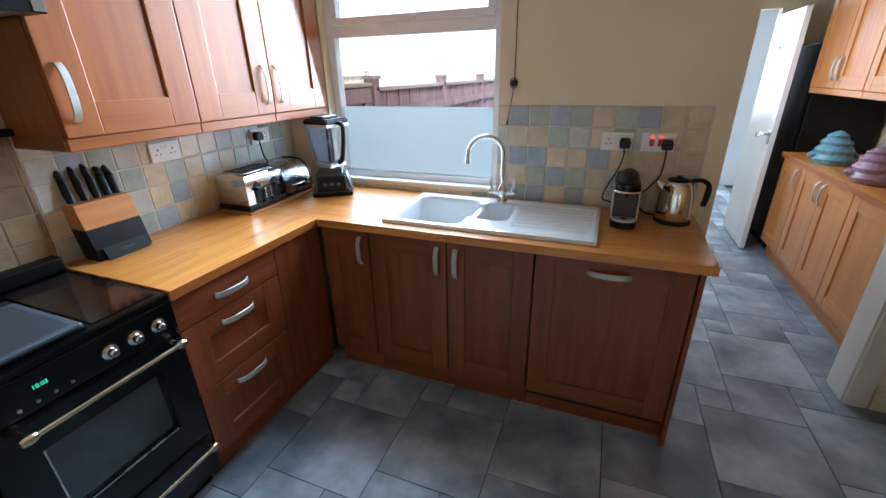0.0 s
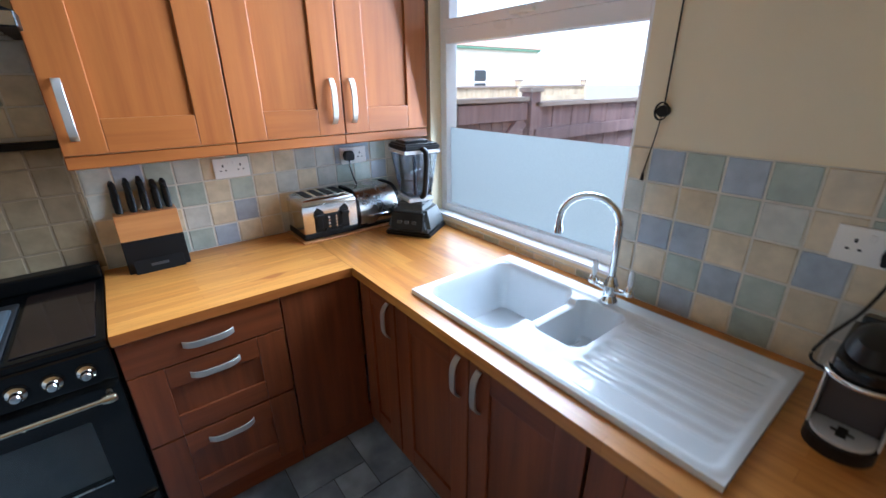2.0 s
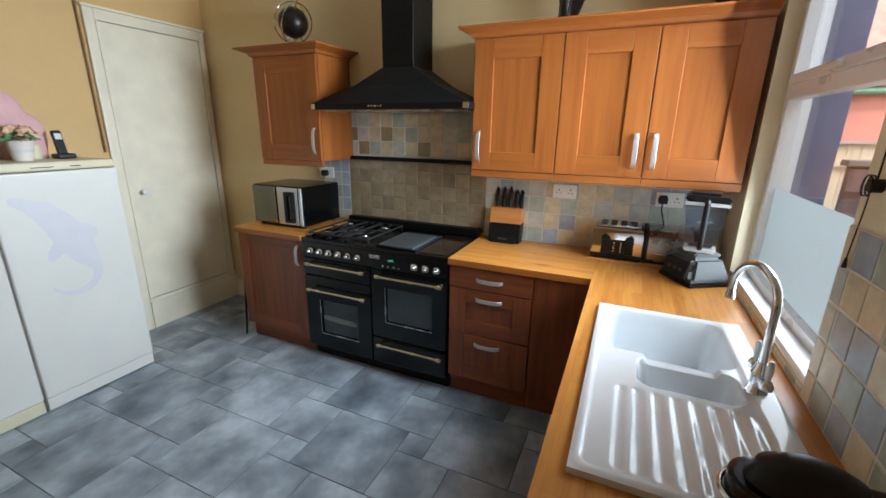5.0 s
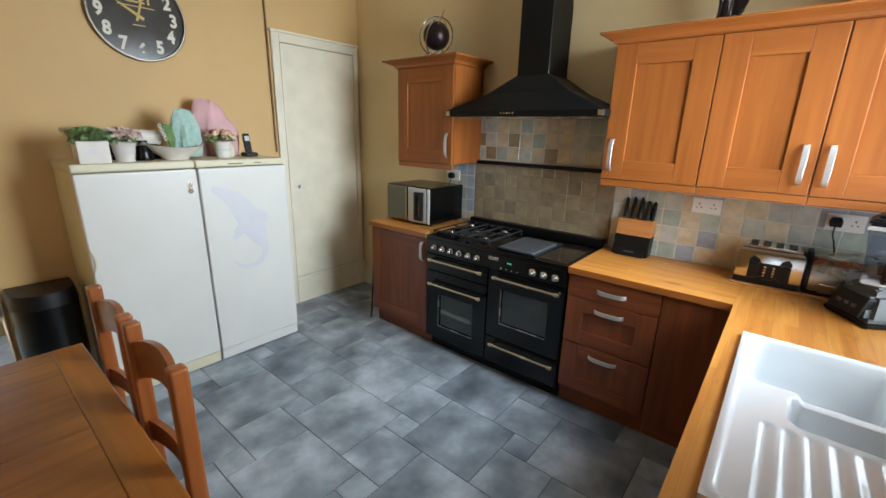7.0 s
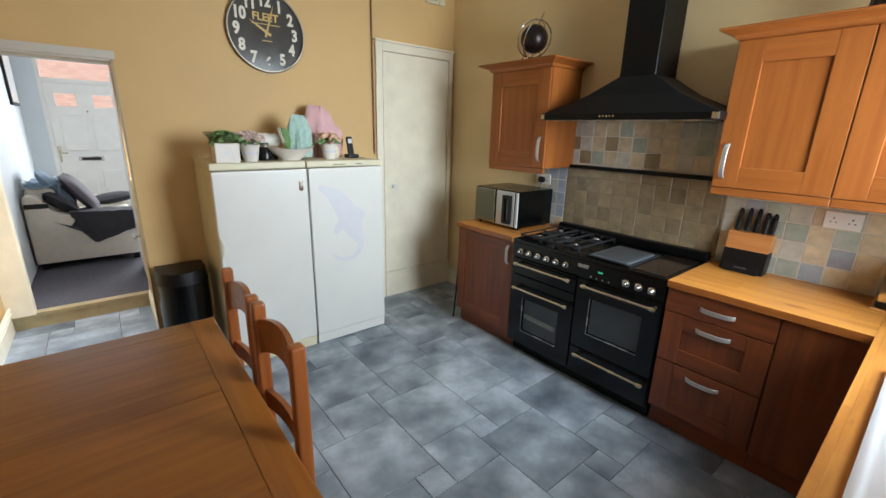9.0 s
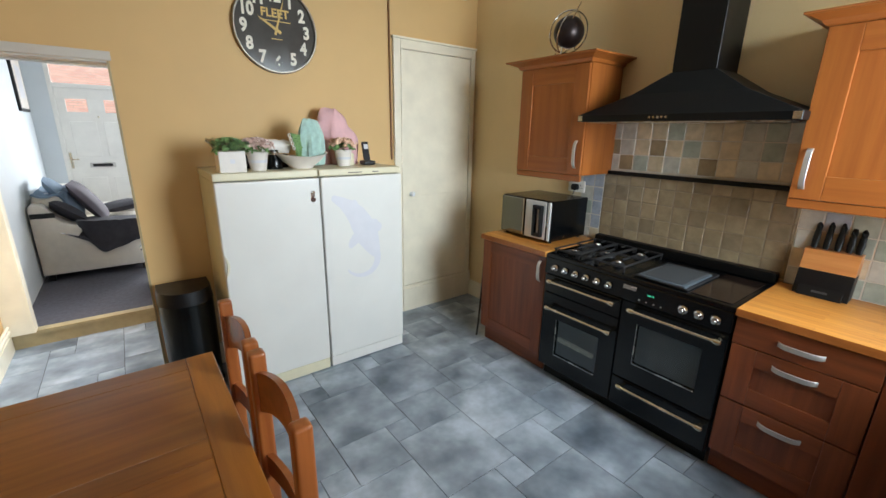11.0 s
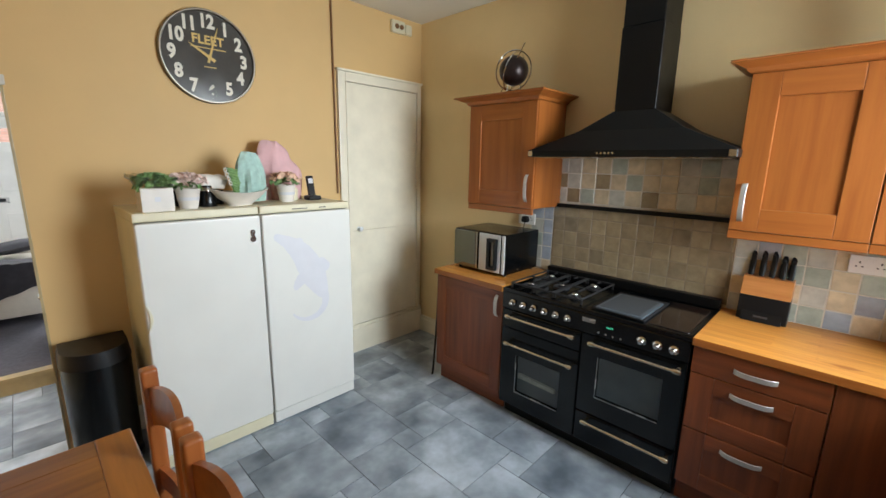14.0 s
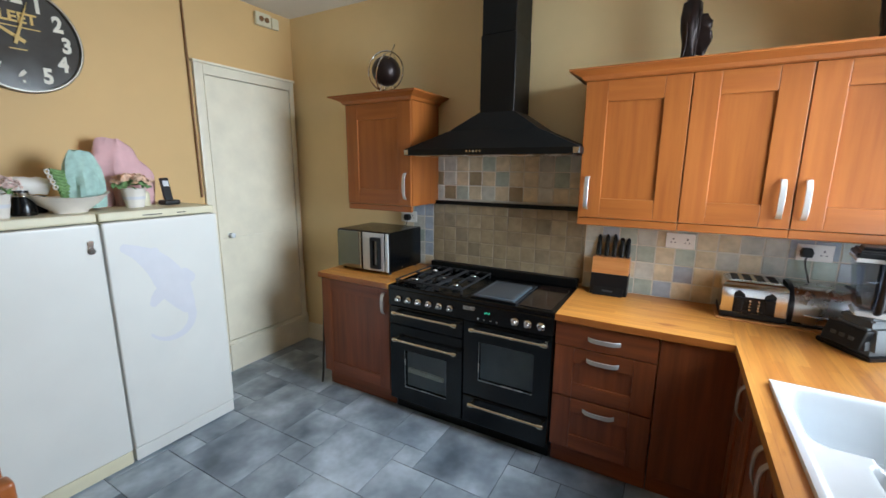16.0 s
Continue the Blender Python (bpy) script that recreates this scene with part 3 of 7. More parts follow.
# the window: upvc frame, transom, top light, frosted lower half
def kitchen_window():
    w = thing("window_1", "white upvc window with frosted lower half above the sink", "window", (0, 0, 0), kind="structure")
    y0, y1, f = 2.275, 2.335, 0.045
    L, R, B, Tt = WL, WR, WB + 0.005, WT
    TL, TH = 1.775, 1.835
    bm = box(L, y0, B, L + f, y1, Tt, 0.004)
    box(R - f, y0, B, R, y1, Tt, 0.004, bm=bm)
    box(L + f, y0, B, R - f, y1, B + f, 0.004, bm=bm)
    box(L + f, y0, Tt - f, R - f, y1, Tt, 0.004, bm=bm)
    box(L + f, y0, TL, R - f, y1, TH, 0.004, bm=bm)
    part("window_frame", bm, M["upvc"], w)
    # opening top light
    s = 0.04
    bm = box(L + f, y0 - 0.012, TH, R - f, y1 - 0.02, TH + s, 0.005)
    box(L + f, y0 - 0.012, Tt - f - s, R - f, y1 - 0.02, Tt - f, 0.005, bm=bm)
    box(L + f, y0 - 0.012, TH + s, L + f + s, y1 - 0.02, Tt - f - s, 0.005, bm=bm)
    box(R - f - s, y0 - 0.012, TH + s, R - f, y1 - 0.02, Tt - f - s, 0.005, bm=bm)
    sash = part("top_light", bm, M["upvc"], w)
    bm = box(-0.96, y0 - 0.030, TH + 0.010, -0.84, y0 - 0.012, TH + 0.028, 0.006)
    box(-0.92, y0 - 0.022, TH + 0.004, -0.88, y0 - 0.010, TH + 0.034, 0.004, bm=bm)
    part("window_handle", bm, M["socket"], sash)
    g = part("pane", box(L + f, 2.304, TH + s, R - f, 2.308, Tt - f - s), M["glass"], w)
    g.visible_shadow = False
    g = part("pane", box(L + f, 2.304, 1.395, R - f, 2.308, TL), M["glass"], w)
    g.visible_shadow = False
    g = part("frosted_pane", box(L + f, 2.304, B + f, R - f, 2.308, 1.394), M["frost"], w, "frosted lower pane")
    g.visible_shadow = False
    part("reveal", box(WL + 0.0005, 2.336, WB + 0.002, WL + 0.010, NY + 0.162, WT - 0.002), M["upvc"], w, "white outer reveal")
    part("window_sill", box(WL, NY + 0.002, WB - 0.012, WR, 2.275, WB + 0.012, 0.004), M["upvc"], w)
    return w


kitchen_window()


# frame and panelled leaf of the tall cupboard in the south wall
def cupboard_door():
    d = thing("door_1", "tall cream-painted cupboard door above the skirting", "door", (0, 0, 0), kind="structure")
    x0, x1, z0, z1 = -1.712, -0.838, 0.258, 2.39
    y = SY
    bm = box(x0, y, z0, x0 + 0.040, y + 0.028, z1, 0.006)
    box(x1 - 0.066, y, 0.0, x1, y + 0.028, z1, 0.006, bm=bm)
    box(x0 + 0.040, y, z1 - 0.072, x1 - 0.066, y + 0.028, z1, 0.006, bm=bm)
    box(x0 - 0.01, y, z1, x1 + 0.01, y + 0.04, z1 + 0.018, 0.005, bm=bm)
    box(x0 + 0.040, y, z0, x0 + 0.050, y + 0.035, z1 - 0.072, 0.003, bm=bm)
    box(x1 - 0.076, y, z0, x1 - 0.066, y + 0.035, z1 - 0.072, 0.003, bm=bm)
    part("door_frame", bm, M["trim"], d)
    # dark backing that paints the shadow line in the gap round the leaf
    part("rebate", box(x0 + 0.0505, y, z0 + 0.0005, x1 - 0.0765, y + 0.004, z1 - 0.0725), M["joint"], d)
    bm = box(x0 + 0.054, y + 0.0045, z0 + 0.009, x1 - 0.080, y + 0.024, 1.112, 0.002)
    box(x0 + 0.054, y + 0.0045, 1.1125, x1 - 0.080, y + 0.0235, z1 - 0.077, 0.002, bm=bm)
    leaf = part("door_leaf", bm, M["trim"], d)
    bm = lathe([(0.0, 0.045), (0.014, 0.044), (0.021, 0.036), (0.020, 0.026), (0.009, 0.018), (0.009, 0.004), (0.018, 0.0), (0, 0)], (0, 0, 0), 20, axis="Y")
    bm.transform(pose(-1.0, y + 0.024, 1.13, 0, 0, 180))
    part("knob", bm, M["ceramic"], leaf, "round white knob", True)
    bm = box(WX + 0.002, y, 0, x1 - 0.072, y + 0.026, z0 - 0.03, 0.004)
    box(WX + 0.002, y, z0 - 0.03, x1 - 0.072, y + 0.018, z0, 0.004, bm=bm)
    part("kick_board", bm, M["trim"], d)


cupboard_door()

# architraves
bm = box(1.0005, SY - T, 0, 1.012, SY + 0.004, 2.03, 0.002)
tagged(part("trim", bm, M["step_paint"]), "", "", "", "structure")
bm = box(0.990, SY, 2.030, EX, SY + 0.012, 2.078, 0.004)
box(1.0125, SY - T, 2.018, EX, SY, 2.0295, 0.002, bm=bm)
tagged(part("trim", bm, M["grey_trim"]), "", "", "", "structure")
bm = box(1.46, NY - 0.02, 0, 1.55, NY, 2.25, 0.005)
box(1.452, NY, 0, 1.47, NY + 0.16, 2.25, 0.003, bm=bm)
tagged(part("trim", bm, M["white_trim"]), "", "", "", "structure")
bm = box(1.765, -2.949, 0.131, EX, -2.84, 2.12, 0.004)
tagged(part("trim", bm, M["trim"]), "", "", "", "structure")
bm = tube([(EX - 0.03, -2.8, 0.19), (EX - 0.03, -1.0, 0.19), (EX - 0.03, 0.0, 0.19)], 0.011)
tube([(EX - 0.03, -2.8, 0.225), (EX - 0.03, -1.0, 0.225), (EX - 0.03, 0.0, 0.225)], 0.011, bm=bm)
tagged(part("heating_pipes", bm, M["trim"], None, "", True), "pair of cream-painted pipes along the skirting", "pipe")
bm = tube([(-0.815, SY + 0.010, 1.44), (-0.812, SY + 0.010, 2.2), (-0.808, SY + 0.010, CZ)], 0.008)
tagged(part("surface_cable", bm, M["gold_pipe"], None, "", True), "brown cable running up the wall to the ceiling", "cable")

# ---- fitted units: local x along the front, y into the depth, front at y = 0 ----
def bow_handle(parent, x, z, length, upright=True, y=0.0, name="handle"):
    pts = []
    for i in range(13):
        u = i / 12
        s = (u - 0.5) * length
        d = -0.024 * (1 - (2 * u - 1) ** 4) - 0.002
        pts.append((x, y + d, z + s) if upright else (x + s, y + d, z + 0.0))
    b = bmesh.new()
    rings = []
    for i, p in enumerate(pts):
        w = 0.0115
        t = 0.0035
        p = Vector(p)
        side = Vector((1, 0, 0)) if upright else Vector((0, 0, 1))
        rings.append([b.verts.new(p + side * a + Vector((0, c, 0))) for a, c in ((-w, -t), (w, -t), (w, t), (-w, t))])
    for a, c in zip(rings, rings[1:]):
        for i in range(4):
            b.faces.new((a[i], a[(i + 1) % 4], c[(i + 1) % 4], c[i]))
    b.faces.new(rings[0])
    b.faces.new(rings[-1][::-1])
    bmesh.ops.recalc_face_normals(b, faces=b.faces[:])
    bmesh.ops.bevel(b, geom=[e for e in b.edges if len(e.link_faces) == 2], offset=0.0012, segments=1, affect='EDGES')
    return part(name, b, M["satin"], parent, "satin steel bow handle", True)


def shaker(parent, x0, x1, z0, z1, wood_v, wood_h, stile=0.085, rail=0.085, y=0.0, name="door", t=0.020):
    """A framed door: stiles and rails with a chamfered inner edge round a panel set back."""
    g = 0.0018
    x0, x1, z0, z1 = x0 + g, x1 - g, z0 + g, z1 - g
    door = part(name, box(x0 + 0.003, y + 0.010, z0 + 0.003, x1 - 0.003, y + t, z1 - 0.003), wood_v, parent)
    for a, b in ((x0, x0 + stile), (x1 - stile, x1)):
        part("stile", box(a, y, z0, b, y + t - 0.001, z1, 0.003, 2), wood_v, door)
    for a, b in ((z0, z0 + rail), (z1 - rail, z1)):
        part("rail", box(x0 + stile, y + 0.0006, a, x1 - stile, y + t - 0.001, b, 0.003, 2), wood_h, door)
    return door


def base_unit(at, rz, w, label, doors, depth=0.585, wood_v="red_wood", wood_h="red_wood_x", group="base units", z1=0.872, deep=0.872):
    """doors: (x0, x1, side of the handle) each."""
    u = thing("base_cabinet", label, "cabinet", at, rz, group)
    part("carcass", box(0.001, 0.022, 0.125, w - 0.001, depth, deep), M[wood_v], u)
    part("plinth", box(0.001, 0.060, 0.0, w - 0.001, 0.076, 0.125), M[wood_h], u)
    for a, b, side in doors:
        d = shaker(u, a, b, 0.135, z1 - 0.006, M[wood_v], M[wood_h])
        if side == "l":
            bow_handle(d, a + 0.045, z1 - 0.11, 0.15)
        elif side == "r":
            bow_handle(d, b - 0.045, z1 - 0.11, 0.15)
        elif side == "t":
            bow_handle(d, (a + b) / 2, z1 - 0.05, 0.16, False)
    return u


def west(y, x=-1.145):
    return (x, y, 0)


# drawers and corner filler by the range
def drawer_unit():
    u = thing("drawer_cabinet", "three-drawer base unit in dark cherry with steel handles", "cabinet", west(0.782), 90, "base units")
    w = 0.50
    part("carcass", box(0.001, 0.022, 0.125, w - 0.001, 0.57, 0.872), M["red_wood"], u)
    part("plinth", box(0.001, 0.060, 0.0, w - 0.001, 0.076, 0.125), M["red_wood_x"], u)
    d = part("drawer", box(0.002, 0, 0.738, w - 0.002, 0.02, 0.866, 0.002, 1), M["red_wood_x"], u)
    bow_handle(d, w / 2, 0.80, 0.16, False)
    for z0, z1 in ((0.446, 0.735), (0.135, 0.443)):
        d = shaker(u, 0.002, w - 0.002, z0, z1, M["red_wood"], M["red_wood_x"], 0.10, 0.085, name="drawer")
        bow_handle(d, w / 2, z1 - 0.055, 0.16, False)
    f = thing("corner_filler", "plain dark cherry filler panel in the corner", "panel", west(1.284), 90, "base units")
    part("board", box(0.001, 0.004, 0.125, 0.318, 0.022, 0.872, 0.001, 1), M["red_wood"], f)
    part("plinth", box(0.001, 0.060, 0.0, 0.36, 0.076, 0.125), M["red_wood_x"], f)


drawer_unit()
NF = 1.597
base_unit((-1.122, NF, 0), 0, 0.272, "narrow dark cherry corner base unit under the worktop", [(0.002, 0.27, "r")], 0.60)
base_unit((-0.848, NF, 0), 0, 0.810, "two-door dark cherry base unit under the sink", [(0.002, 0.41, "r"), (0.412, 0.808, "l")], 0.60, deep=0.70)
# integrated dishwasher
dw = thing("integrated_dishwasher", "dishwasher behind a dark cherry front with a level steel handle", "dishwasher", (-0.036, NF, 0), 0)
part("casing", box(0.002, 0.022, 0.105, 0.608, 0.58, 0.868), M["black_plastic"], dw)
front = shaker(dw, 0.002, 0.608, 0.135, 0.866, M["red_wood"], M["red_wood_x"])
bow_handle(front, 0.30, 0.815, 0.17, False)
part("plinth", box(0.002, 0.060, 0.0, 0.608, 0.076, 0.104), M["red_wood_x"], dw)
ep = thing("end_panel", "dark cherry end panel closing the worktop run", "panel", (0.576, NF, 0), 0)
part("board", box(0, 0.0, 0.0, 0.020, 0.60, 0.871, 0.0015, 1), M["red_wood"], ep)
# unit under the microwave
base_unit(west(-0.955), 90, 0.625, "single-door dark cherry base unit beside the range", [(0.002, 0.623, "r")], 0.59)


# continuous worktops
def worktop(at, rz, label, boxes):
    bm = None
    for b in boxes:
        bm = box(*b, 0.0025, bm=bm)
    u = part("worktop", bm, M["oak"])
    u.matrix_basis = pose(*at, 0, 0, rz)
    return tagged(u, label, "worktop")


HZ = (TOP - 0.038, TOP)
worktop((-1.125, 0.781, 0), 90, "oak stave worktop beside the range", [(0, 0, HZ[0], 0.7925, 0.613, HZ[1])])
SX0, SX1, SYF, SYB = -0.785, 0.200, 1.636, 2.135
def ring_top(x0, y0, x1, y1, a0, b0, a1, b1, z0, z1):
    """A slab with a rectangular hole, as one closed mesh."""
    b = bmesh.new()
    lay = []
    for z in (z0, z1):
        lay.append(([b.verts.new((x, y, z)) for x, y in ((x0, y0), (x1, y0), (x1, y1), (x0, y1))],
                    [b.verts.new((x, y, z)) for x, y in ((a0, b0), (a1, b0), (a1, b1), (a0, b1))]))
    for i in range(4):
        j = (i + 1) % 4
        for out, inn in lay:
            b.faces.new((out[i], out[j], inn[j], inn[i]))
        for k in (0, 1):
            b.faces.new((lay[0][k][i], lay[0][k][j], lay[1][k][j], lay[1][k][i]))
    bmesh.ops.recalc_face_normals(b, faces=b.faces[:])
    return b


u = part("worktop", ring_top(-1.738, 1.574, 0.625, 2.208, SX0 + 0.02, SYF + 0.02, SX1 - 0.02, SYB - 0.02, *HZ), M["oak"])
tagged(u, "oak stave worktop with the sink let in", "worktop")
worktop((-1.125, -0.965, 0), 90, "short oak worktop under the microwave", [(0, 0, HZ[0], 0.635, 0.615, HZ[1])])


# wall units
def crown(parent, x0, x1, y0, y1, z, out=0.075, h=0.055, left=True, right=True):
    """Moulding that flares outwards round the top."""
    prof = [(0.0, 0.0), (0.012, 0.006), (0.022, 0.022), (out * 0.85, h - 0.012), (out, h - 0.010), (out, h)]
    b = bmesh.new()
    rings = []
    for o, dz in prof:
        xl, xr = x0 - (o if left else 0), x1 + (o if right else 0)
        rings.append([b.verts.new(p) for p in ((xl, y1, z + dz), (xl, y0 - o, z + dz), (xr, y0 - o, z + dz), (xr, y1, z + dz))])
    for a, c in zip(rings, rings[1:]):
        for i in range(4):
            b.faces.new((a[i], a[(i + 1) % 4], c[(i + 1) % 4], c[i]))
    b.faces.new(rings[0][::-1])
    b.faces.new(rings[-1])
    bmesh.ops.recalc_face_normals(b, faces=b.faces[:])
    return part("cornice", b, M["cherry_x"], parent)


def wall_unit(y, w, z0, z1, x, label, side, depth, stile=0.113):
    u = thing("wall_cabinet", label, "cabinet", (x, y, 0), 90, "wall units")
    part("carcass", box(0.0005, 0.022, z0, w - 0.0005, depth, z1), M["cherry"], u)
    d = shaker(u, 0.001, w - 0.001, z0, z1, M["cherry"], M["cherry_x"], stile, 0.106)
    bow_handle(d, w - 0.047 if side == "r" else 0.043, z0 + 0.136, 0.180)
    part("pelmet", box(0.0005, 0.006, z0 - 0.042, w - 0.0005, 0.024, z0 - 0.001, 0.003, 1), M["cherry_x"], u)
    return u


D1 = 0.318
u = wall_unit(0.798, 0.495, 1.400, 2.12, -1.415, "cherry wall unit with a framed door and steel handle", "l", D1)
part("pelmet_return", box(0.0, 0.0245, 1.358, 0.018, D1, 1.399, 0.002, 1), M["cherry_y"], u)
wall_unit(1.293, 0.446, 1.400, 2.12, -1.415, "cherry wall unit with a framed door and steel handle", "r", D1)
wall_unit(1.739, 0.443, 1.400, 2.12, -1.415, "cherry wall unit next to the window", "l", D1)
c = thing("cornice_run", "flared cherry cornice along the wall units", "cornice", (-1.415, 0.798, 0), 90)
crown(c, 0, 1.384, 0.0, D1, 2.1205, right=False)
u = wall_unit(-0.860, 0.565, 1.405, 2.10, -1.365, "small cherry wall unit above the microwave", "r", 0.368, 0.105)
crown(u, 0, 0.565, 0.0, 0.368, 2.1005, 0.085)

# ---- range cooker ----
def rail_handle(parent, x0, x1, z, y):
    bm = rod((x0 + 0.012, y - 0.042, z), (x1 - 0.012, y - 0.042, z), 0.0085, seg=14)
    h = part("rail_handle", bm, M["brass"], parent, "worn brass towel-rail handle", True)
    for x in (x0, x1):
        b = lathe([(0, -0.020), (0.012, -0.018), (0.0155, -0.006), (0.0155, 0.008), (0.011, 0.018), (0, 0.020)], (0, 0, 0), 16, axis="X")
        rod((0, 0.012, 0), (0, 0.042, 0), 0.008, bm=b)
        b.transform(Matrix.Translation((x, y - 0.042, z)))
        part("end_knob", b, M["brass"], h, "", True)
    return h


def control_knob(parent, x, z, y, big=False):
    s = 1.08 if big else 0.95
    bm = lathe([(0.0, 0.0), (0.021 * s, 0.0), (0.021 * s, 0.006), (0.013 * s, 0.010), (0.0125 * s, 0.028), (0.010 * s, 0.032), (0, 0.033)], (0, 0, 0), 20, axis="Y")
    bm.transform(Matrix.Translation((x, y, z)))
    k = part("control_knob", bm, M["polished"], parent, "", True)
    b = lathe([(0.0, 0.0), (0.026 * s, 0.0), (0.026 * s, 0.003), (0.022 * s, 0.0045)], (0, 0, 0), 20, axis="Y")
    b.transform(Matrix.Translation((x, y, z)))
    part("bezel", b, M["black_enamel"], k, "", True)


def oven_door(parent, x0, x1, z0, z1, win, name="oven_door"):
    if not win:
        return part(name, box(x0, 0, z0, x1, 0.04, z1, 0.006), M["black_enamel"], parent)
    a, b, c, e = win
    bm = ring_top(x0, z0, x1, z1, a, c, b, e, 0.0, 0.04)
    bm.transform(Matrix(((1, 0, 0, 0), (0, 0, 1, 0), (0, 1, 0, 0), (0, 0, 0, 1))))
    bmesh.ops.recalc_face_normals(bm, faces=bm.faces[:])
    bmesh.ops.bevel(bm, geom=bm.edges[:], offset=0.003, segments=2, affect='EDGES')
    d = part(name, bm, M["black_enamel"], parent)
    # thin bright line along the window's left and bottom edges only
    bm = box(a, 0.002, c, a + 0.004, 0.006, e)
    box(a + 0.004, 0.002, c, b - 0.004, 0.006, c + 0.005, bm=bm)
    part("window_trim", bm, M["steel"], d, "thin bright line on the left and bottom edges")
    part("inner_liner", box(a, 0.036, c, b, 0.0395, e), M["oven_liner"], d)
    part("glass_window", box(a + 0.0005, 0.0065, c + 0.0005, b - 0.0005, 0.009, e - 0.0005), M["oven_glass"], d, "dark oven window")
    return d


def baking_tray(parent, x0, x1, z):
    """A foil-lined tray close behind the oven window, its rim crumpled."""
    n = 26
    top = [(x0 + (x1 - x0) * i / n, z + 0.016 + 0.010 * noise.noise(Vector((i * 0.55, 2.0, 0.0))) - 0.0005 * i) for i in range(n + 1)]
    low = [(x0 + (x1 - x0) * i / n, z - 0.014 + 0.006 * noise.noise(Vector((i * 0.7, 9.0, 0.0))) - 0.0003 * i) for i in range(n, -1, -1)]
    part("baking_tray", prism(top + low, 0.014, 0.034, 0.002), M["foil"], parent, "pale foil-lined tray behind the glass")


def range_cooker():
    r = thing("range_cooker", "black range cooker with brass rail handles against the tiles", "cooker", (-1.13, -0.322, 0), 90)
    W, D, H = 1.098, 0.60, 0.90
    part("body", box(0, 0.042, 0.09, W, D, H - 0.02, 0.004), M["black_enamel"], r)
    part("plinth", box(0.01, 0.07, 0.0, W - 0.01, 0.085, 0.09), M["black_matt"], r)
    part("fascia", box(0, -0.004, 0.772, W, 0.042, 0.885, 0.008), M["black_enamel"], r)
    hob = part("hob_top", box(-0.002, 0.0, H - 0.020, W + 0.002, D - 0.02, H + 0.008, 0.006), M["black_enamel"], r)
    part("back_ledge", box(0, D - 0.06, H + 0.009, W, D, 0.965, 0.008), M["black_matt"], r)
    # doors and drawers
    d = oven_door(r, 0.004, 0.552, 0.646, 0.766, None, "grill_door")
    rail_handle(d, 0.075, 0.515, 0.735, 0)
    d = oven_door(r, 0.004, 0.552, 0.10, 0.640, (0.122, 0.440, 0.205, 0.468))
    baking_tray(d, 0.140, 0.405, 0.325)
    rail_handle(d, 0.075, 0.515, 0.550, 0)
    d = oven_door(r, 0.560, W - 0.004, 0.290, 0.766, (0.660, 0.998, 0.400, 0.648))
    rail_handle(d, 0.635, 1.063, 0.733, 0)
    d = oven_door(r, 0.560, W - 0.004, 0.10, 0.284, None, "storage_drawer")
    rail_handle(d, 0.635, 1.063, 0.250, 0)
    for i in range(6):
        control_knob(r, 0.085 + i * 0.0765, 0.826, -0.004)
    for i in range(3):
        control_knob(r, 0.882 + i * 0.075, 0.822, -0.004, True)
    part("name_plate", box(0.555, -0.006, 0.838, 0.632, -0.0035, 0.862, 0.001, 1), M["steel"], r)
    part("clock_window", box(0.665, -0.006, 0.818, 0.765, -0.0035, 0.858, 0.001, 1), M["black_enamel"], r)
    words("10:03", 0.0165, M["led_green"], r, (0.712, -0.0064, 0.838), name="clock_digits", label="green clock digits")
    for i in range(4):
        part("indicator", rod((0.655 + 0.04 * i, -0.0045, 0.797), (0.655 + 0.04 * i, -0.009, 0.797), 0.005, seg=10), M["steel"], r)
    # hob: burners, pan supports, lidded griddle, ceramic zone
    for x, y, s in ((0.12, 0.14, 1.0), (0.12, 0.40, 0.8), (0.27, 0.27, 1.2), (0.43, 0.14, 0.8), (0.43, 0.40, 1.0)):
        bm = lathe([(0.0, 0.0), (0.045 * s, 0.0), (0.043 * s, 0.012), (0.030 * s, 0.014), (0.032 * s, 0.018), (0.028 * s, 0.024), (0, 0.025)], (x, y, H + 0.008), 22)
        part("burner", bm, M["iron"], hob, "", True)
        bm = lathe([(0.0, 0.0), (0.024 * s, 0.0), (0.022 * s, 0.004), (0, 0.005)], (x, y, H + 0.033), 18)
        part("burner_cap", bm, M["steel"], hob, "", True)
    for x0, x1 in ((0.03, 0.20), (0.205, 0.335), (0.34, 0.52)):
        bm = None
        for y in (0.04, 0.27, 0.50):
            bm = box(x0, y - 0.005, H + 0.034, x1, y + 0.005, H + 0.044, 0.002, 1, bm=bm)
        for x in (x0 + 0.005, x1 - 0.005):
            bm = box(x - 0.005, 0.045, H + 0.034, x + 0.005, 0.50, H + 0.044, 0.002, 1, bm=bm)
            for y in (0.05, 0.49):
                bm = box(x - 0.005, y - 0.005, H + 0.008, x + 0.005, y + 0.005, H + 0.036, bm=bm)
        xm = (x0 + x1) / 2
        for y0, y1 in ((0.05, 0.10), (0.18, 0.36), (0.44, 0.49)):
            bm = box(xm - 0.004, y0, H + 0.034, xm + 0.004, y1, H + 0.043, bm=bm)
        part("pan_support", bm, M["iron"], hob)
    bm = box(0.612, 0.025, H + 0.020, 0.862, 0.365, H + 0.032, 0.010, 3)
    part("griddle_lid", bm, M["lid_grey"], hob, "grey metal griddle plate", True)
    part("lid_rim", box(0.632, 0.045, H + 0.0325, 0.842, 0.345, H + 0.034, 0.001, 1), M["griddle"], hob)
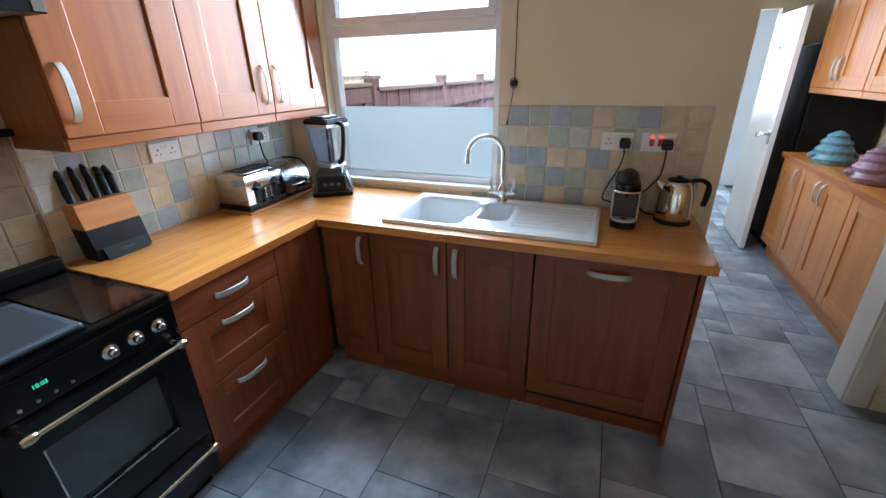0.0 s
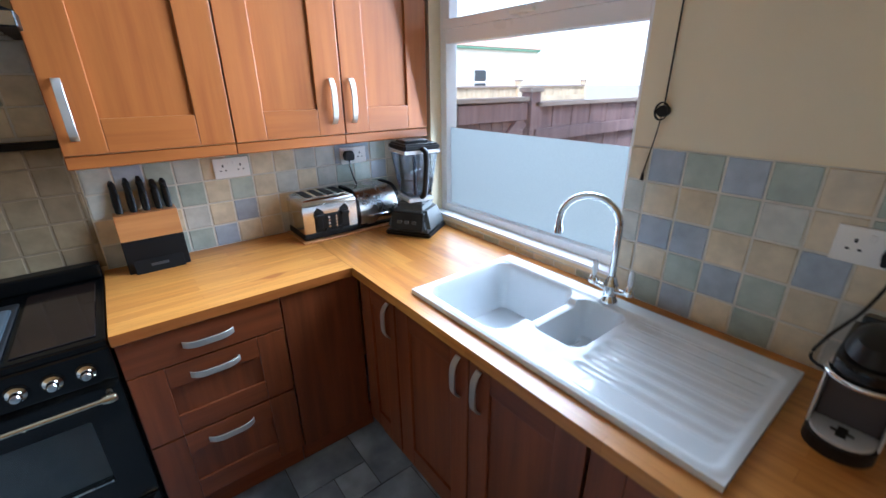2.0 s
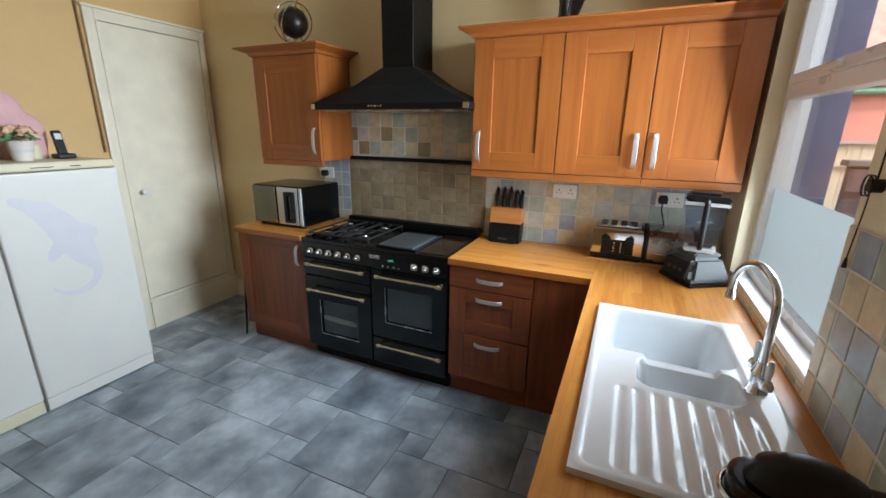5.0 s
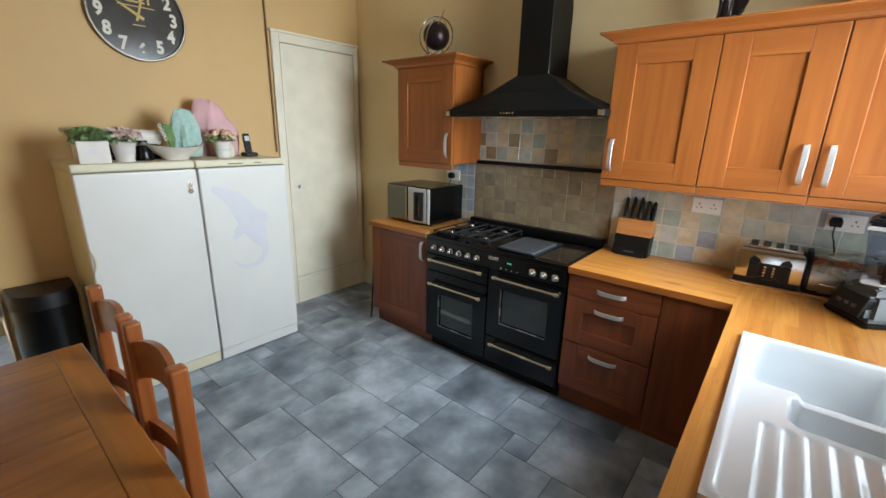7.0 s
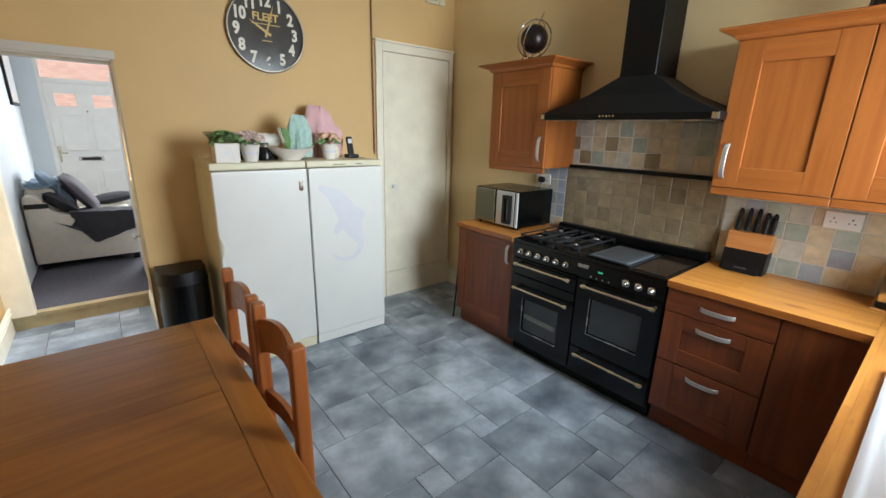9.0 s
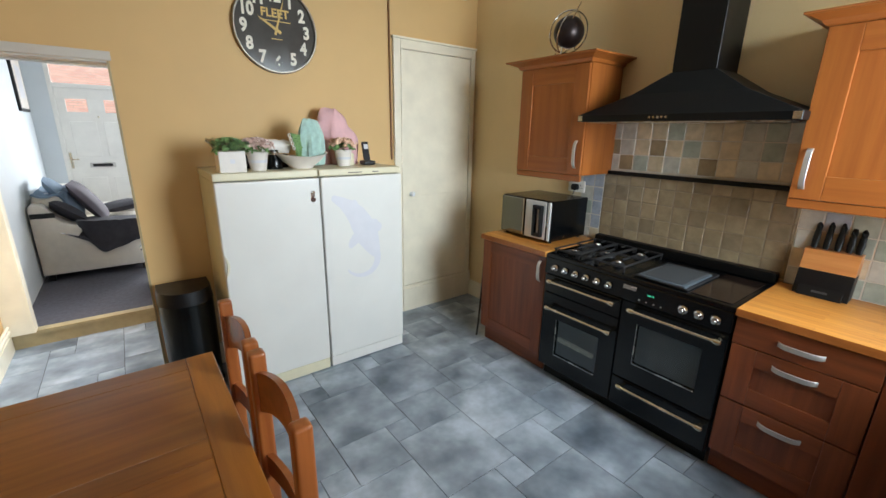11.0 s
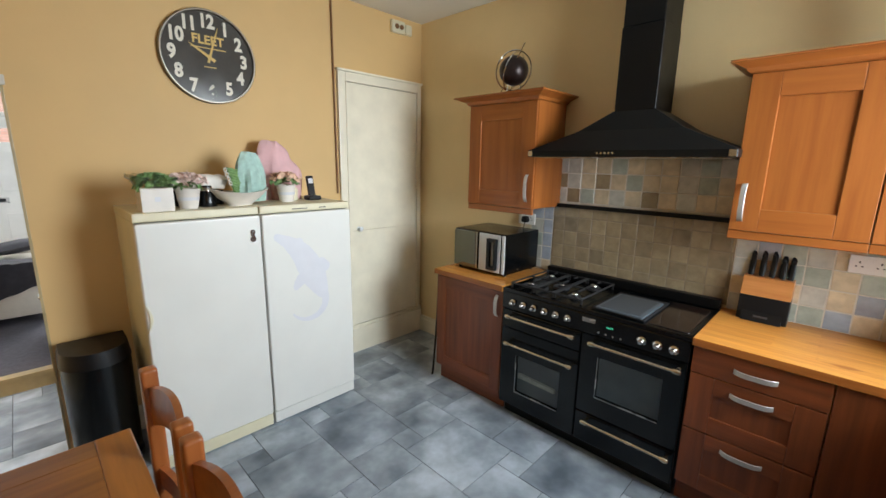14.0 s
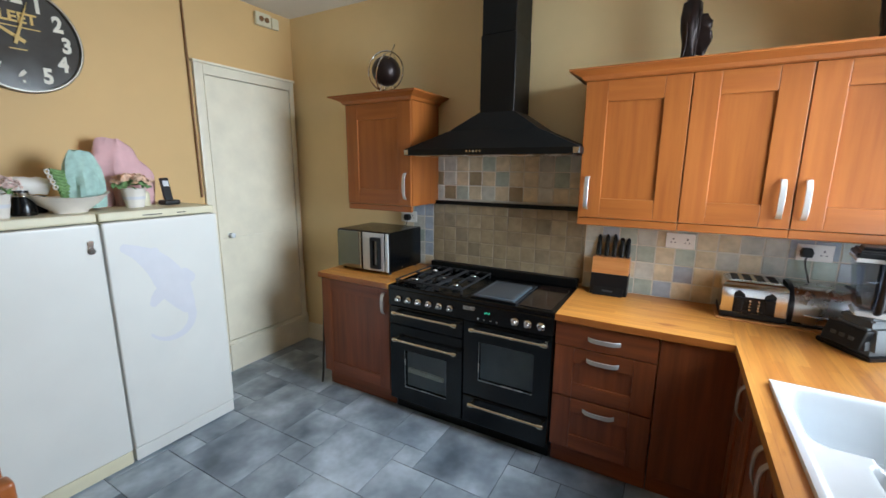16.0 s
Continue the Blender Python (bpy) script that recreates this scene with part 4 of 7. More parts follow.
    part("griddle_well", box(0.585, 0.035, H + 0.008, 0.87, 0.44, H + 0.018, 0.004), M["iron"], hob)
    part("ceramic_zone", box(0.885, 0.035, H + 0.008, 1.075, 0.50, H + 0.012, 0.002, 1), M["hob_glass"], hob, "dark brown ceramic hot zone")
    return r


M["oven_glass"] = glass("smoked_oven_glass", (0.78, 0.81, 0.82, 1), 0.04)
M["oven_liner"] = plain("grey_oven_liner", lin(112, 119, 122), 0.4, vary=0.15, scale=14, bump=0.1)
M["foil"] = plain("crumpled_foil", lin(206, 204, 190), 0.4, 0.3, vary=0.3, scale=60, bump=0.6, fine=90)
M["lid_grey"] = plain("grey_lid", lin(92, 102, 110), 0.3, 0.4, vary=0.08, bump=0.03)
M["griddle"] = plain("grey_anodised", lin(80, 86, 92), 0.35, 0.5, vary=0.1, bump=0.05)
range_cooker()


# ---- cooker hood ----
def cooker_hood():
    h = thing("cooker_hood", "black pyramid cooker hood with a tall chimney", "hood", (-1.31, -0.313, 0), 90)
    W, D = 1.122, 0.43
    z0, z1, z2 = 1.745, 1.785, 2.005
    part("lip", box(0, 0, z0, W, D, z1, 0.003, 1), M["black_matt"], h)
    b = bmesh.new()
    lo = [b.verts.new(p) for p in ((0.005, 0.005, z1), (W - 0.005, 0.005, z1), (W - 0.005, D, z1), (0.005, D, z1))]
    mid = [b.verts.new(p) for p in ((0.285, 0.100, 1.897), (0.860, 0.100, 1.897), (0.860, D, 1.897), (0.285, D, 1.897))]
    hi = [b.verts.new(p) for p in ((0.466, 0.155, z2), (0.694, 0.155, z2), (0.694, D, z2), (0.466, D, z2))]
    for p, q in ((lo, mid), (mid, hi)):
        for i in range(4):
            b.faces.new((p[i], p[(i + 1) % 4], q[(i + 1) % 4], q[i]))
    b.faces.new(hi)
    b.faces.new(lo[::-1])
    bmesh.ops.recalc_face_normals(b, faces=b.faces[:])
    part("canopy", b, M["black_matt"], h)
    part("chimney", box(0.468, 0.157, z2, 0.692, D, 2.45, 0.003, 1), M["black_matt"], h)
    part("upper_chimney", box(0.472, 0.161, 2.4505, 0.688, D, CZ, 0.003, 1), M["black_matt"], h)
    for i in range(5):
        bm = rod((0.46 + 0.022 * i, 0.0005, 1.766), (0.46 + 0.022 * i, -0.004, 1.766), 0.0065, seg=12)
        part("button", bm, M["steel"], h)
    for x in (0.004, W - 0.034):
        part("corner_clip", box(x, -0.002, z0 + 0.004, x + 0.030, 0.0005, z1 - 0.004), M["steel"], h)
    part("filter", box(0.05, 0.04, z0 - 0.004, W - 0.05, D - 0.04, z0 + 0.001), M["steel"], h)


cooker_hood()
bm = box(WX + 0.012, -0.31, 1.402, WX + 0.045, 0.797, 1.428, 0.004)
tagged(part("utensil_rail", bm, M["black_matt"]), "flat black rail across the tiles above the range", "rail")


# ---- fridge and freezer ----
def tall_fridge(x1, w, d, h, label, front_y, kick):
    """Stands against the south wall and looks north; x runs from the right-hand corner."""
    f = thing("upright_fridge", label, "fridge", (x1, front_y, 0), 180, "fridges")
    part("cabinet", box(0.004, 0.058, 0.02, w - 0.004, d, h - 0.045, 0.008), M["yellowed"], f)
    part("lid", box(0.0, 0.020, h - 0.045, w, d, h, 0.010), M["yellowed"], f)
    part("seal", box(0.012, 0.05, 0.10, w - 0.012, 0.058, h - 0.05), M["rubber"], f)
    door = part("door", box(0.002, 0.0, 0.092, w - 0.002, 0.05, h - 0.05, 0.012, 3), M["appliance"], f, "scuffed white door")
    part("kick_plate", box(0.004, 0.008, 0.012, w - 0.004, 0.055, 0.088, 0.006), M[kick], f)
    for x in (0.06, w - 0.06):
        part("foot", rod((x, 0.10, 0.0), (x, 0.10, 0.03), 0.02, seg=12), M["black_plastic"], f)
        part("foot", rod((x, d - 0.06, 0.0), (x, d - 0.06, 0.03), 0.02, seg=12), M["black_plastic"], f)
    return f, door


f, door = tall_fridge(0.648, 0.605, 0.565, 1.428, "tall aged white fridge with a badge and recessed grip", -1.235, "yellowed")
# raised crescent for the scooped grip; its yellowed tone stands in for the shade
grip = [(0.030 * math.sin(math.pi * k / 10), 0.815 + 0.016 * k) for k in range(11)]
bm = prism(grip + [(0.016 * math.sin(math.pi * k / 10), 0.815 + 0.016 * k) for k in range(9, 0, -1)], -0.010, 0.030, 0.002)
part("grip", bm, M["yellowed"], door)
bm = rod((0.555, 0.002, 1.285), (0.555, -0.005, 1.285), 0.015, seg=18)
box(0.542, -0.004, 1.25, 0.568, 0.002, 1.285, 0.003, 1, bm=bm)
rod((0.555, 0.002, 1.245), (0.555, -0.006, 1.245), 0.017, seg=18, bm=bm)
part("badge", bm, M["polished"], door, "small chrome badge")
f, door = tall_fridge(0.036, 0.605, 0.565, 1.428, "tall aged white freezer with a faded grey mark", -1.235, "appliance")
# faded mark left by a sticker: body, tail and wings
bm, lay = None, 0.0006
spine = [(0.085, 1.235, 0.022), (0.145, 1.20, 0.036), (0.20, 1.155, 0.056), (0.245, 1.10, 0.070), (0.28, 1.035, 0.082), (0.315, 0.965, 0.084), (0.345, 0.895, 0.064), (0.372, 0.835, 0.042)]
trail = [(0.225, 1.19, 0.026), (0.40, 1.01, 0.032), (0.385, 1.02, 0.034), (0.37, 1.03, 0.038), (0.225, 0.945, 0.036), (0.205, 0.925, 0.030), (0.19, 0.905, 0.022)]
for p, q in zip(spine, spine[1:]):
    trail += [tuple(a + (b - a) * k / 6 for a, b in zip(p, q)) for k in range(6)]
for k in range(26):
    a = radians(28 - 7.0 * k)
    trail.append((0.265 + 0.125 * math.cos(a), 0.785 + 0.115 * math.sin(a), 0.030 - 0.0009 * k))
for x, z, r in trail:
    b = lathe([(0, 0), (1, 0)], (0, 0, 0), 18, axis="Y")
    lay += 0.00004
    b.transform(Matrix.Translation((x, -lay, z)) @ Matrix.Diagonal((r, 1, r * 1.1, 1)))
    bm = join(bm, b) if bm else b
tagged(part("faded_mark", bm, M["stain"], door), "faded grey sticker mark", kind="stuff")
part("vent_slot", box(0.20, 0.0195, 1.398, 0.30, 0.0205, 1.403), M["rubber"], f)
part("vent_slot", box(0.38, 0.0195, 1.398, 0.43, 0.0205, 1.403), M["rubber"], f)


# ---- dining table and chairs ----
def dining_table():
    x0, x1, y0, y1 = 0.845, 1.82, -0.48, 0.86
    t = thing("dining_table", "varnished pine dining table with a framed top", "table", (x0, y0, 0))
    w, d, z0, z1 = x1 - x0, y1 - y0, 0.728, 0.762
    e = 0.10
    for a in (0, w - e):
        part("side_frame", box(a, 0, z0, a + e, d, z1, 0.004), M["tabletop"], t)
    for a in (0, d * 0.42, d - e):
        part("cross_frame", box(e, a, z0, w - e, a + e, z1 - 0.001, 0.003), M["tabletop_x"], t)
    for a, b_ in ((e, d * 0.42), (d * 0.42 + 0.10, d - e)):
        part("top_panel", box(e, a, z0 + 0.004, w - e, b_, z1 - 0.0018, 0.001, 1), M["tabletop_x"], t)
    for b4 in ((0.05, 0.05, w - 0.05, 0.075), (0.05, d - 0.075, w - 0.05, d - 0.05), (0.05, 0.075, 0.075, d - 0.075), (w - 0.075, 0.075, w - 0.05, d - 0.075)):
        part("apron", box(b4[0], b4[1], 0.63, b4[2], b4[3], z0), M["pine_x"], t)
    for x in (0.04, w - 0.11):
        for y in (0.04, d - 0.11):
            part("leg", box(x, y, 0, x + 0.07, y + 0.07, z0, 0.006), M["pine"], t)


M["tabletop_x"] = wood("varnished_pine_cross", lin(180, 111, 38), lin(140, 81, 26), 0, rough=0.28, coat=0.6)
dining_table()


def dining_chair():
    """Seat looks along +x; the backrest stands at x = 0."""
    c = thing("dining_chair", "honey pine dining chair with a curved slat back", "chair", (0, 0, 0), 0, "chairs at the table")
    w, hw = 0.41, 0.205
    for y in (-hw + 0.02, hw - 0.02):
        bm = box(-0.020, y - 0.021, 0, 0.024, y + 0.021, 1.068, 0.010, 3)
        part("back_post", bm, M["pine"], c, "", True)
        part("front_leg", box(0.36, y - 0.020, 0, 0.40, y + 0.020, 0.43, 0.006), M["pine"], c)
        part("side_rail", box(0.024, y - 0.012, 0.375, 0.36, y + 0.012, 0.43, 0.003, 1), M["pine_x"], c)
        part("stretcher", box(0.024, y - 0.010, 0.17, 0.36, y + 0.010, 0.20, 0.003, 1), M["pine_x"], c)

    def slat(z0, z1, bow, rise):
        b = bmesh.new()
        rows = []
        n = 14
        for i in range(n + 1):
            u = i / n
            y = -hw + 0.04 + u * (w - 0.08)
            k = 1 - (2 * u - 1) ** 2
            cx = 0.002 - bow * k
            top = z1 + rise * k
            bot = z0 + rise * 1.3 * k if rise > 0 else z0
            rows.append([b.verts.new(p) for p in ((cx - 0.009, y, bot), (cx + 0.009, y, bot), (cx + 0.009, y, top), (cx - 0.009, y, top))])
        for p, q in zip(rows, rows[1:]):
            for i in range(4):
                b.faces.new((p[i], p[(i + 1) % 4], q[(i + 1) % 4], q[i]))
        b.faces.new(rows[0])
        b.faces.new(rows[-1][::-1])
        bmesh.ops.recalc_face_normals(b, faces=b.faces[:])
        return b
    part("crest_rail", slat(0.885, 1.012, 0.022, 0.030), M["pine_x"], c, "", True)
    part("lower_slat", slat(0.665, 0.735, 0.022, 0.0), M["pine_x"], c, "", True)
    part("seat", box(-0.01, -hw + 0.005, 0.43, 0.42, hw - 0.005, 0.452, 0.008), M["pine_x"], c)
    part("front_rail", box(0.368, -hw + 0.04, 0.375, 0.392, hw - 0.04, 0.43, 0.003, 1), M["pine_x"], c)
    return c


ch = dining_chair()
ch.matrix_basis = pose(0.804, -0.055, 0)
copy_thing(ch, pose(0.804, 0.394, 0))


# ---- sink ----
def sink():
    s = thing("kitchen_sink", "white ceramic one-and-a-half bowl sink with ribbed drainer", "sink", (SX0, SYF, 0))
    W, D, Z = SX1 - SX0, SYB - SYF, 0.934

    def sd(x, y, x0, y0, x1, y1, r):
        cx, cy = abs(x - (x0 + x1) / 2) - (x1 - x0) / 2 + r, abs(y - (y0 + y1) / 2) - (y1 - y0) / 2 + r
        return math.hypot(max(cx, 0), max(cy, 0)) + min(max(cx, cy), 0) - r

    def ease(t):
        t = max(0.0, min(1.0, t))
        return t * t * (3 - 2 * t)

    def height(x, y):
        z = Z
        e = sd(x, y, 0.0, 0.0, W, D, 0.035)
        z -= 0.004 * ease((e + 0.012) / 0.012)
        z -= 0.005 * ease(-sd(x, y, 0.018, 0.018, W - 0.018, D - 0.062, 0.03) / 0.01)
        z -= 0.185 * ease(-sd(x, y, 0.030, 0.035, 0.385, 0.430, 0.055) / 0.030)
        z -= 0.125 * ease(-sd(x, y, 0.412, 0.140, 0.580, 0.415, 0.045) / 0.024)
        z -= 0.020 * ease(-sd(x, y, 0.34, 0.16, 0.46, 0.38, 0.03) / 0.02)
        q = -sd(x, y, 0.60, 0.075, 0.955, 0.445, 0.03)
        if q > 0:
            ribs = 0.5 + 0.5 * math.cos(2 * math.pi * (y - 0.075) / 0.047)
            z += ease(q / 0.02) * (-0.006 + 0.0065 * ribs) - 0.002 * ease(q / 0.05) * (0.955 - x) / 0.355
        return z
    nx, ny = 176, 92
    b = bmesh.new()
    grid = [[b.verts.new((W * i / nx, D * j / ny, height(W * i / nx, D * j / ny))) for j in range(ny + 1)] for i in range(nx + 1)]
    for i in range(nx):
        for j in range(ny):
            b.faces.new((grid[i][j], grid[i + 1][j], grid[i + 1][j + 1], grid[i][j + 1]))
    edge = [grid[i][0] for i in range(nx + 1)] + [grid[nx][j] for j in range(1, ny + 1)] + [grid[i][ny] for i in range(nx - 1, -1, -1)] + [grid[0][j] for j in range(ny - 1, 0, -1)]
    low = [b.verts.new((v.co.x, v.co.y, TOP + 0.001)) for v in edge]
    for i in range(len(edge)):
        j = (i + 1) % len(edge)
        b.faces.new((edge[j], edge[i], low[i], low[j]))
    part("basin", b, M["ceramic"], s, "", True)
    for x, y, z in ((0.21, 0.24, 0.746), (0.49, 0.265, 0.806)):
        bm = lathe([(0, 0.002), (0.018, 0.002), (0.030, 0.003), (0.038, 0.004), (0.040, 0.001), (0.040, -0.002)], (x, y, z), 24)
        part("waste", bm, M["chrome"], s, "", True)

sink()


def mixer_tap():
    t = thing("mixer_tap", "chrome swan-neck mixer tap with white lever ends", "tap", (-0.300, 2.083, 0.934))
    bm = lathe([(0, 0), (0.028, 0), (0.028, 0.006), (0.022, 0.014), (0.020, 0.05), (0.024, 0.060), (0.018, 0.075), (0.014, 0.09), (0, 0.09)])
    part("base", bm, M["chrome"], t, "", True)
    pts = [(0, 0, 0.08), (0, 0, 0.15)] + [(0, 0, 0.15 + 0.02 * i) for i in range(1, 6)]
    arcp = [(-0.092 + 0.092 * math.cos(radians(a)), 0, 0.250 + 0.092 * math.sin(radians(a))) for a in range(0, 181, 12)]
    pts = pts[:2] + [(0, 0, 0.21)] + arcp + [(-0.184, 0, 0.230), (-0.184, 0, 0.217)]
    m = pose(0, 0, 0, 0, 0, 22)
    bm = tube(pts, 0.0105, 14)
    tube([(-0.184, 0, 0.227), (-0.184, 0, 0.207)], 0.0135, 14, bm)
    bm.transform(m)
    part("spout", bm, M["chrome"], t, "", True)
    for sgn in (-1, 1):
        bm = tube([(0, 0, 0.040), (sgn * 0.03, 0, 0.044), (sgn * 0.058, 0, 0.048)], 0.010, 12)
        lathe([(0, 0), (0.016, 0.0), (0.017, 0.012), (0.012, 0.022), (0.007, 0.028)], (sgn * 0.062, 0, 0.045), 16, bm)
        a = part("valve", bm, M["chrome"], t, "", True)
        bm = lathe([(0, 0), (0.006, 0.0), (0.009, 0.02), (0.0085, 0.045), (0.005, 0.055), (0, 0.056)], (sgn * 0.062, 0, 0.072), 14)
        part("lever", bm, M["ceramic"], a, "white porcelain lever", True)


mixer_tap()

# ---- small things on the worktops ----
def socket_plate(at, rz, label, switches=True, red=False):
    s = thing("wall_socket", label, "socket", at, rz, "sockets")
    part("plate", box(-0.073, -0.009, -0.043, 0.073, 0.0, 0.043, 0.003, 2), M["socket"], s)
    for x in (-0.036, 0.036):
        bm = box(x - 0.003, -0.0096, 0.006, x + 0.003, -0.0088, 0.016)
        box(x - 0.014, -0.0096, -0.012, x - 0.007, -0.0088, -0.007, bm=bm)
        box(x + 0.007, -0.0096, -0.012, x + 0.014, -0.0088, -0.007, bm=bm)
        if not red:
            o = part("pin_holes", bm, M["rubber"], s)
            o["kind"] = "stuff"
        else:
            bm.free()
    if red:
        part("rocker", box(-0.038, -0.013, -0.018, -0.018, -0.009, 0.014, 0.002, 1), M["red_switch"], s, "red rocker switch")
        part("rocker", box(-0.002, -0.013, -0.018, 0.018, -0.009, 0.014, 0.002, 1), M["red_switch"], s, "red rocker switch")
        part("neon", box(-0.036, -0.011, 0.022, -0.020, -0.009, 0.029), M["led_red"], s, "lit red neon")
        part("neon", box(0.000, -0.011, 0.022, 0.016, -0.009, 0.029), M["led_red"], s, "lit red neon")
    else:
        for x in (-0.010, 0.010):
            part("rocker", box(x - 0.006, -0.0115, 0.014, x + 0.006, -0.009, 0.030, 0.001, 1), M["socket"], s)
    return s


def plug(at, rz, cable, label):
    """A moulded plug in a socket, with its cable; the cable's points are in the plug's own axes."""
    p = thing("plug", label, "plug", at, rz, "plugs")
    bm = prism([(-0.022, -0.020), (0.022, -0.020), (0.026, 0.006), (0.018, 0.026), (-0.018, 0.026), (-0.026, 0.006)], -0.045, -0.010, 0.004)
    part("moulding", bm, M["black_plastic"], p)
    part("cable", tube(cable, 0.0038, 8), M["black_plastic"], p, "", True)


def curve_pts(pts, n=6):
    """Points along a smooth curve through the given ones."""
    out = []
    q = [Vector(p) for p in pts]
    for i in range(len(q) - 1):
        a, b, c, d = q[max(i - 1, 0)], q[i], q[i + 1], q[min(i + 2, len(q) - 1)]
        for k in range(n):
            t = k / n
            out.append(0.5 * ((2 * b) + (c - a) * t + (2 * a - 5 * b + 4 * c - d) * t * t + (3 * b - a - 3 * c + d) * t ** 3))
    return out + [q[-1]]


TS = 0.0075   # tile thickness in front of the wall
socket_plate((WX + TS, 1.322, 1.262), 90, "white double socket on the tiles above the knife block")
socket_plate((WX + TS, 1.916, 1.255), 90, "white double socket above the toaster")
socket_plate((WX + TS, -0.56, 1.285), 90, "white double socket behind the microwave")
socket_plate((0.232, NY - TS, 1.250), 0, "white double socket on the tiles")
socket_plate((0.414, NY - TS, 1.252), 0, "white switched socket with red rockers", red=True)
plug((WX + TS, 1.880, 1.255), 90, curve_pts([(0, -0.03, -0.02), (0.0, -0.035, -0.06), (0.015, -0.03, -0.11), (0.02, -0.05, -0.16), (-0.02, -0.06, -0.20)]), "black plug of the toaster")
plug((WX + TS, -0.56, 1.28), 90, curve_pts([(0, -0.03, -0.02), (0, -0.05, -0.06), (-0.03, -0.05, -0.14)]), "black plug of the microwave")
plug((0.270, NY - TS, 1.243), 0, curve_pts([(0, -0.03, -0.02), (0, -0.032, -0.06), (-0.02, -0.05, -0.13), (-0.055, -0.07, -0.20), (-0.07, -0.08, -0.26), (-0.03, -0.10, -0.27), (0.0, -0.13, -0.28)]), "black plug of the coffee machine")
plug((0.452, NY - TS, 1.243), 0, curve_pts([(0, -0.03, -0.02), (0, -0.032, -0.07), (-0.01, -0.04, -0.14), (-0.05, -0.05, -0.20), (-0.10, -0.06, -0.26), (-0.05, -0.07, -0.318), (0.04, -0.09, -0.323)]), "black plug of the kettle")


def knife_block():
    k = thing("knife_block", "bamboo and black knife block with five black knives", "knife block", (-1.612, 0.968, TOP), 90)
    def lean(bm):
        for v in bm.verts:
            v.co.y += 0.22 * v.co.z
        return bm
    part("base", lean(box(-0.106, 0.0, 0.0, 0.106, 0.092, 0.125, 0.003)), M["black_plastic"], k, "matt black lower half")
    part("block", lean(box(-0.106, 0.0, 0.126, 0.106, 0.092, 0.225, 0.003)), M["block"], k, "bamboo upper half")
    bm = box(-0.085, -0.020, 0.0, 0.085, 0.0, 0.055, 0.002, 1)
    for v in bm.verts:
        if v.co.z > 0.03 and v.co.y < -0.01:
            v.co.y = -0.002
    part("front_foot", bm, M["black_plastic"], k)
    part("label_plate", box(-0.03, -0.0125, 0.022, 0.03, -0.0115, 0.034), M["griddle"], k)
    for x, y, h in ((-0.082, 0.045, 0.135), (-0.036, 0.042, 0.138), (0.008, 0.040, 0.138), (0.050, 0.042, 0.120), (0.085, 0.045, 0.120)):
        bm = tube([(0, 0, 0), (0, 0.002, 0.04), (0, 0.0, 0.08), (0, 0.004, h - 0.02), (0, 0.012, h)], 0.013, 10, radii=[0.013, 0.0155, 0.0145, 0.0160, 0.011], flat=0.80)
        bm.transform(Matrix.Translation((x, y + 0.048, 0.222)) @ pose(0, 0, 0, -12))
        kn = part("knife", bm, M["black_plastic"], k, "", True)
        part("bolster", box(x - 0.010, y + 0.042, 0.2255, x + 0.010, y + 0.055, 0.229), M["steel"], kn)


knife_block()


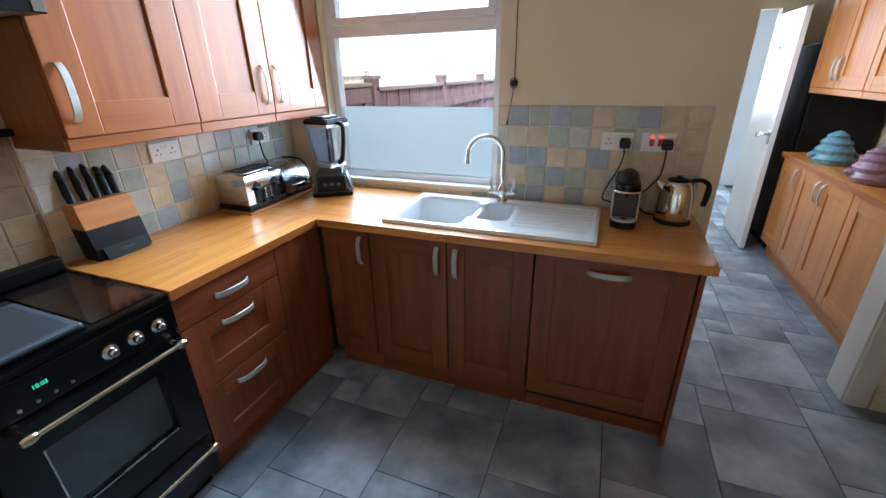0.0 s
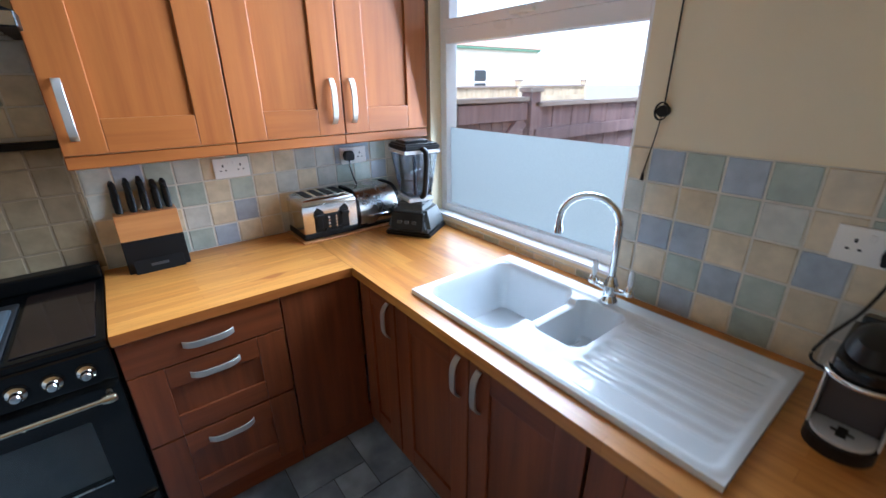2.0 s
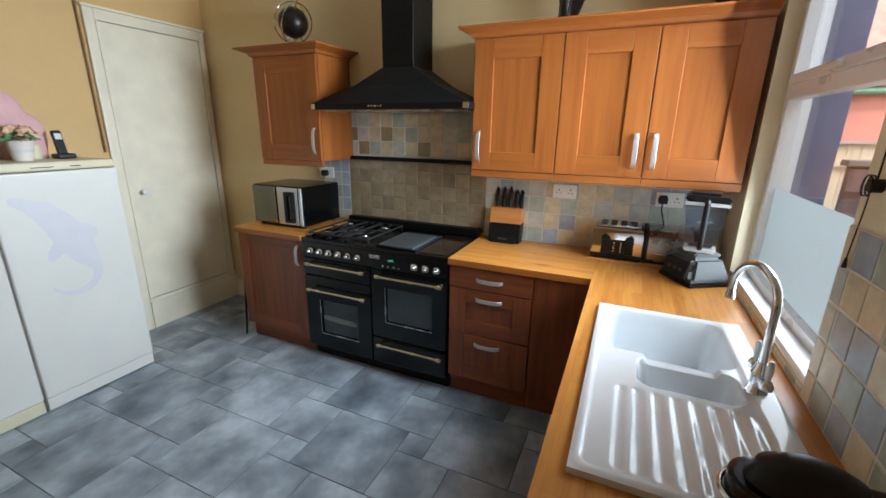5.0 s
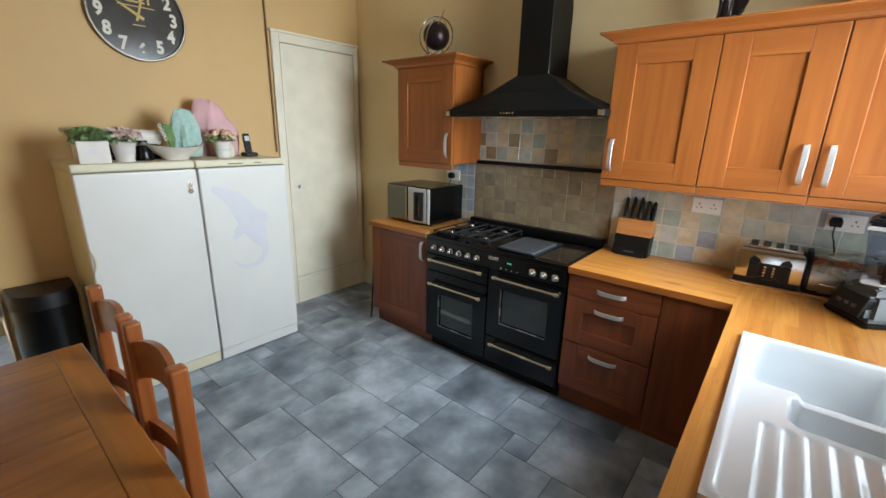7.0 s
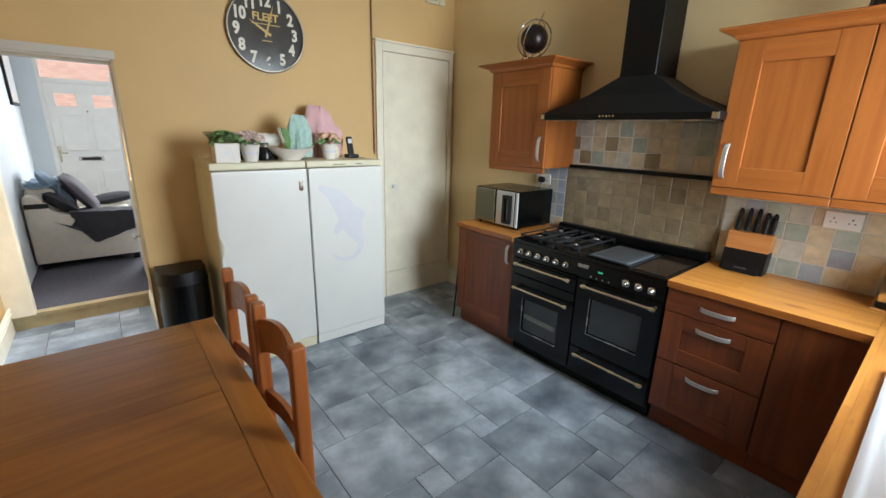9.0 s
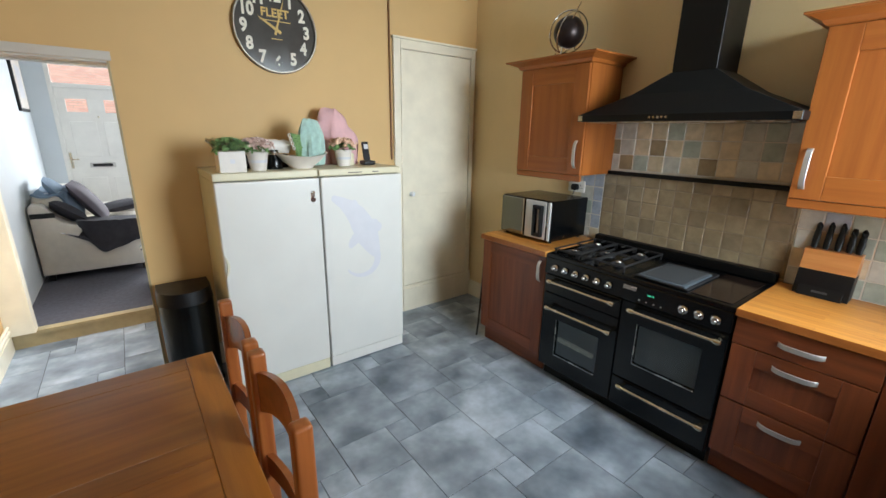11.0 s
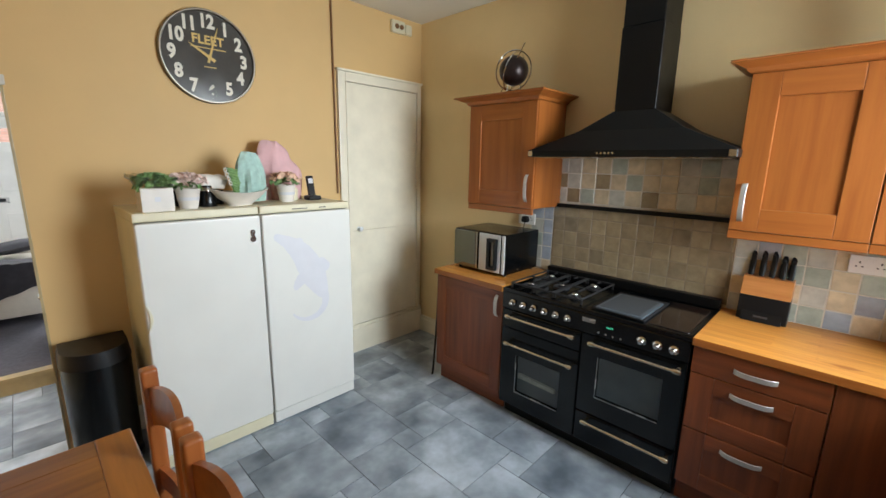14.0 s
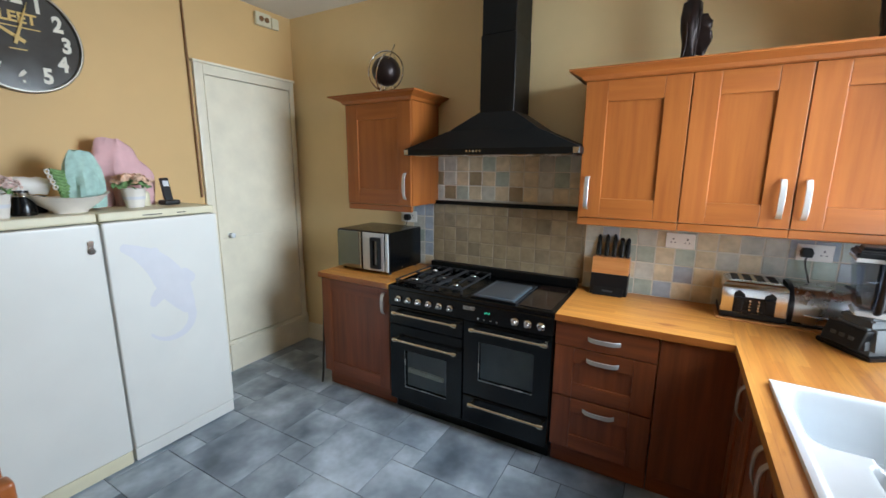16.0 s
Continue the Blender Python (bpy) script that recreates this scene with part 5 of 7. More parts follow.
def toaster():
    bm = box(-1.725, 1.515, TOP, -1.485, 2.075, TOP + 0.008, 0.003, 1)
    tagged(part("serving_tray", bm, M["block"]), "thin wooden board under toaster and bread bin", "tray")
    t = thing("toaster", "polished four-slot toaster with black controls", "toaster", (-1.505, 1.532, TOP + 0.008), 90)
    w, d, h = 0.268, 0.205, 0.195
    part("base", box(-0.004, -0.004, 0.004, w + 0.004, d + 0.004, 0.035, 0.008), M["black_plastic"], t)
    for x in (0.02, w - 0.02):
        for y in (0.02, d - 0.02):
            part("foot", rod((x, y, 0), (x, y, 0.006), 0.009, seg=10), M["rubber"], t)
    b = box(0, 0, 0.035, w, d, h)
    bmesh.ops.bevel(b, geom=[e for e in b.edges if all(v.co.z > h - 0.01 for v in e.verts)], offset=0.035, segments=6, affect='EDGES', profile=0.5)
    part("body", b, M["polished"], t, "", True)
    part("top_plate", box(0.03, 0.030, h - 0.001, w - 0.03, d - 0.03, h + 0.003, 0.001, 1), M["polished"], t)
    for i in range(4):
        part("slot", box(0.038 + i * 0.053, 0.036, h + 0.003, 0.070 + i * 0.053, d - 0.036, h + 0.0050), M["rubber"], t)
    bm = prism([(0.052, 0.036), (0.223, 0.036), (0.223, 0.135), (0.205, 0.152), (0.180, 0.135), (0.175, 0.118), (0.100, 0.118), (0.095, 0.135), (0.070, 0.152), (0.052, 0.135)], -0.0045, 0.0, 0.002)
    part("front_panel", bm, M["black_plastic"], t, "shaped black front panel")
    for x in (0.075, 0.200):
        part("lever_track", box(x - 0.018, -0.006, 0.05, x + 0.018, 0.0, 0.125, 0.006), M["black_plastic"], t)
        part("lever", box(x - 0.020, -0.026, 0.105, x + 0.020, -0.004, 0.120, 0.005), M["black_plastic"], t)
    pn = part("control_panel", box(0.104, -0.0075, 0.045, 0.172, -0.0046, 0.112, 0.002), M["black_plastic"], t)
    for i in range(2):
        for j in range(4):
            part("button", rod((0.120 + 0.036 * i, -0.0075, 0.056 + 0.015 * j), (0.120 + 0.036 * i, -0.011, 0.056 + 0.015 * j), 0.005, seg=10), M["steel"], pn)
    for x in (0.105, 0.170):
        part("dial", rod((x, -0.004, 0.040), (x, -0.014, 0.040), 0.010, seg=14), M["black_plastic"], t)
    k = thing("bread_bin", "brushed steel roll-top bread bin with black ends", "bread bin", (-1.515, 1.808, TOP + 0.008), 90)
    W, D, H = 0.26, 0.200, 0.190
    prof = [(0.012, 0.012), (0.0, 0.05)] + [(0.115 - 0.115 * math.cos(radians(a)), 0.075 + 0.115 * math.sin(radians(a))) for a in range(8, 91, 9)] + [(D, H), (D, 0.012)]
    def roll(x0, x1, grow, mat, name, lab=""):
        b = prism([(y, z) for y, z in prof], x0, x1)
        b.transform(Matrix(((0, 1, 0, 0), (1, 0, 0, 0), (0, 0, 1, 0), (0, 0, 0, 1))))
        for v in b.verts:
            v.co.y = (v.co.y - D / 2) * grow + D / 2
            v.co.z = v.co.z * grow
        bmesh.ops.recalc_face_normals(b, faces=b.faces[:])
        return part(name, b, mat, k, lab, True)
    roll(0.020, W - 0.020, 0.98, M["steel"], "roll_front")
    roll(0.0, 0.020, 1.0, M["black_plastic"], "end_cap")
    roll(W - 0.020, W, 1.0, M["black_plastic"], "end_cap")
    part("foot_rail", box(0.005, 0.005, 0, W - 0.005, D - 0.005, 0.0118), M["rubber"], k)
    bm = tube([(0.06, -0.004, 0.062), (0.08, -0.014, 0.062), (0.16, -0.014, 0.062), (0.18, -0.004, 0.062)], 0.005, 8)
    part("pull", bm, M["chrome"], k, "", True)


toaster()


M["grey_plastic"] = plain("mid_grey_plastic", lin(82, 85, 86), 0.38, 0.15, vary=0.05, bump=0.08)


def blender_machine():
    b = thing("countertop_blender", "grey and black blender with a clear jug beside the window", "blender", (-1.345, 2.045, TOP), -8)
    def frustum(w0, d0, w1, d1, z0, z1, bev=0.006):
        bm = box(-0.5, -0.5, 0, 0.5, 0.5, 1)
        for v in bm.verts:
            f = v.co.z
            v.co = Vector((v.co.x * (w0 + (w1 - w0) * f), v.co.y * (d0 + (d1 - d0) * f), z0 + (z1 - z0) * f))
        bmesh.ops.bevel(bm, geom=bm.edges[:], offset=bev, segments=2, affect='EDGES')
        return bm
    turn = pose(0, 0, 0, 0, 0, 40)

    def base_part(name, bm, mat, lab=""):
        bm.transform(turn)
        return part(name, bm, mat, b, lab)
    base_part("foot_plate", frustum(0.232, 0.222, 0.238, 0.228, 0.0, 0.022), M["black_plastic"])
    base_part("motor_base", frustum(0.242, 0.232, 0.158, 0.158, 0.022, 0.142, 0.020), M["grey_plastic"], "dark grey motor base")
    bm = box(-0.082, -0.128, 0.035, 0.082, -0.090, 0.118, 0.006)
    for v in bm.verts:
        v.co.y += 0.30 * (v.co.z - 0.03)
    panel = base_part("control_panel", bm, M["black_plastic"])
    for k in range(3):
        bm = box(-0.050 + 0.038 * k, -0.1175, 0.062, -0.026 + 0.038 * k, -0.1120, 0.082, 0.002, 1)
        bm.transform(turn)
        part("button", bm, M["griddle"], panel)
    base_part("collar", frustum(0.150, 0.150, 0.128, 0.128, 0.142, 0.162, 0.008), M["grey_plastic"])
    part("steel_band", frustum(0.138, 0.138, 0.136, 0.136, 0.1625, 0.182, 0.006), M["silver_paint"], b, "silver collar band")
    outer = frustum(0.128, 0.128, 0.182, 0.182, 0.183, 0.410, 0.014)
    bmesh.ops.delete(outer, geom=[f for f in outer.faces if f.normal.z > 0.9 and f.calc_center_median().z > 0.40], context='FACES')
    bmesh.ops.solidify(outer, geom=outer.faces[:], thickness=0.003)
    j = part("jug", outer, M["jug"], b, "clear plastic jug", True)
    j.visible_shadow = False
    part("blade_shaft", rod((0, 0, 0.185), (0, 0, 0.400), 0.010, 0.008, 10), M["black_plastic"], b, "", True)
    for z, a in ((0.20, 0), (0.25, 60), (0.30, 120)):
        bm = box(-0.045, -0.008, z, 0.045, 0.008, z + 0.002)
        bm.transform(pose(0, 0, 0, 0, 0, a))
        part("blade", bm, M["steel"], b)
    bm = box(-0.093, -0.093, 0.392, 0.093, -0.0885, 0.4075, 0.002, 1)
    box(-0.093, 0.0885, 0.392, 0.093, 0.093, 0.4075, 0.002, 1, bm=bm)
    box(-0.093, -0.0885, 0.392, -0.0885, 0.0885, 0.4075, bm=bm)
    box(0.0885, -0.0885, 0.392, 0.093, 0.0885, 0.4075, bm=bm)
    part("jug_rim", bm, M["silver_paint"], b, "pale rim of the jug")
    part("lid", frustum(0.190, 0.190, 0.178, 0.178, 0.408, 0.436, 0.008), M["black_plastic"], b)
    part("lid_latch", box(-0.05, -0.070, 0.436, 0.05, 0.05, 0.450, 0.006), M["black_plastic"], b)
    bm = tube(curve_pts([(0.088, 0, 0.412), (0.122, 0, 0.400), (0.126, 0, 0.34), (0.112, 0, 0.26), (0.096, 0, 0.205), (0.070, 0, 0.186)]), 0.013, 10)
    part("jug_handle", bm, M["black_plastic"], b, "", True)


blender_machine()


def coffee_machine():
    c = thing("coffee_machine", "small black and chrome capsule coffee machine", "coffee machine", (0.300, 1.965, TOP), 0)

    def front_curve(w, back, front, n=14):
        """Outline with a round front, seen from above."""
        mid = front + w * 0.95
        return [(w, back), (-w, back)] + [(-w * math.cos(math.pi * i / n), mid - (mid - front) * math.sin(math.pi * i / n)) for i in range(n + 1)]

    def rounded(w, back, front, z0, z1, bevel=0.003):
        bm = prism([(x, -y) for x, y in front_curve(w, back, front)], z0, z1, bevel)
        bm.transform(pose(0, 0, 0, 90, 0, 0))
        bmesh.ops.recalc_face_normals(bm, faces=bm.faces[:])
        return bm
    part("drip_base", rounded(0.056, 0.16, -0.088, 0.0, 0.030), M["black_plastic"], c)
    tray = part("drip_tray", rounded(0.050, -0.006, -0.082, 0.0302, 0.038), M["silver_paint"], c, "pale steel drip tray")
    part("tray_slot", box(-0.008, -0.058, 0.0382, 0.008, -0.022, 0.0392), M["black_plastic"], tray)
    part("tray_slot", box(-0.018, -0.044, 0.0384, 0.018, -0.036, 0.0394), M["black_plastic"], tray)
    part("body", box(-0.050, -0.004, 0.0302, 0.050, 0.16, 0.160, 0.006, 3), M["mauve_grey"], c, "dark mauve-grey back panel")
    for x in (-0.056, 0.051):
        part("side_plate", box(x, -0.040, 0.0302, x + 0.005, 0.16, 0.160, 0.002), M["silver_paint"], c, "silver side plate")
    part("brew_head", rounded(0.052, 0.15, -0.080, 0.1602, 0.200, 0.008), M["black_enamel"], c)
    bm = lathe([(0.0, 0.252), (0.022, 0.248), (0.040, 0.232), (0.047, 0.2005), (0.0, 0.2002)], (0, 0.02, 0), 28)
    for v in bm.verts:
        v.co.y = 0.02 + (v.co.y - 0.02) * 1.7
    part("lid", bm, M["black_plastic"], c, "black domed lid", True)
    ring = [(x, y, 0.168) for x, y in front_curve(0.056, 0.155, -0.086, 24)]
    bm = tube(ring[2:] + [(0.056, 0.10, 0.172), (0.050, 0.155, 0.176)], 0.0055, 10)
    part("chrome_band", bm, M["chrome"], c, "chrome band round the head", True)
    part("spout", rod((0, -0.045, 0.160), (0, -0.045, 0.142), 0.011, 0.008, 14), M["black_plastic"], c, "", True)
    part("water_tank", box(-0.045, 0.161, 0.02, 0.045, 0.205, 0.205, 0.012, 3), M["dark_glass"], c, "smoked water tank")


M["mauve_grey"] = plain("mauve_grey_plastic", lin(74, 66, 68), 0.4, vary=0.08, bump=0.05)
coffee_machine()


def kettle():
    k = thing("electric_kettle", "polished steel kettle with a black handle", "kettle", (0.515, 2.07, TOP), 0)
    part("power_base", lathe([(0, 0), (0.078, 0), (0.080, 0.010), (0.074, 0.018), (0, 0.018)], (0, 0, 0), 28), M["black_plastic"], k, "", True)
    prof = [(0, 0.019), (0.074, 0.019), (0.078, 0.026), (0.0775, 0.06), (0.073, 0.13), (0.064, 0.175), (0.056, 0.190), (0.05, 0.194), (0, 0.195)]
    part("body", lathe(prof, (0, 0, 0), 36), M["polished"], k, "polished steel body", True)
    part("lid", lathe([(0, 0.214), (0.012, 0.214), (0.014, 0.206), (0.042, 0.202), (0.049, 0.196), (0, 0.1955)], (0, 0, 0), 28), M["black_plastic"], k, "", True)
    bm = tube(curve_pts([(0.045, 0, 0.192), (0.085, 0, 0.200), (0.118, 0, 0.180), (0.120, 0, 0.13), (0.112, 0, 0.085)]), 0.013, 10, flat=0.8)
    part("handle", bm, M["black_plastic"], k, "", True)
    bm = tube([(-0.058, 0, 0.155), (-0.078, 0, 0.172), (-0.088, 0, 0.186)], 0.02, 12, radii=[0.024, 0.018, 0.012])
    part("spout", bm, M["polished"], k, "", True)
    part("switch", box(0.078, -0.010, 0.030, 0.098, 0.010, 0.040, 0.003), M["brass"], k)


kettle()


def microwave():
    m = thing("microwave_oven", "black microwave with a mirrored door and silver grip", "microwave", (-1.285, -0.915, TOP), 90)
    w, d, h = 0.480, 0.42, 0.305
    part("casing", box(0, 0.020, 0.016, w, d, h, 0.006), M["black_enamel"], m)
    for x in (0.03, w - 0.03):
        for y in (0.05, d - 0.04):
            part("foot", rod((x, y, 0), (x, y, 0.018), 0.012, seg=10), M["rubber"], m)
    part("front_plate", box(0.002, 0.012, 0.020, w - 0.002, 0.0195, h - 0.004, 0.002, 1), M["black_enamel"], m)
    part("door_glass", box(0.004, 0.0, 0.024, 0.214, 0.0115, h - 0.008, 0.003, 1), M["mirror_glass"], m, "mirrored door glass")
    part("bright_strip", box(0.217, -0.001, 0.024, 0.231, 0.0115, h - 0.008, 0.002, 1), M["polished"], m, "bright metal strip")
    part("grip_panel", box(0.246, 0.0, 0.024, 0.436, 0.0115, h - 0.008, 0.003, 1), M["silver_paint"], m, "pale silver grip panel")
    part("control_strip", box(0.450, 0.0, 0.024, 0.474, 0.0115, h - 0.008, 0.002, 1), M["silver_paint"], m, "narrow silver strip")
    bm = box(0.336, -0.030, 0.045, 0.358, -0.0005, 0.270, 0.004)
    box(0.396, -0.030, 0.045, 0.416, -0.0005, 0.270, 0.004, bm=bm)
    box(0.358, -0.030, 0.045, 0.396, -0.0005, 0.070, 0.003, bm=bm)
    box(0.358, -0.030, 0.245, 0.396, -0.0005, 0.270, 0.003, bm=bm)
    part("door_handle", bm, M["black_plastic"], m, "black frame handle")
    part("badge", rod((w - 0.010, 0.16, 0.040), (w + 0.003, 0.16, 0.040), 0.007, seg=14), M["chrome"], m)


microwave()
bm = tube(curve_pts([(-1.20, -0.985, 0.90), (-1.185, -0.99, 0.5), (-1.16, -0.995, 0.12), (-1.15, -1.0, 0.012)]), 0.008, 8)
tagged(part("walking_stick", bm, M["black_plastic"], None, "", True), "thin black stick leaning against the end of the base unit", "stick")

# blind cord with its cleat
bc = thing("blind_cord", "dark blind cord wound on a small wall cleat", "cord", (-0.285, NY, 1.52))
part("cleat", rod((0, 0, 0), (0, -0.022, 0), 0.016, seg=14), M["black_plastic"], bc, "", True)
part("cord", tube([(0.0, -0.012, 0.0), (0.0, -0.008, 0.4), (-0.002, -0.006, 1.395)], 0.0022, 6), M["black_plastic"], bc, "", True)
bm = tube([(0.018 * math.cos(a * 0.9), -0.018 - 0.001 * a, 0.024 * math.sin(a * 0.9)) for a in [i * 0.5 for i in range(26)]], 0.0020, 6)
part("wound_cord", bm, M["black_plastic"], bc, "", True)
bm = tube(curve_pts([(0.0, -0.018, -0.01), (-0.010, -0.016, -0.08), (-0.028, -0.014, -0.18)]), 0.0016, 6)
rod((-0.028, -0.014, -0.18), (-0.029, -0.014, -0.205), 0.003, 0.006, 10, bm)
part("tail", bm, M["black_plastic"], bc, "", True)


# ---- things on top of the wall units ----
def globe_ornament():
    g = thing("globe_ornament", "dark globe in bent chrome rings on a tripod", "ornament", (-1.55, -0.625, 2.156), 90)
    g.scale = (1.2, 1.2, 1.2)
    b = bmesh.new()
    bmesh.ops.create_uvsphere(b, u_segments=28, v_segments=18, radius=0.085)
    b.transform(Matrix.Translation((0, 0, 0.155)))
    part("globe", b, M["bronze"], g, "dark globe", True)
    for tilt, r, c in ((62, 0.112, M["chrome"]), (100, 0.108, M["chrome"])):
        bm = tube([(r * math.cos(radians(a)), 0, r * math.sin(radians(a))) for a in range(0, 361, 12)], 0.004, 8)
        bm.transform(Matrix.Translation((0, 0, 0.155)) @ pose(0, 0, 0, 0, 0, tilt) @ pose(0, 0, 0, 20))
        part("ring", bm, c, g, "chrome ring", True)
    for a in (20, 140, 260):
        bm = tube(curve_pts([(0.07 * math.cos(radians(a)), 0.07 * math.sin(radians(a)), 0.004), (0.05 * math.cos(radians(a)), 0.05 * math.sin(radians(a)), 0.03), (0.04 * math.cos(radians(a)), 0.04 * math.sin(radians(a)), 0.075)]), 0.0045, 8)
        part("leg", bm, M["chrome"], g, "", True)
    bm = rod((-0.075, -0.03, 0.02), (0.095, -0.04, 0.285), 0.0035, seg=8)
    part("axis_rod", bm, M["chrome"], g, "", True)


globe_ornament()


def figurine(at, rz, seed, h):
    """A dark cast figure: a slim upright mass with a ragged side piece."""
    bm = lathe([(0, 0), (0.044, 0), (0.046, 0.008), (0.034, 0.020), (0.030, 0.05), (0.036, 0.11), (0.044, 0.17), (0.047, 0.23), (0.040, 0.29), (0.022, h - 0.04), (0.027, h - 0.02), (0.015, h), (0, h)], (0, 0, 0), 32)
    for v in bm.verts:
        if v.co.z > 0.012:
            v.co += noise.noise_vector(v.co * 34 + Vector((seed, 0, 0))) * 0.010
    wing = [(0.025, 0.055), (0.062, 0.045), (0.088, 0.085), (0.096, 0.135), (0.086, 0.170), (0.090, 0.205), (0.066, 0.235), (0.020, 0.25)]
    b = prism(wing, -0.014, 0.014, 0.006)
    bmesh.ops.subdivide_edges(b, edges=b.edges[:], cuts=3, use_grid_fill=True)
    for v in b.verts:
        v.co += noise.noise_vector(v.co * 40 + Vector((seed, 3, 0))) * 0.008
    join(bm, b)
    tube(curve_pts([(-0.040, -0.02, 0.012), (-0.020, -0.038, 0.06), (-0.014, -0.048, 0.13), (-0.020, -0.046, 0.20)]), 0.0045, 8, bm)
    tube(curve_pts([(0.040, -0.02, 0.012), (0.026, -0.036, 0.06), (0.034, -0.044, 0.14), (0.036, -0.040, 0.25)]), 0.0045, 8, bm)
    ob = part("figurine", bm, M["bronze"], None, "", True)
    ob.matrix_basis = pose(*at, 0, 0, rz)
    return tagged(ob, "dark bronze figurine on top of the wall units", "figurine", "figurines")


figurine((-1.56, 1.255, 2.176), 90, 3, 0.36)
figurine((-1.56, 1.985, 2.176), 70, 8, 0.34)

# ---- wall clock ----
def wall_clock():
    c = thing("wall_clock", "large black wall clock with white numerals showing three minutes past ten", "clock", (0.066, SY, 2.317), 180)
    R = 0.276
    rim = [(R, 0.0), (R, 0.028), (R - 0.006, 0.034), (R - 0.012, 0.034), (R - 0.016, 0.020), (R - 0.016, 0.0)]
    bm = lathe(rim, (0, 0, 0), 64, axis="Y")
    part("rim", bm, M["silver_rim"], c, "silver rim", True)
    part("face", rod((0, 0, 0), (0, -0.014, 0), R - 0.014, seg=64), M["clock_face"], c, "dark face")
    for i in range(1, 13):
        a = radians(90 - 30 * i)
        words(str(i), 0.108, M["clock_white"], c, (0.205 * math.cos(a), -0.0146, 0.205 * math.sin(a)), name="numeral", squeeze=0.82, bold=0.0045)
    words("FLEET", 0.072, M["clock_gold"], c, (0, -0.0146, 0.098), name="dial_lettering", squeeze=1.0, bold=0.002)
    part("small_lettering", box(-0.10, -0.0150, 0.050, 0.10, -0.0142, 0.056), M["clock_gold"], c)
    part("small_lettering", box(-0.035, -0.0150, -0.060, 0.035, -0.0142, -0.054), M["clock_gold"], c)
    for ang, ln, wd, nm in ((90 - 301.5, 0.135, 0.010, "hour_hand"), (90 - 18, 0.195, 0.007, "minute_hand")):
        bm = prism([(-wd, -0.035), (wd, -0.035), (wd * 0.6, ln * 0.7), (0, ln), (-wd * 0.6, ln * 0.7)], -0.021 if nm == "hour_hand" else -0.024, -0.0195 if nm == "hour_hand" else -0.0225)
        bm.transform(pose(0, 0, 0, 0, 90 - ang, 0))
        part(nm, bm, M["clock_gold"], c, "gold hand")
    part("boss", rod((0, -0.014, 0), (0, -0.027, 0), 0.012, seg=18), M["clock_gold"], c)


wall_clock()
al = thing("thermostat_box", "cream surface box with two small dials near the ceiling", "control box", (-1.375, SY, 2.825), 180)
part("casing", box(0.0, -0.035, -0.045, 0.145, 0.0, 0.055, 0.012, 3), M["yellowed"], al)
part("side_casing", box(0.155, -0.030, -0.040, 0.225, 0.0, 0.045, 0.010, 3), M["yellowed"], al)
for x in (0.05, 0.10):
    part("dial", rod((x, -0.035, 0.005), (x, -0.042, 0.005), 0.020, seg=18), M["gold_pipe"], al)

# ---- on top of the fridges ----
FT = 1.428


def clump(n, rad, hgt, size, seed, squash=0.8):
    """A tuft of many small bent leaves or petals, with gaps."""
    r = random.Random(seed)
    b = bmesh.new()
    for _ in range(n):
        th, ph = r.uniform(0, 2 * math.pi), r.uniform(-0.3, 1.3)
        rr = rad * r.uniform(0.55, 1.05)
        p = Vector((rr * math.cos(th) * math.cos(ph), rr * math.sin(th) * math.cos(ph), hgt * (0.5 + 0.5 * math.sin(ph) * squash)))
        m = Matrix.Translation(p) @ pose(0, 0, 0, r.uniform(-70, 70), r.uniform(-70, 70), r.uniform(0, 360))
        s = size * r.uniform(0.7, 1.25)
        q = [m @ Vector(v) for v in ((0, -s, 0), (s * 0.6, 0, s * 0.22), (0, s, 0), (-s * 0.6, 0, s * 0.22))]
        vs = [b.verts.new(v) for v in q]
        b.faces.new((vs[0], vs[1], vs[2]))
        b.faces.new((vs[0], vs[2], vs[3]))
    return b


def flower_pot(at, label, petals, seed, green=False):
    f = thing("flower_pot", label, "plant", at, 0, "pots on the fridges")
    f.scale = (1.15, 1.15, 1.15)
    if green:
        part("pot", box(-0.062, -0.055, 0.0, 0.062, 0.055, 0.105, 0.004), M["pot"], f, "square white pot")
        part("pot_motif", box(-0.010, 0.0552, 0.045, 0.012, 0.0562, 0.066), M["stain"], f)
        bm = lathe([(0.066, 0.100), (0.082, 0.135), (0.098, 0.158), (0.097, 0.160), (0.080, 0.138), (0.064, 0.103)], (0, 0, 0), 40)
        for v in bm.verts:
            v.co.z += 0.018 * noise.noise(v.co * 22) * (v.co.z - 0.10) / 0.05
            v.co.x *= 1 + 0.12 * noise.noise(v.co * 30)
        part("tissue_wrap", bm, M["tissue"], f, "thin pale tissue wrap", True)
    else:
        part("pot", lathe([(0, 0), (0.038, 0), (0.052, 0.085), (0.054, 0.095), (0.050, 0.095), (0.046, 0.085), (0, 0.083)], (0, 0, 0), 24), M["pot"], f, "white bucket pot", True)
        part("pot_band", lathe([(0.0462, 0.040), (0.0485, 0.055)], (0, 0, 0), 24), M["stain"], f, "", True)
    bm = clump(110, 0.085, 0.085, 0.020, seed)
    bm.transform(Matrix.Translation((0, 0, 0.085)))
    tagged(part("leaves" if green else "petals", bm, petals, f), kind="stuff")
    bm = clump(50, 0.080, 0.06, 0.018, seed + 5)
    bm.transform(Matrix.Translation((0, 0, 0.075)))
    tagged(part("foliage", bm, M["leaf"], f), kind="stuff")


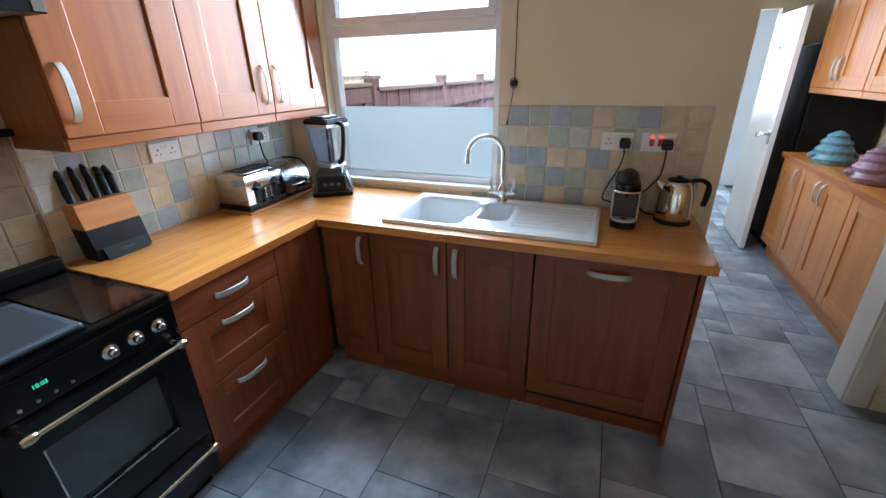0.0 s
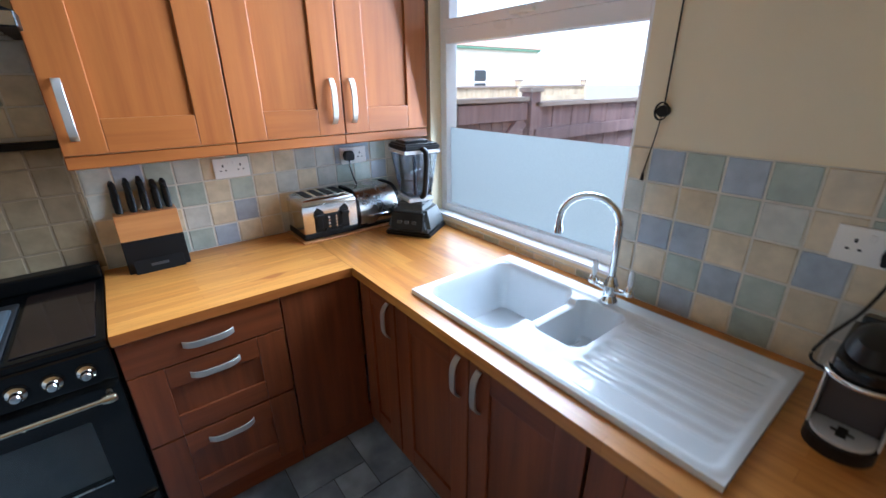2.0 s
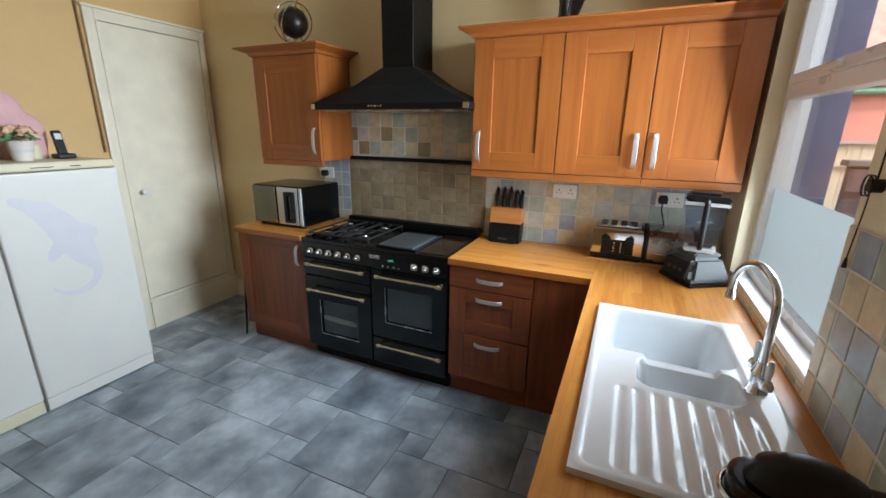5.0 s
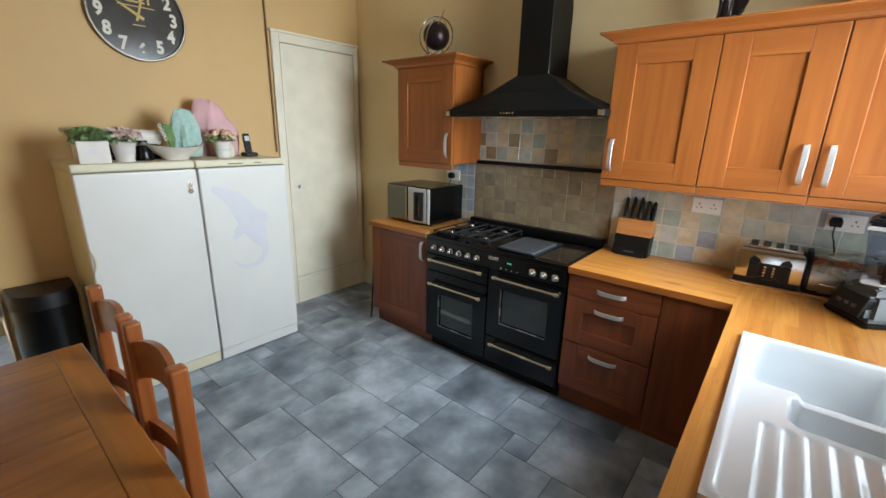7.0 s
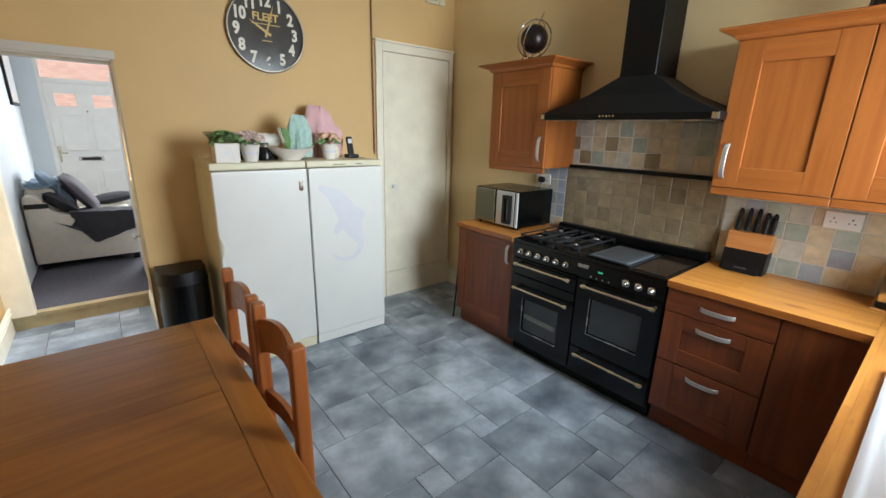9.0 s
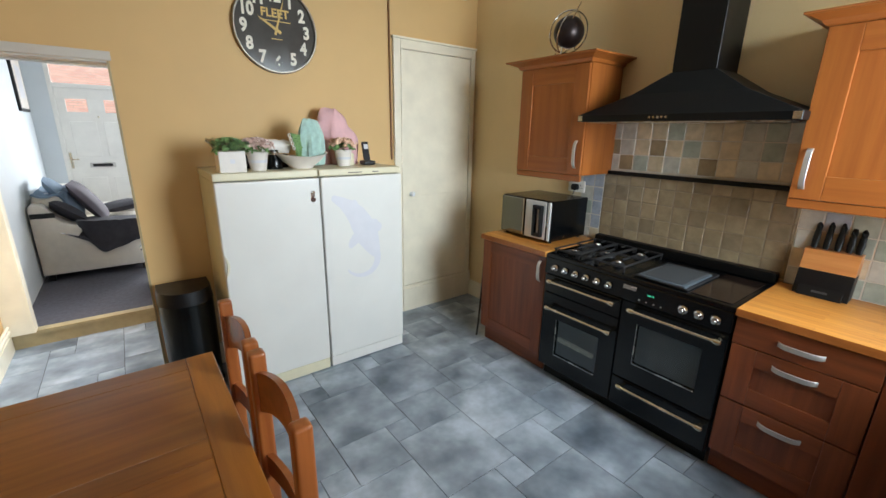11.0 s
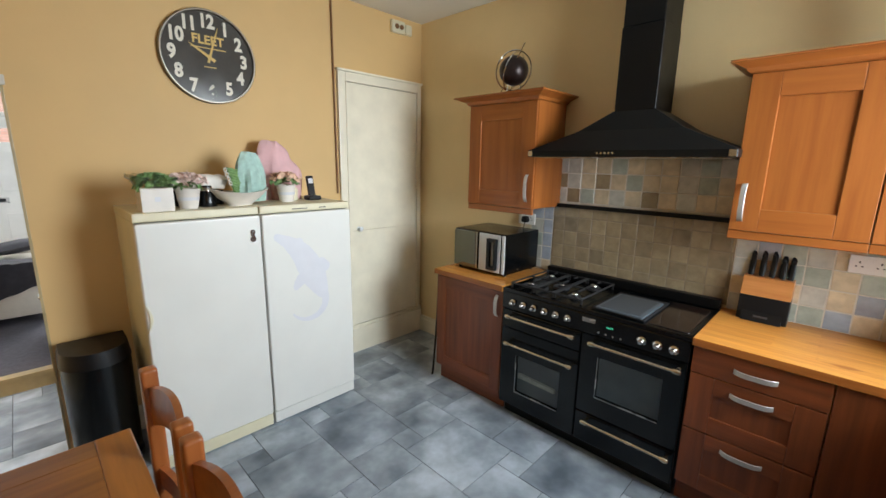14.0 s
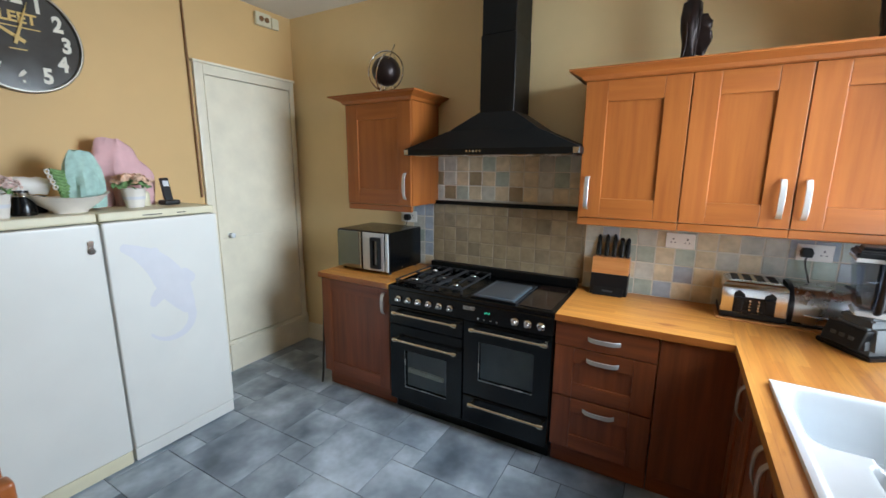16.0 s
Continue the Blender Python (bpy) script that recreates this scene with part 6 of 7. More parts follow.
M["tissue"] = glass("thin_tissue", (0.86, 0.86, 0.82, 1), 0.5)
flower_pot((0.525, -1.345, FT), "square white pot with small green leaves on the fridge", M["leaf"], 21, True)
flower_pot((0.365, -1.385, FT), "white bucket pot with blush flowers on the fridge", M["blush"], 32)
flower_pot((-0.235, -1.48, FT), "white bucket pot with peach flowers on the freezer", M["peach"], 43)


def cloth(at, rz, w, h, d, seed, mat, label, name="folded_cloth"):
    """A crumpled cloth draped over a hidden upright form."""
    b = bmesh.new()
    n = 26
    rows = []
    for j in range(n + 1):
        v = j / n
        row = []
        for i in range(n + 1):
            u = i / n * 2 * math.pi
            rr = math.sqrt(max(0.0, 1 - (0.93 * v) ** 3.2)) * (0.86 + 0.14 * v)
            q = Vector((math.cos(u) * w / 2 * rr, math.sin(u) * d / 2 * rr, h * v))
            k = noise.noise(Vector((math.cos(u) * 2.2, math.sin(u) * 2.2, v * 1.6 + seed))) + 0.5 * noise.noise(Vector((math.cos(u) * 6, math.sin(u) * 6, v * 2 + seed)))
            fold = 0.055 * math.sin(u * 9 + seed + 2.2 * v) * (1.1 - v)
            k += fold * 3
            q.x *= 1 + 0.28 * k
            q.y *= 1 + 0.35 * k
            q.z += 0.010 * noise.noise(Vector((q.x * 30, q.y * 30, seed))) * v
            row.append(b.verts.new(q))
        rows.append(row)
    for a, c in zip(rows, rows[1:]):
        for i in range(n):
            b.faces.new((a[i], a[i + 1], c[i + 1], c[i]))
    b.faces.new(rows[-1][:-1])
    bmesh.ops.remove_doubles(b, verts=b.verts[:], dist=0.0005)
    bmesh.ops.recalc_face_normals(b, faces=b.faces[:])
    ob = part(name, b, mat, None, "", True)
    ob.matrix_basis = pose(*at, 0, 0, rz)
    return tagged(ob, label, "cloth")


bw = thing("fruit_bowl", "wide white bowl on the fridge beside the flowers", "bowl", (0.085, -1.42, FT))
bw.scale = (1.25, 1.15, 1.05)
part("bowl", lathe([(0, 0), (0.055, 0), (0.058, 0.008), (0.10, 0.040), (0.135, 0.072), (0.139, 0.075), (0.132, 0.076), (0.095, 0.048), (0.05, 0.016), (0, 0.014)], (0, 0, 0), 36), M["pot"], bw, "", True)
for v in bw.children[0].data.vertices:
    v.co.z += 1.1 * v.co.z / 0.076 * v.co.x ** 2
    v.co.y *= 0.8
cloth((0.000, -1.455, FT + 0.016), 14, 0.20, 0.295, 0.12, 4.0, M["mint_cloth"], "mint green floral cloth bundled in the bowl")
gn = thing("knitted_pennant", "green knitted pennant edged with white loops leaning in the bowl", "pennant", (0.095, -1.425, FT + 0.075), 8)
for k in range(9):
    w = 0.030 + 0.0075 * k
    bm = tube([(-w * 0.45, 0.002 * (k % 2), 0.016 * k + 0.012), (0.0, -0.004, 0.016 * k), (w * 0.55, 0.002 * (k % 2), 0.016 * k + 0.012)], 0.0095, 8)
    part("knitted_row", bm, M["leaf"], gn, "", True)
for k in range(4):
    bm = tube([(0.040 + 0.008 * k + 0.009 * math.cos(a * 0.7), 0.012, 0.055 + 0.026 * k + 0.011 * math.sin(a * 0.7)) for a in range(10)], 0.0032, 6)
    part("loop", bm, M["pot"], gn, "white loop", True)
pk = cloth((-0.262, -1.66, FT), -6, 0.29, 0.395, 0.15, 9.0, M["pink_cloth"], "pink cloth draped over an upright thing on the freezer")
for v in pk.data.vertices:
    rise = v.co.z / 0.395
    if v.co.x < 0:
        v.co.x *= 1.35 - 0.75 * rise ** 2.2
    v.co.x += 0.020 * rise + 0.010 * math.sin(v.co.x * 60 + v.co.z * 9)
    v.co.y += 0.016 * math.sin(v.co.x * 85 - 1.2 * rise) * (1.1 - rise)
# dark coffee jar and box between the pots
jr = thing("dark_jar", "black jar with a bright steel clip", "jar", (0.255, -1.44, FT))
part("jar", lathe([(0, 0), (0.048, 0), (0.050, 0.015), (0.046, 0.06), (0.028, 0.10), (0.028, 0.118), (0, 0.12)], (0, 0, 0), 24), M["black_enamel"], jr, "", True)
part("clip", lathe([(0.030, 0.085), (0.034, 0.090), (0.032, 0.105), (0.029, 0.108)], (0, 0, 0), 20), M["chrome"], jr, "", True)
cb = thing("storage_box", "black box behind the flower pots on the fridge", "box", (0.30, -1.57, FT))
part("box", box(-0.16, -0.05, 0, 0.16, 0.05, 0.085, 0.006), M["black_plastic"], cb)
lw = thing("lace_ribbon_roll", "pale lace cloth lying over the box", "cloth", (0.26, -1.56, FT + 0.0855))
bm = tube(curve_pts([(-0.13, 0.03, 0.045), (-0.04, 0.04, 0.055), (0.06, 0.03, 0.045), (0.15, 0.03, 0.05)]), 0.04, 12, radii=None)
for v in bm.verts:
    v.co += noise.noise_vector(v.co * 30) * 0.012
    v.co.z = max(0.0, v.co.z)
part("lace", bm, M["pot"], lw, "", True)
ph = thing("cordless_phone", "black cordless phone on its charging dock", "phone", (-0.435, -1.50, FT), 180)
part("dock", box(-0.045, -0.045, 0, 0.045, 0.045, 0.030, 0.010, 3), M["black_plastic"], ph)
bm = box(-0.024, -0.012, 0.0, 0.024, 0.012, 0.150, 0.007, 3)
bm.transform(pose(0, 0.004, 0.018, -14))
part("handset", bm, M["black_plastic"], ph)
bm = box(-0.017, -0.0135, 0.095, 0.017, -0.0125, 0.130)
bm.transform(pose(0, 0.004, 0.018, -14))
part("screen", bm, M["stain"], ph)
cn = thing("candle_jar", "small pale jar beside the peach flowers", "jar", (-0.315, -1.55, FT))
part("jar", lathe([(0, 0), (0.032, 0), (0.034, 0.07), (0.026, 0.085), (0, 0.086)], (0, 0, 0), 20), M["yellowed"], cn, "", True)


# ---- pedal bin ----
def pedal_bin():
    p = thing("pedal_bin", "black half-round pedal bin by the doorway", "bin", (0.84, -1.575, 0), 180)
    def half(w, d, z0, z1, grow=1.0):
        o = [(-w / 2, d / 2), (-w / 2, 0)] + [(-w / 2 * math.cos(radians(a)), -d * 0.5 * math.sin(radians(a))) for a in range(12, 180, 12)] + [(w / 2, 0), (w / 2, d / 2)]
        b = bmesh.new()
        lo = [b.verts.new((x, y, z0)) for x, y in o]
        hi = [b.verts.new((x * grow, y * grow, z1)) for x, y in o]
        b.faces.new(lo[::-1])
        b.faces.new(hi)
        for i in range(len(o)):
            j = (i + 1) % len(o)
            b.faces.new((lo[i], lo[j], hi[j], hi[i]))
        bmesh.ops.recalc_face_normals(b, faces=b.faces[:])
        return b
    part("base_ring", half(0.305, 0.30, 0.0, 0.03), M["rubber"], p, "", True)
    part("body", half(0.295, 0.29, 0.031, 0.62, 1.03), M["black_enamel"], p, "glossy black body", True)
    part("lid", half(0.31, 0.305, 0.621, 0.705, 0.93), M["black_plastic"], p, "", True)
    part("pedal", box(-0.04, -0.19, 0.008, 0.04, -0.13, 0.020, 0.004), M["black_plastic"], p)


pedal_bin()
# dark basket at the far edge of the table
bk = thing("storage_tin", "dark red and black tin at the edge of the table", "tin", (1.70, -0.02, 0.762))
part("tin", box(-0.09, -0.10, 0.0, 0.09, 0.10, 0.11, 0.008), M["bronze"], bk)
part("lid", box(-0.093, -0.103, 0.111, 0.093, 0.103, 0.135, 0.008), M["black_enamel"], bk)

# ---- living room seen through the lobby ----
def sofa():
    s = thing("leather_sofa", "white leather sofa against the wall with dark throws on it", "sofa", (1.86, -4.27, 0.115), 0)
    for x in (-0.86, -0.06):
        for y in (-1.62, -0.07):
            part("foot", box(x - 0.03, y - 0.03, 0, x + 0.03, y + 0.03, 0.07, 0.004), M["black_plastic"], s)
    side = [(-0.92, 0.07), (-0.92, 0.50), (-0.90, 0.535), (-0.84, 0.55), (-0.34, 0.575), (-0.25, 0.60), (-0.19, 0.66), (-0.15, 0.75), (-0.10, 0.795), (-0.03, 0.80), (-0.005, 0.77), (-0.005, 0.07)]
    for y in (-1.70, -0.20):
        bm = prism(side, y, y + 0.20, 0.018)
        part("arm", bm, M["leather"], s, "", True)
    part("base", box(-0.90, -1.499, 0.07, -0.02, -0.201, 0.28, 0.02, 3), M["leather"], s)
    part("back", box(-0.27, -1.499, 0.281, -0.015, -0.201, 0.86, 0.06, 4), M["leather"], s)
    for y in (-1.495, -0.85):
        part("seat_cushion", box(-0.90, y, 0.281, -0.28, y + 0.645, 0.44, 0.04, 3), M["leather"], s)
    part("strap", box(-0.20, -0.0005, 0.665, -0.012, 0.008, 0.715, 0.006), M["black_plastic"], s, "dark strap across the side")


sofa()


def draped(name, label, mat, pts_fn, nx, ny, seed, cat="throw", thick=0.02):
    b = bmesh.new()
    grid = [[b.verts.new(Vector(pts_fn(i / nx, j / ny)) + noise.noise_vector(Vector((i * 0.5, j * 0.5, seed))) * 0.012) for j in range(ny + 1)] for i in range(nx + 1)]
    for i in range(nx):
        for j in range(ny):
            b.faces.new((grid[i][j], grid[i + 1][j], grid[i + 1][j + 1], grid[i][j + 1]))
    bmesh.ops.recalc_face_normals(b, faces=b.faces[:])
    bmesh.ops.solidify(b, geom=b.faces[:], thickness=thick)
    ob = part(name, b, mat, None, "", True)
    return tagged(ob, label, cat)


def over_arm(u, v):
    top = 0.115 + 0.560 + 0.030 * u
    hang = 0.17 + 0.16 * min(1.0, u / 0.7)
    if u > 0.7:
        hang *= 1 - 0.62 * ((u - 0.7) / 0.3) ** 2
    x = 0.925 + 0.585 * u
    if v < 0.5:
        drop = 1 - 2 * v
        return (x - 0.05 * drop * u * u, -4.27 + 0.024, top - hang * drop)
    return (x, -4.246 - (v - 0.5) * 0.56, top + 0.022)


draped("sofa_throw", "charcoal throw hanging over the arm of the sofa", M["throw"], over_arm, 18, 20, 2.0)


def over_back(u, v):
    y = -5.3 + 0.84 * u
    if v < 0.4:
        return (1.555 - 0.02 * v, y, 0.62 + v * 0.97)
    return (1.555 + (v - 0.4) * 0.45, y, 1.008 + 0.03 * math.sin(v * 6))


draped("sofa_back_throw", "grey-blue throw over the back of the sofa", M["cushion_blue"], over_back, 16, 18, 5.0)


def cushion(at, rot, mat, label, w=0.42):
    b = bmesh.new()
    bmesh.ops.create_grid(b, x_segments=12, y_segments=12, size=w / 2)
    top = b.verts[:]
    for v in top:
        ex, ey = 1 - (abs(v.co.x) / (w / 2)) ** 2.5, 1 - (abs(v.co.y) / (w / 2)) ** 2.5
        v.co.z = 0.07 * math.sqrt(max(0, ex * ey))
    g = bmesh.ops.duplicate(b, geom=b.faces[:])
    for v in [e for e in g["geom"] if isinstance(e, bmesh.types.BMVert)]:
        v.co.z *= -1
    bmesh.ops.remove_doubles(b, verts=b.verts[:], dist=0.001)
    bmesh.ops.recalc_face_normals(b, faces=b.faces[:])
    ob = part("cushion", b, mat, None, "", True)
    ob.matrix_basis = pose(*at, *rot)
    return tagged(ob, label, "cushion", "sofa cushions")


cushion((1.60, -4.72, 0.93), (0, -56, 4), M["cushion_blue"], "grey-blue cushion leaning on the sofa back", 0.50)
cushion((1.40, -4.70, 0.875), (0, -57, -3), M["cushion_dark"], "plum grey cushion leaning on the grey-blue one", 0.50)
cushion((1.58, -4.50, 0.80), (10, -40, 5), M["throw"], "small charcoal cushion tucked against the arm", 0.34)
cushion((1.12, -5.45, 0.69), (6, 6, 20), M["throw"], "charcoal cushion lying on the far seat", 0.50)


def front_door():
    d = thing("door_2", "white panelled front door with two small panes and a letterbox", "door", (1.66, -6.25, 0.138), 180, kind="structure")
    W, H = 0.91, 2.05
    part("door_frame", box(0, -0.02, 0, 0.045, 0.08, 2.345, 0.003), M["white_trim"], d)
    part("door_frame", box(W - 0.045, -0.02, 0, W, 0.08, 2.345, 0.003), M["white_trim"], d)
    part("transom_bar", box(0.045, -0.02, 2.02, W - 0.045, 0.08, 2.075, 0.003), M["white_trim"], d)
    part("head", box(0.045, -0.02, 2.30, W - 0.045, 0.08, 2.345, 0.003), M["white_trim"], d)
    part("transom_pane", box(0.045, 0.03, 2.075, W - 0.045, 0.034, 2.30), M["glass"], d).visible_shadow = False
    # leaf with two openings
    a, b_ = (0.14, 0.36), (0.54, 0.76)
    z0, z1 = 1.72, 1.885
    for n, q in (("leaf", (0.047, 0, 0, W - 0.047, 0.045, z0)), ("leaf_top", (0.047, 0, z1, W - 0.047, 0.045, 2.018)), ("leaf_side", (0.047, 0, z0, a[0], 0.045, z1)), ("leaf_middle", (a[1], 0, z0, b_[0], 0.045, z1)), ("leaf_side", (b_[1], 0, z0, W - 0.047, 0.045, z1))):
        part(n, box(q[0], q[1], q[2], q[3], q[4], q[5]), M["white_trim"], d)
    for x0, x1 in (a, b_):
        part("pane", box(x0, 0.02, z0, x1, 0.024, z1), M["glass"], d).visible_shadow = False
    for x0, x1 in ((0.14, 0.42), (0.49, 0.77)):
        for zz0, zz1 in ((0.18, 0.85), (1.13, 1.60)):
            part("moulded_panel", box(x0, -0.010, zz0, x1, 0.0, zz1, 0.008), M["white_trim"], d)
    part("letterbox", box(0.26, -0.016, 0.985, 0.54, -0.001, 1.05, 0.004), M["steel"], d, "steel letterbox")
    part("letter_flap", box(0.29, -0.018, 0.997, 0.51, -0.016, 1.035), M["black_plastic"], d)
    part("handle_plate", box(0.062, -0.010, 0.98, 0.090, 0.0, 1.19, 0.003), M["brass"], d, "brass handle plate")
    part("handle", tube([(0.076, -0.01, 1.10), (0.076, -0.04, 1.10), (0.16, -0.042, 1.10)], 0.008, 10), M["brass"], d, "", True)
    part("spyhole", rod((0.455, -0.001, 1.66), (0.455, -0.008, 1.66), 0.010, seg=12), M["brass"], d)


front_door()
pf = thing("picture_frame", "dark-framed picture with a pale mount on the living room wall", "picture", (1.875, -5.72, 2.13), -90)
part("frame", box(-0.30, -0.028, -0.30, 0.30, 0.0, 0.34, 0.004), M["black_plastic"], pf)
part("mount", box(-0.265, -0.030, -0.265, 0.265, -0.0285, 0.305), M["pot"], pf)
part("print", box(-0.16, -0.0315, -0.15, 0.16, -0.0305, 0.20), M["stain"], pf)
# inner door standing open against the lobby side of the living room
idr = thing("door_3", "white inner door standing open with a round knob", "door", (0.985, -3.08, 0.125), 0, kind="structure")
part("door_leaf", box(-0.05, -0.80, 0, -0.01, 0.0, 1.98, 0.003), M["white_trim"], idr)
bm = lathe([(0, 0.055), (0.02, 0.05), (0.027, 0.038), (0.02, 0.024), (0.01, 0.018), (0.01, 0.004), (0.02, 0), (0, 0)], (0, 0, 0), 20, axis="X")
bm.transform(Matrix.Translation((-0.01, -0.32, 0.44)))
part("door_knob", bm, M["polished"], idr, "", True)

# ---- utility room ----
UF = 1.60
for i, (y, w) in enumerate(((4.28, 0.40), (3.88, 0.80), (3.08, 0.52))):
    drs = [(0.002, w - 0.002, "r")] if w < 0.6 else [(0.002, w / 2, "r"), (w / 2, w - 0.002, "l")]
    base_unit((UF, y, 0), -90, w, "pale beech base unit in the utility room", drs, 0.58, "beech", "beech_x", "utility base units")
worktop((1.575, 4.29, 0), -90, "oak worktop in the utility room", [(0, 0, HZ[0], 1.735, 0.62, HZ[1])])


def utility_wall_unit(y, w, sides):
    u = thing("wall_cabinet", "pale beech wall unit in the utility room", "cabinet", (1.62, y, 0), -90, "utility wall units")
    part("carcass", box(0.0005, 0.022, 1.42, w - 0.0005, 0.578, 2.14), M["beech"], u)
    n = len(sides)
    for i, sd_ in enumerate(sides):
        a, b = i * w / n, (i + 1) * w / n
        d = shaker(u, a + 0.001, b - 0.001, 1.42, 2.14, M["beech"], M["beech_x"], 0.072, 0.085)
        bow_handle(d, b - 0.035 if sd_ == "r" else a + 0.035, 1.55, 0.16)
    part("pelmet", box(0.0005, 0.006, 1.378, w - 0.0005, 0.024, 1.419, 0.003, 1), M["beech_x"], u)


utility_wall_unit(4.28, 0.82, "rl")
utility_wall_unit(3.455, 0.85, "rl")
# tall dark appliance behind the open door
ta = thing("tall_appliance", "tall black appliance standing behind the open door", "appliance", (1.66, 4.98, 0), -90)
part("casing", box(0.0, 0.0, 0.02, 0.66, 0.50, 1.75, 0.01), M["black_enamel"], ta)
part("door", box(0.01, -0.03, 0.10, 0.65, -0.001, 1.73, 0.008), M["black_matt"], ta)
for x in (0.05, 0.61):
    for y in (0.05, 0.45):
        part("foot", rod((x, y, 0), (x, y, 0.025), 0.02, seg=10), M["rubber"], ta)
# open door
od = thing("door_4", "white panelled door standing open with coat hooks", "door", (1.485, 4.96, 0.012), 0, kind="structure")
part("door_leaf", box(-0.02, -0.66, 0, 0.02, 0.0, 1.98, 0.003), M["white_trim"], od)
for z in (1.0, 1.72):
    part("hook", tube(curve_pts([(-0.022, -0.40, z), (-0.05, -0.40, z - 0.02), (-0.055, -0.40, z + 0.02)]), 0.005, 8), M["steel"], od, "", True)
part("latch", box(-0.028, -0.655, 0.95, -0.0205, -0.60, 1.06, 0.002, 1), M["steel"], od)
part("door_handle", tube([(-0.021, -0.62, 1.03), (-0.06, -0.62, 1.03), (-0.06, -0.52, 1.03)], 0.008, 10), M["steel"], od, "", True)


def swirl_pot(at, mat, s, label):
    p = thing("storage_pot", label, "pot", at, 0, "glazed pots")
    prof = [(0, 0)]
    for k, (r, z) in enumerate(((0.085, 0.0), (0.105, 0.035), (0.088, 0.062), (0.095, 0.085), (0.072, 0.112), (0.078, 0.130), (0.050, 0.155), (0.054, 0.168), (0.022, 0.190), (0.0, 0.195))):
        prof.append((r * s, z * s))
    bm = lathe(prof, (0, 0, 0), 28)
    for v in bm.verts:
        v.co += noise.noise_vector(v.co * 22) * 0.006 * (1 if v.co.z > 0.01 else 0)
    part("body", bm, mat, p, "", True)
    for x in (-0.1 * s, 0.1 * s):
        bm = lathe([(0, 0), (0.022 * s, 0.0), (0.026 * s, 0.02 * s), (0.0, 0.045 * s)], (x, 0, 0.035 * s), 14)
        part("knob", bm, mat, p, "", True)


swirl_pot((1.72, 3.80, TOP), M["teal_glaze"], 1.2, "teal glazed pot built up in swirls")
swirl_pot((1.70, 3.20, TOP), M["mauve_glaze"], 1.1, "mauve glazed pot built up in swirls")
bo = thing("bottle", "dark glass bottle behind the glazed pots", "bottle", (1.85, 3.42, TOP))
part("bottle", lathe([(0, 0), (0.035, 0), (0.036, 0.14), (0.014, 0.20), (0.014, 0.25), (0, 0.25)], (0, 0, 0), 20), M["dark_glass"], bo, "", True)

# ---- yard outside the kitchen window ----
def fence_run(x0, y0, x1, y1, h, label, wood_name="fence"):
    f = thing("garden_fence", label, "fence", (x0, y0, -0.12), math.degrees(math.atan2(y1 - y0, x1 - x0)))
    L = math.hypot(x1 - x0, y1 - y0)
    n = max(1, round(L / 1.8))
    for i in range(n + 1):
        x = L * i / n
        part("post", box(x - 0.05, -0.05, 0, x + 0.05, 0.05, h + 0.10, 0.004), M[wood_name], f)
        part("post_cap", box(x - 0.065, -0.065, h + 0.10, x + 0.065, 0.065, h + 0.13, 0.004), M["fence_x"], f)
    k = int(L / 0.125)
    me = None
    for i in range(k):
        x = L * i / k
        if me is None:
            b = part("board", box(0.002, -0.012, 0.04, L / k - 0.003, 0.008, h, 0.0), M[wood_name], f)
            me = b.data
        else:
            b = new("board", me)
            b.parent = f
        b.location = (x, 0.006 if i % 2 else 0.0, 0)
    for z in (0.35, h - 0.25):
        part("rail", box(0, -0.062, z, L, -0.020, z + 0.09), M[wood_name], f)
    part("capping", box(0, -0.05, h, L, 0.05, h + 0.03), M["fence_x"], f)


fence_run(-1.83, 3.43, -1.83, 10.2, 1.56, "brown close-boarded garden fence with capped posts")
fence_run(-1.83, 10.2, 4.4, 10.4, 1.62, "brown garden fence across the end of the yard")


def yard_gate():
    """Hangs between the pier and the first fence post; its braced side looks into the yard."""
    g = thing("yard_gate", "brown boarded yard gate with a diagonal brace", "gate", (-1.83, 2.70, -0.12), 90)
    L, h = 0.66, 1.60
    for i in range(6):
        part("board", box(L * i / 6 + 0.002, 0.0, 0.06, L * (i + 1) / 6 - 0.002, 0.018, h, 0.002, 1), M["fence"], g)
    for z in (0.22, 0.80, h - 0.13):
        part("rail", box(0.0, -0.034, z, L, -0.0005, z + 0.12, 0.003, 1), M["fence"], g)
    for z0, z1 in ((0.34, 0.80), (0.92, h - 0.13)):
        bm = box(0, -0.030, -0.05, math.hypot(L - 0.06, z1 - z0), -0.0006, 0.05, 0.003, 1)
        bm.transform(pose(0.03, 0, z0, 0, -math.degrees(math.atan2(z1 - z0, L - 0.06)), 0))
        part("brace", bm, M["fence"], g)
    part("top_rail", box(-0.02, -0.05, h, L, 0.04, h + 0.03, 0.003, 1), M["fence_x"], g)


yard_gate()
fence_run(-5.2, 1.0, -5.2, 9.0, 1.66, "pale boarded fence of the next yard", "pale_fence")
ws = thing("side_wing", "blue-grey rendered pier with a white edge outside the window", "wall", (-2.04, 2.38, -0.12))
part("pier", box(0, 0.06, 0, 0.22, 0.26, 3.6), M["blue_grey"], ws)
# plain white strip between the window and the pier
part("white_edge", box(0.02, 0.0, 0, 0.235, 0.0595, 3.6), M["white_trim"], ws, "white strip beside the pier")


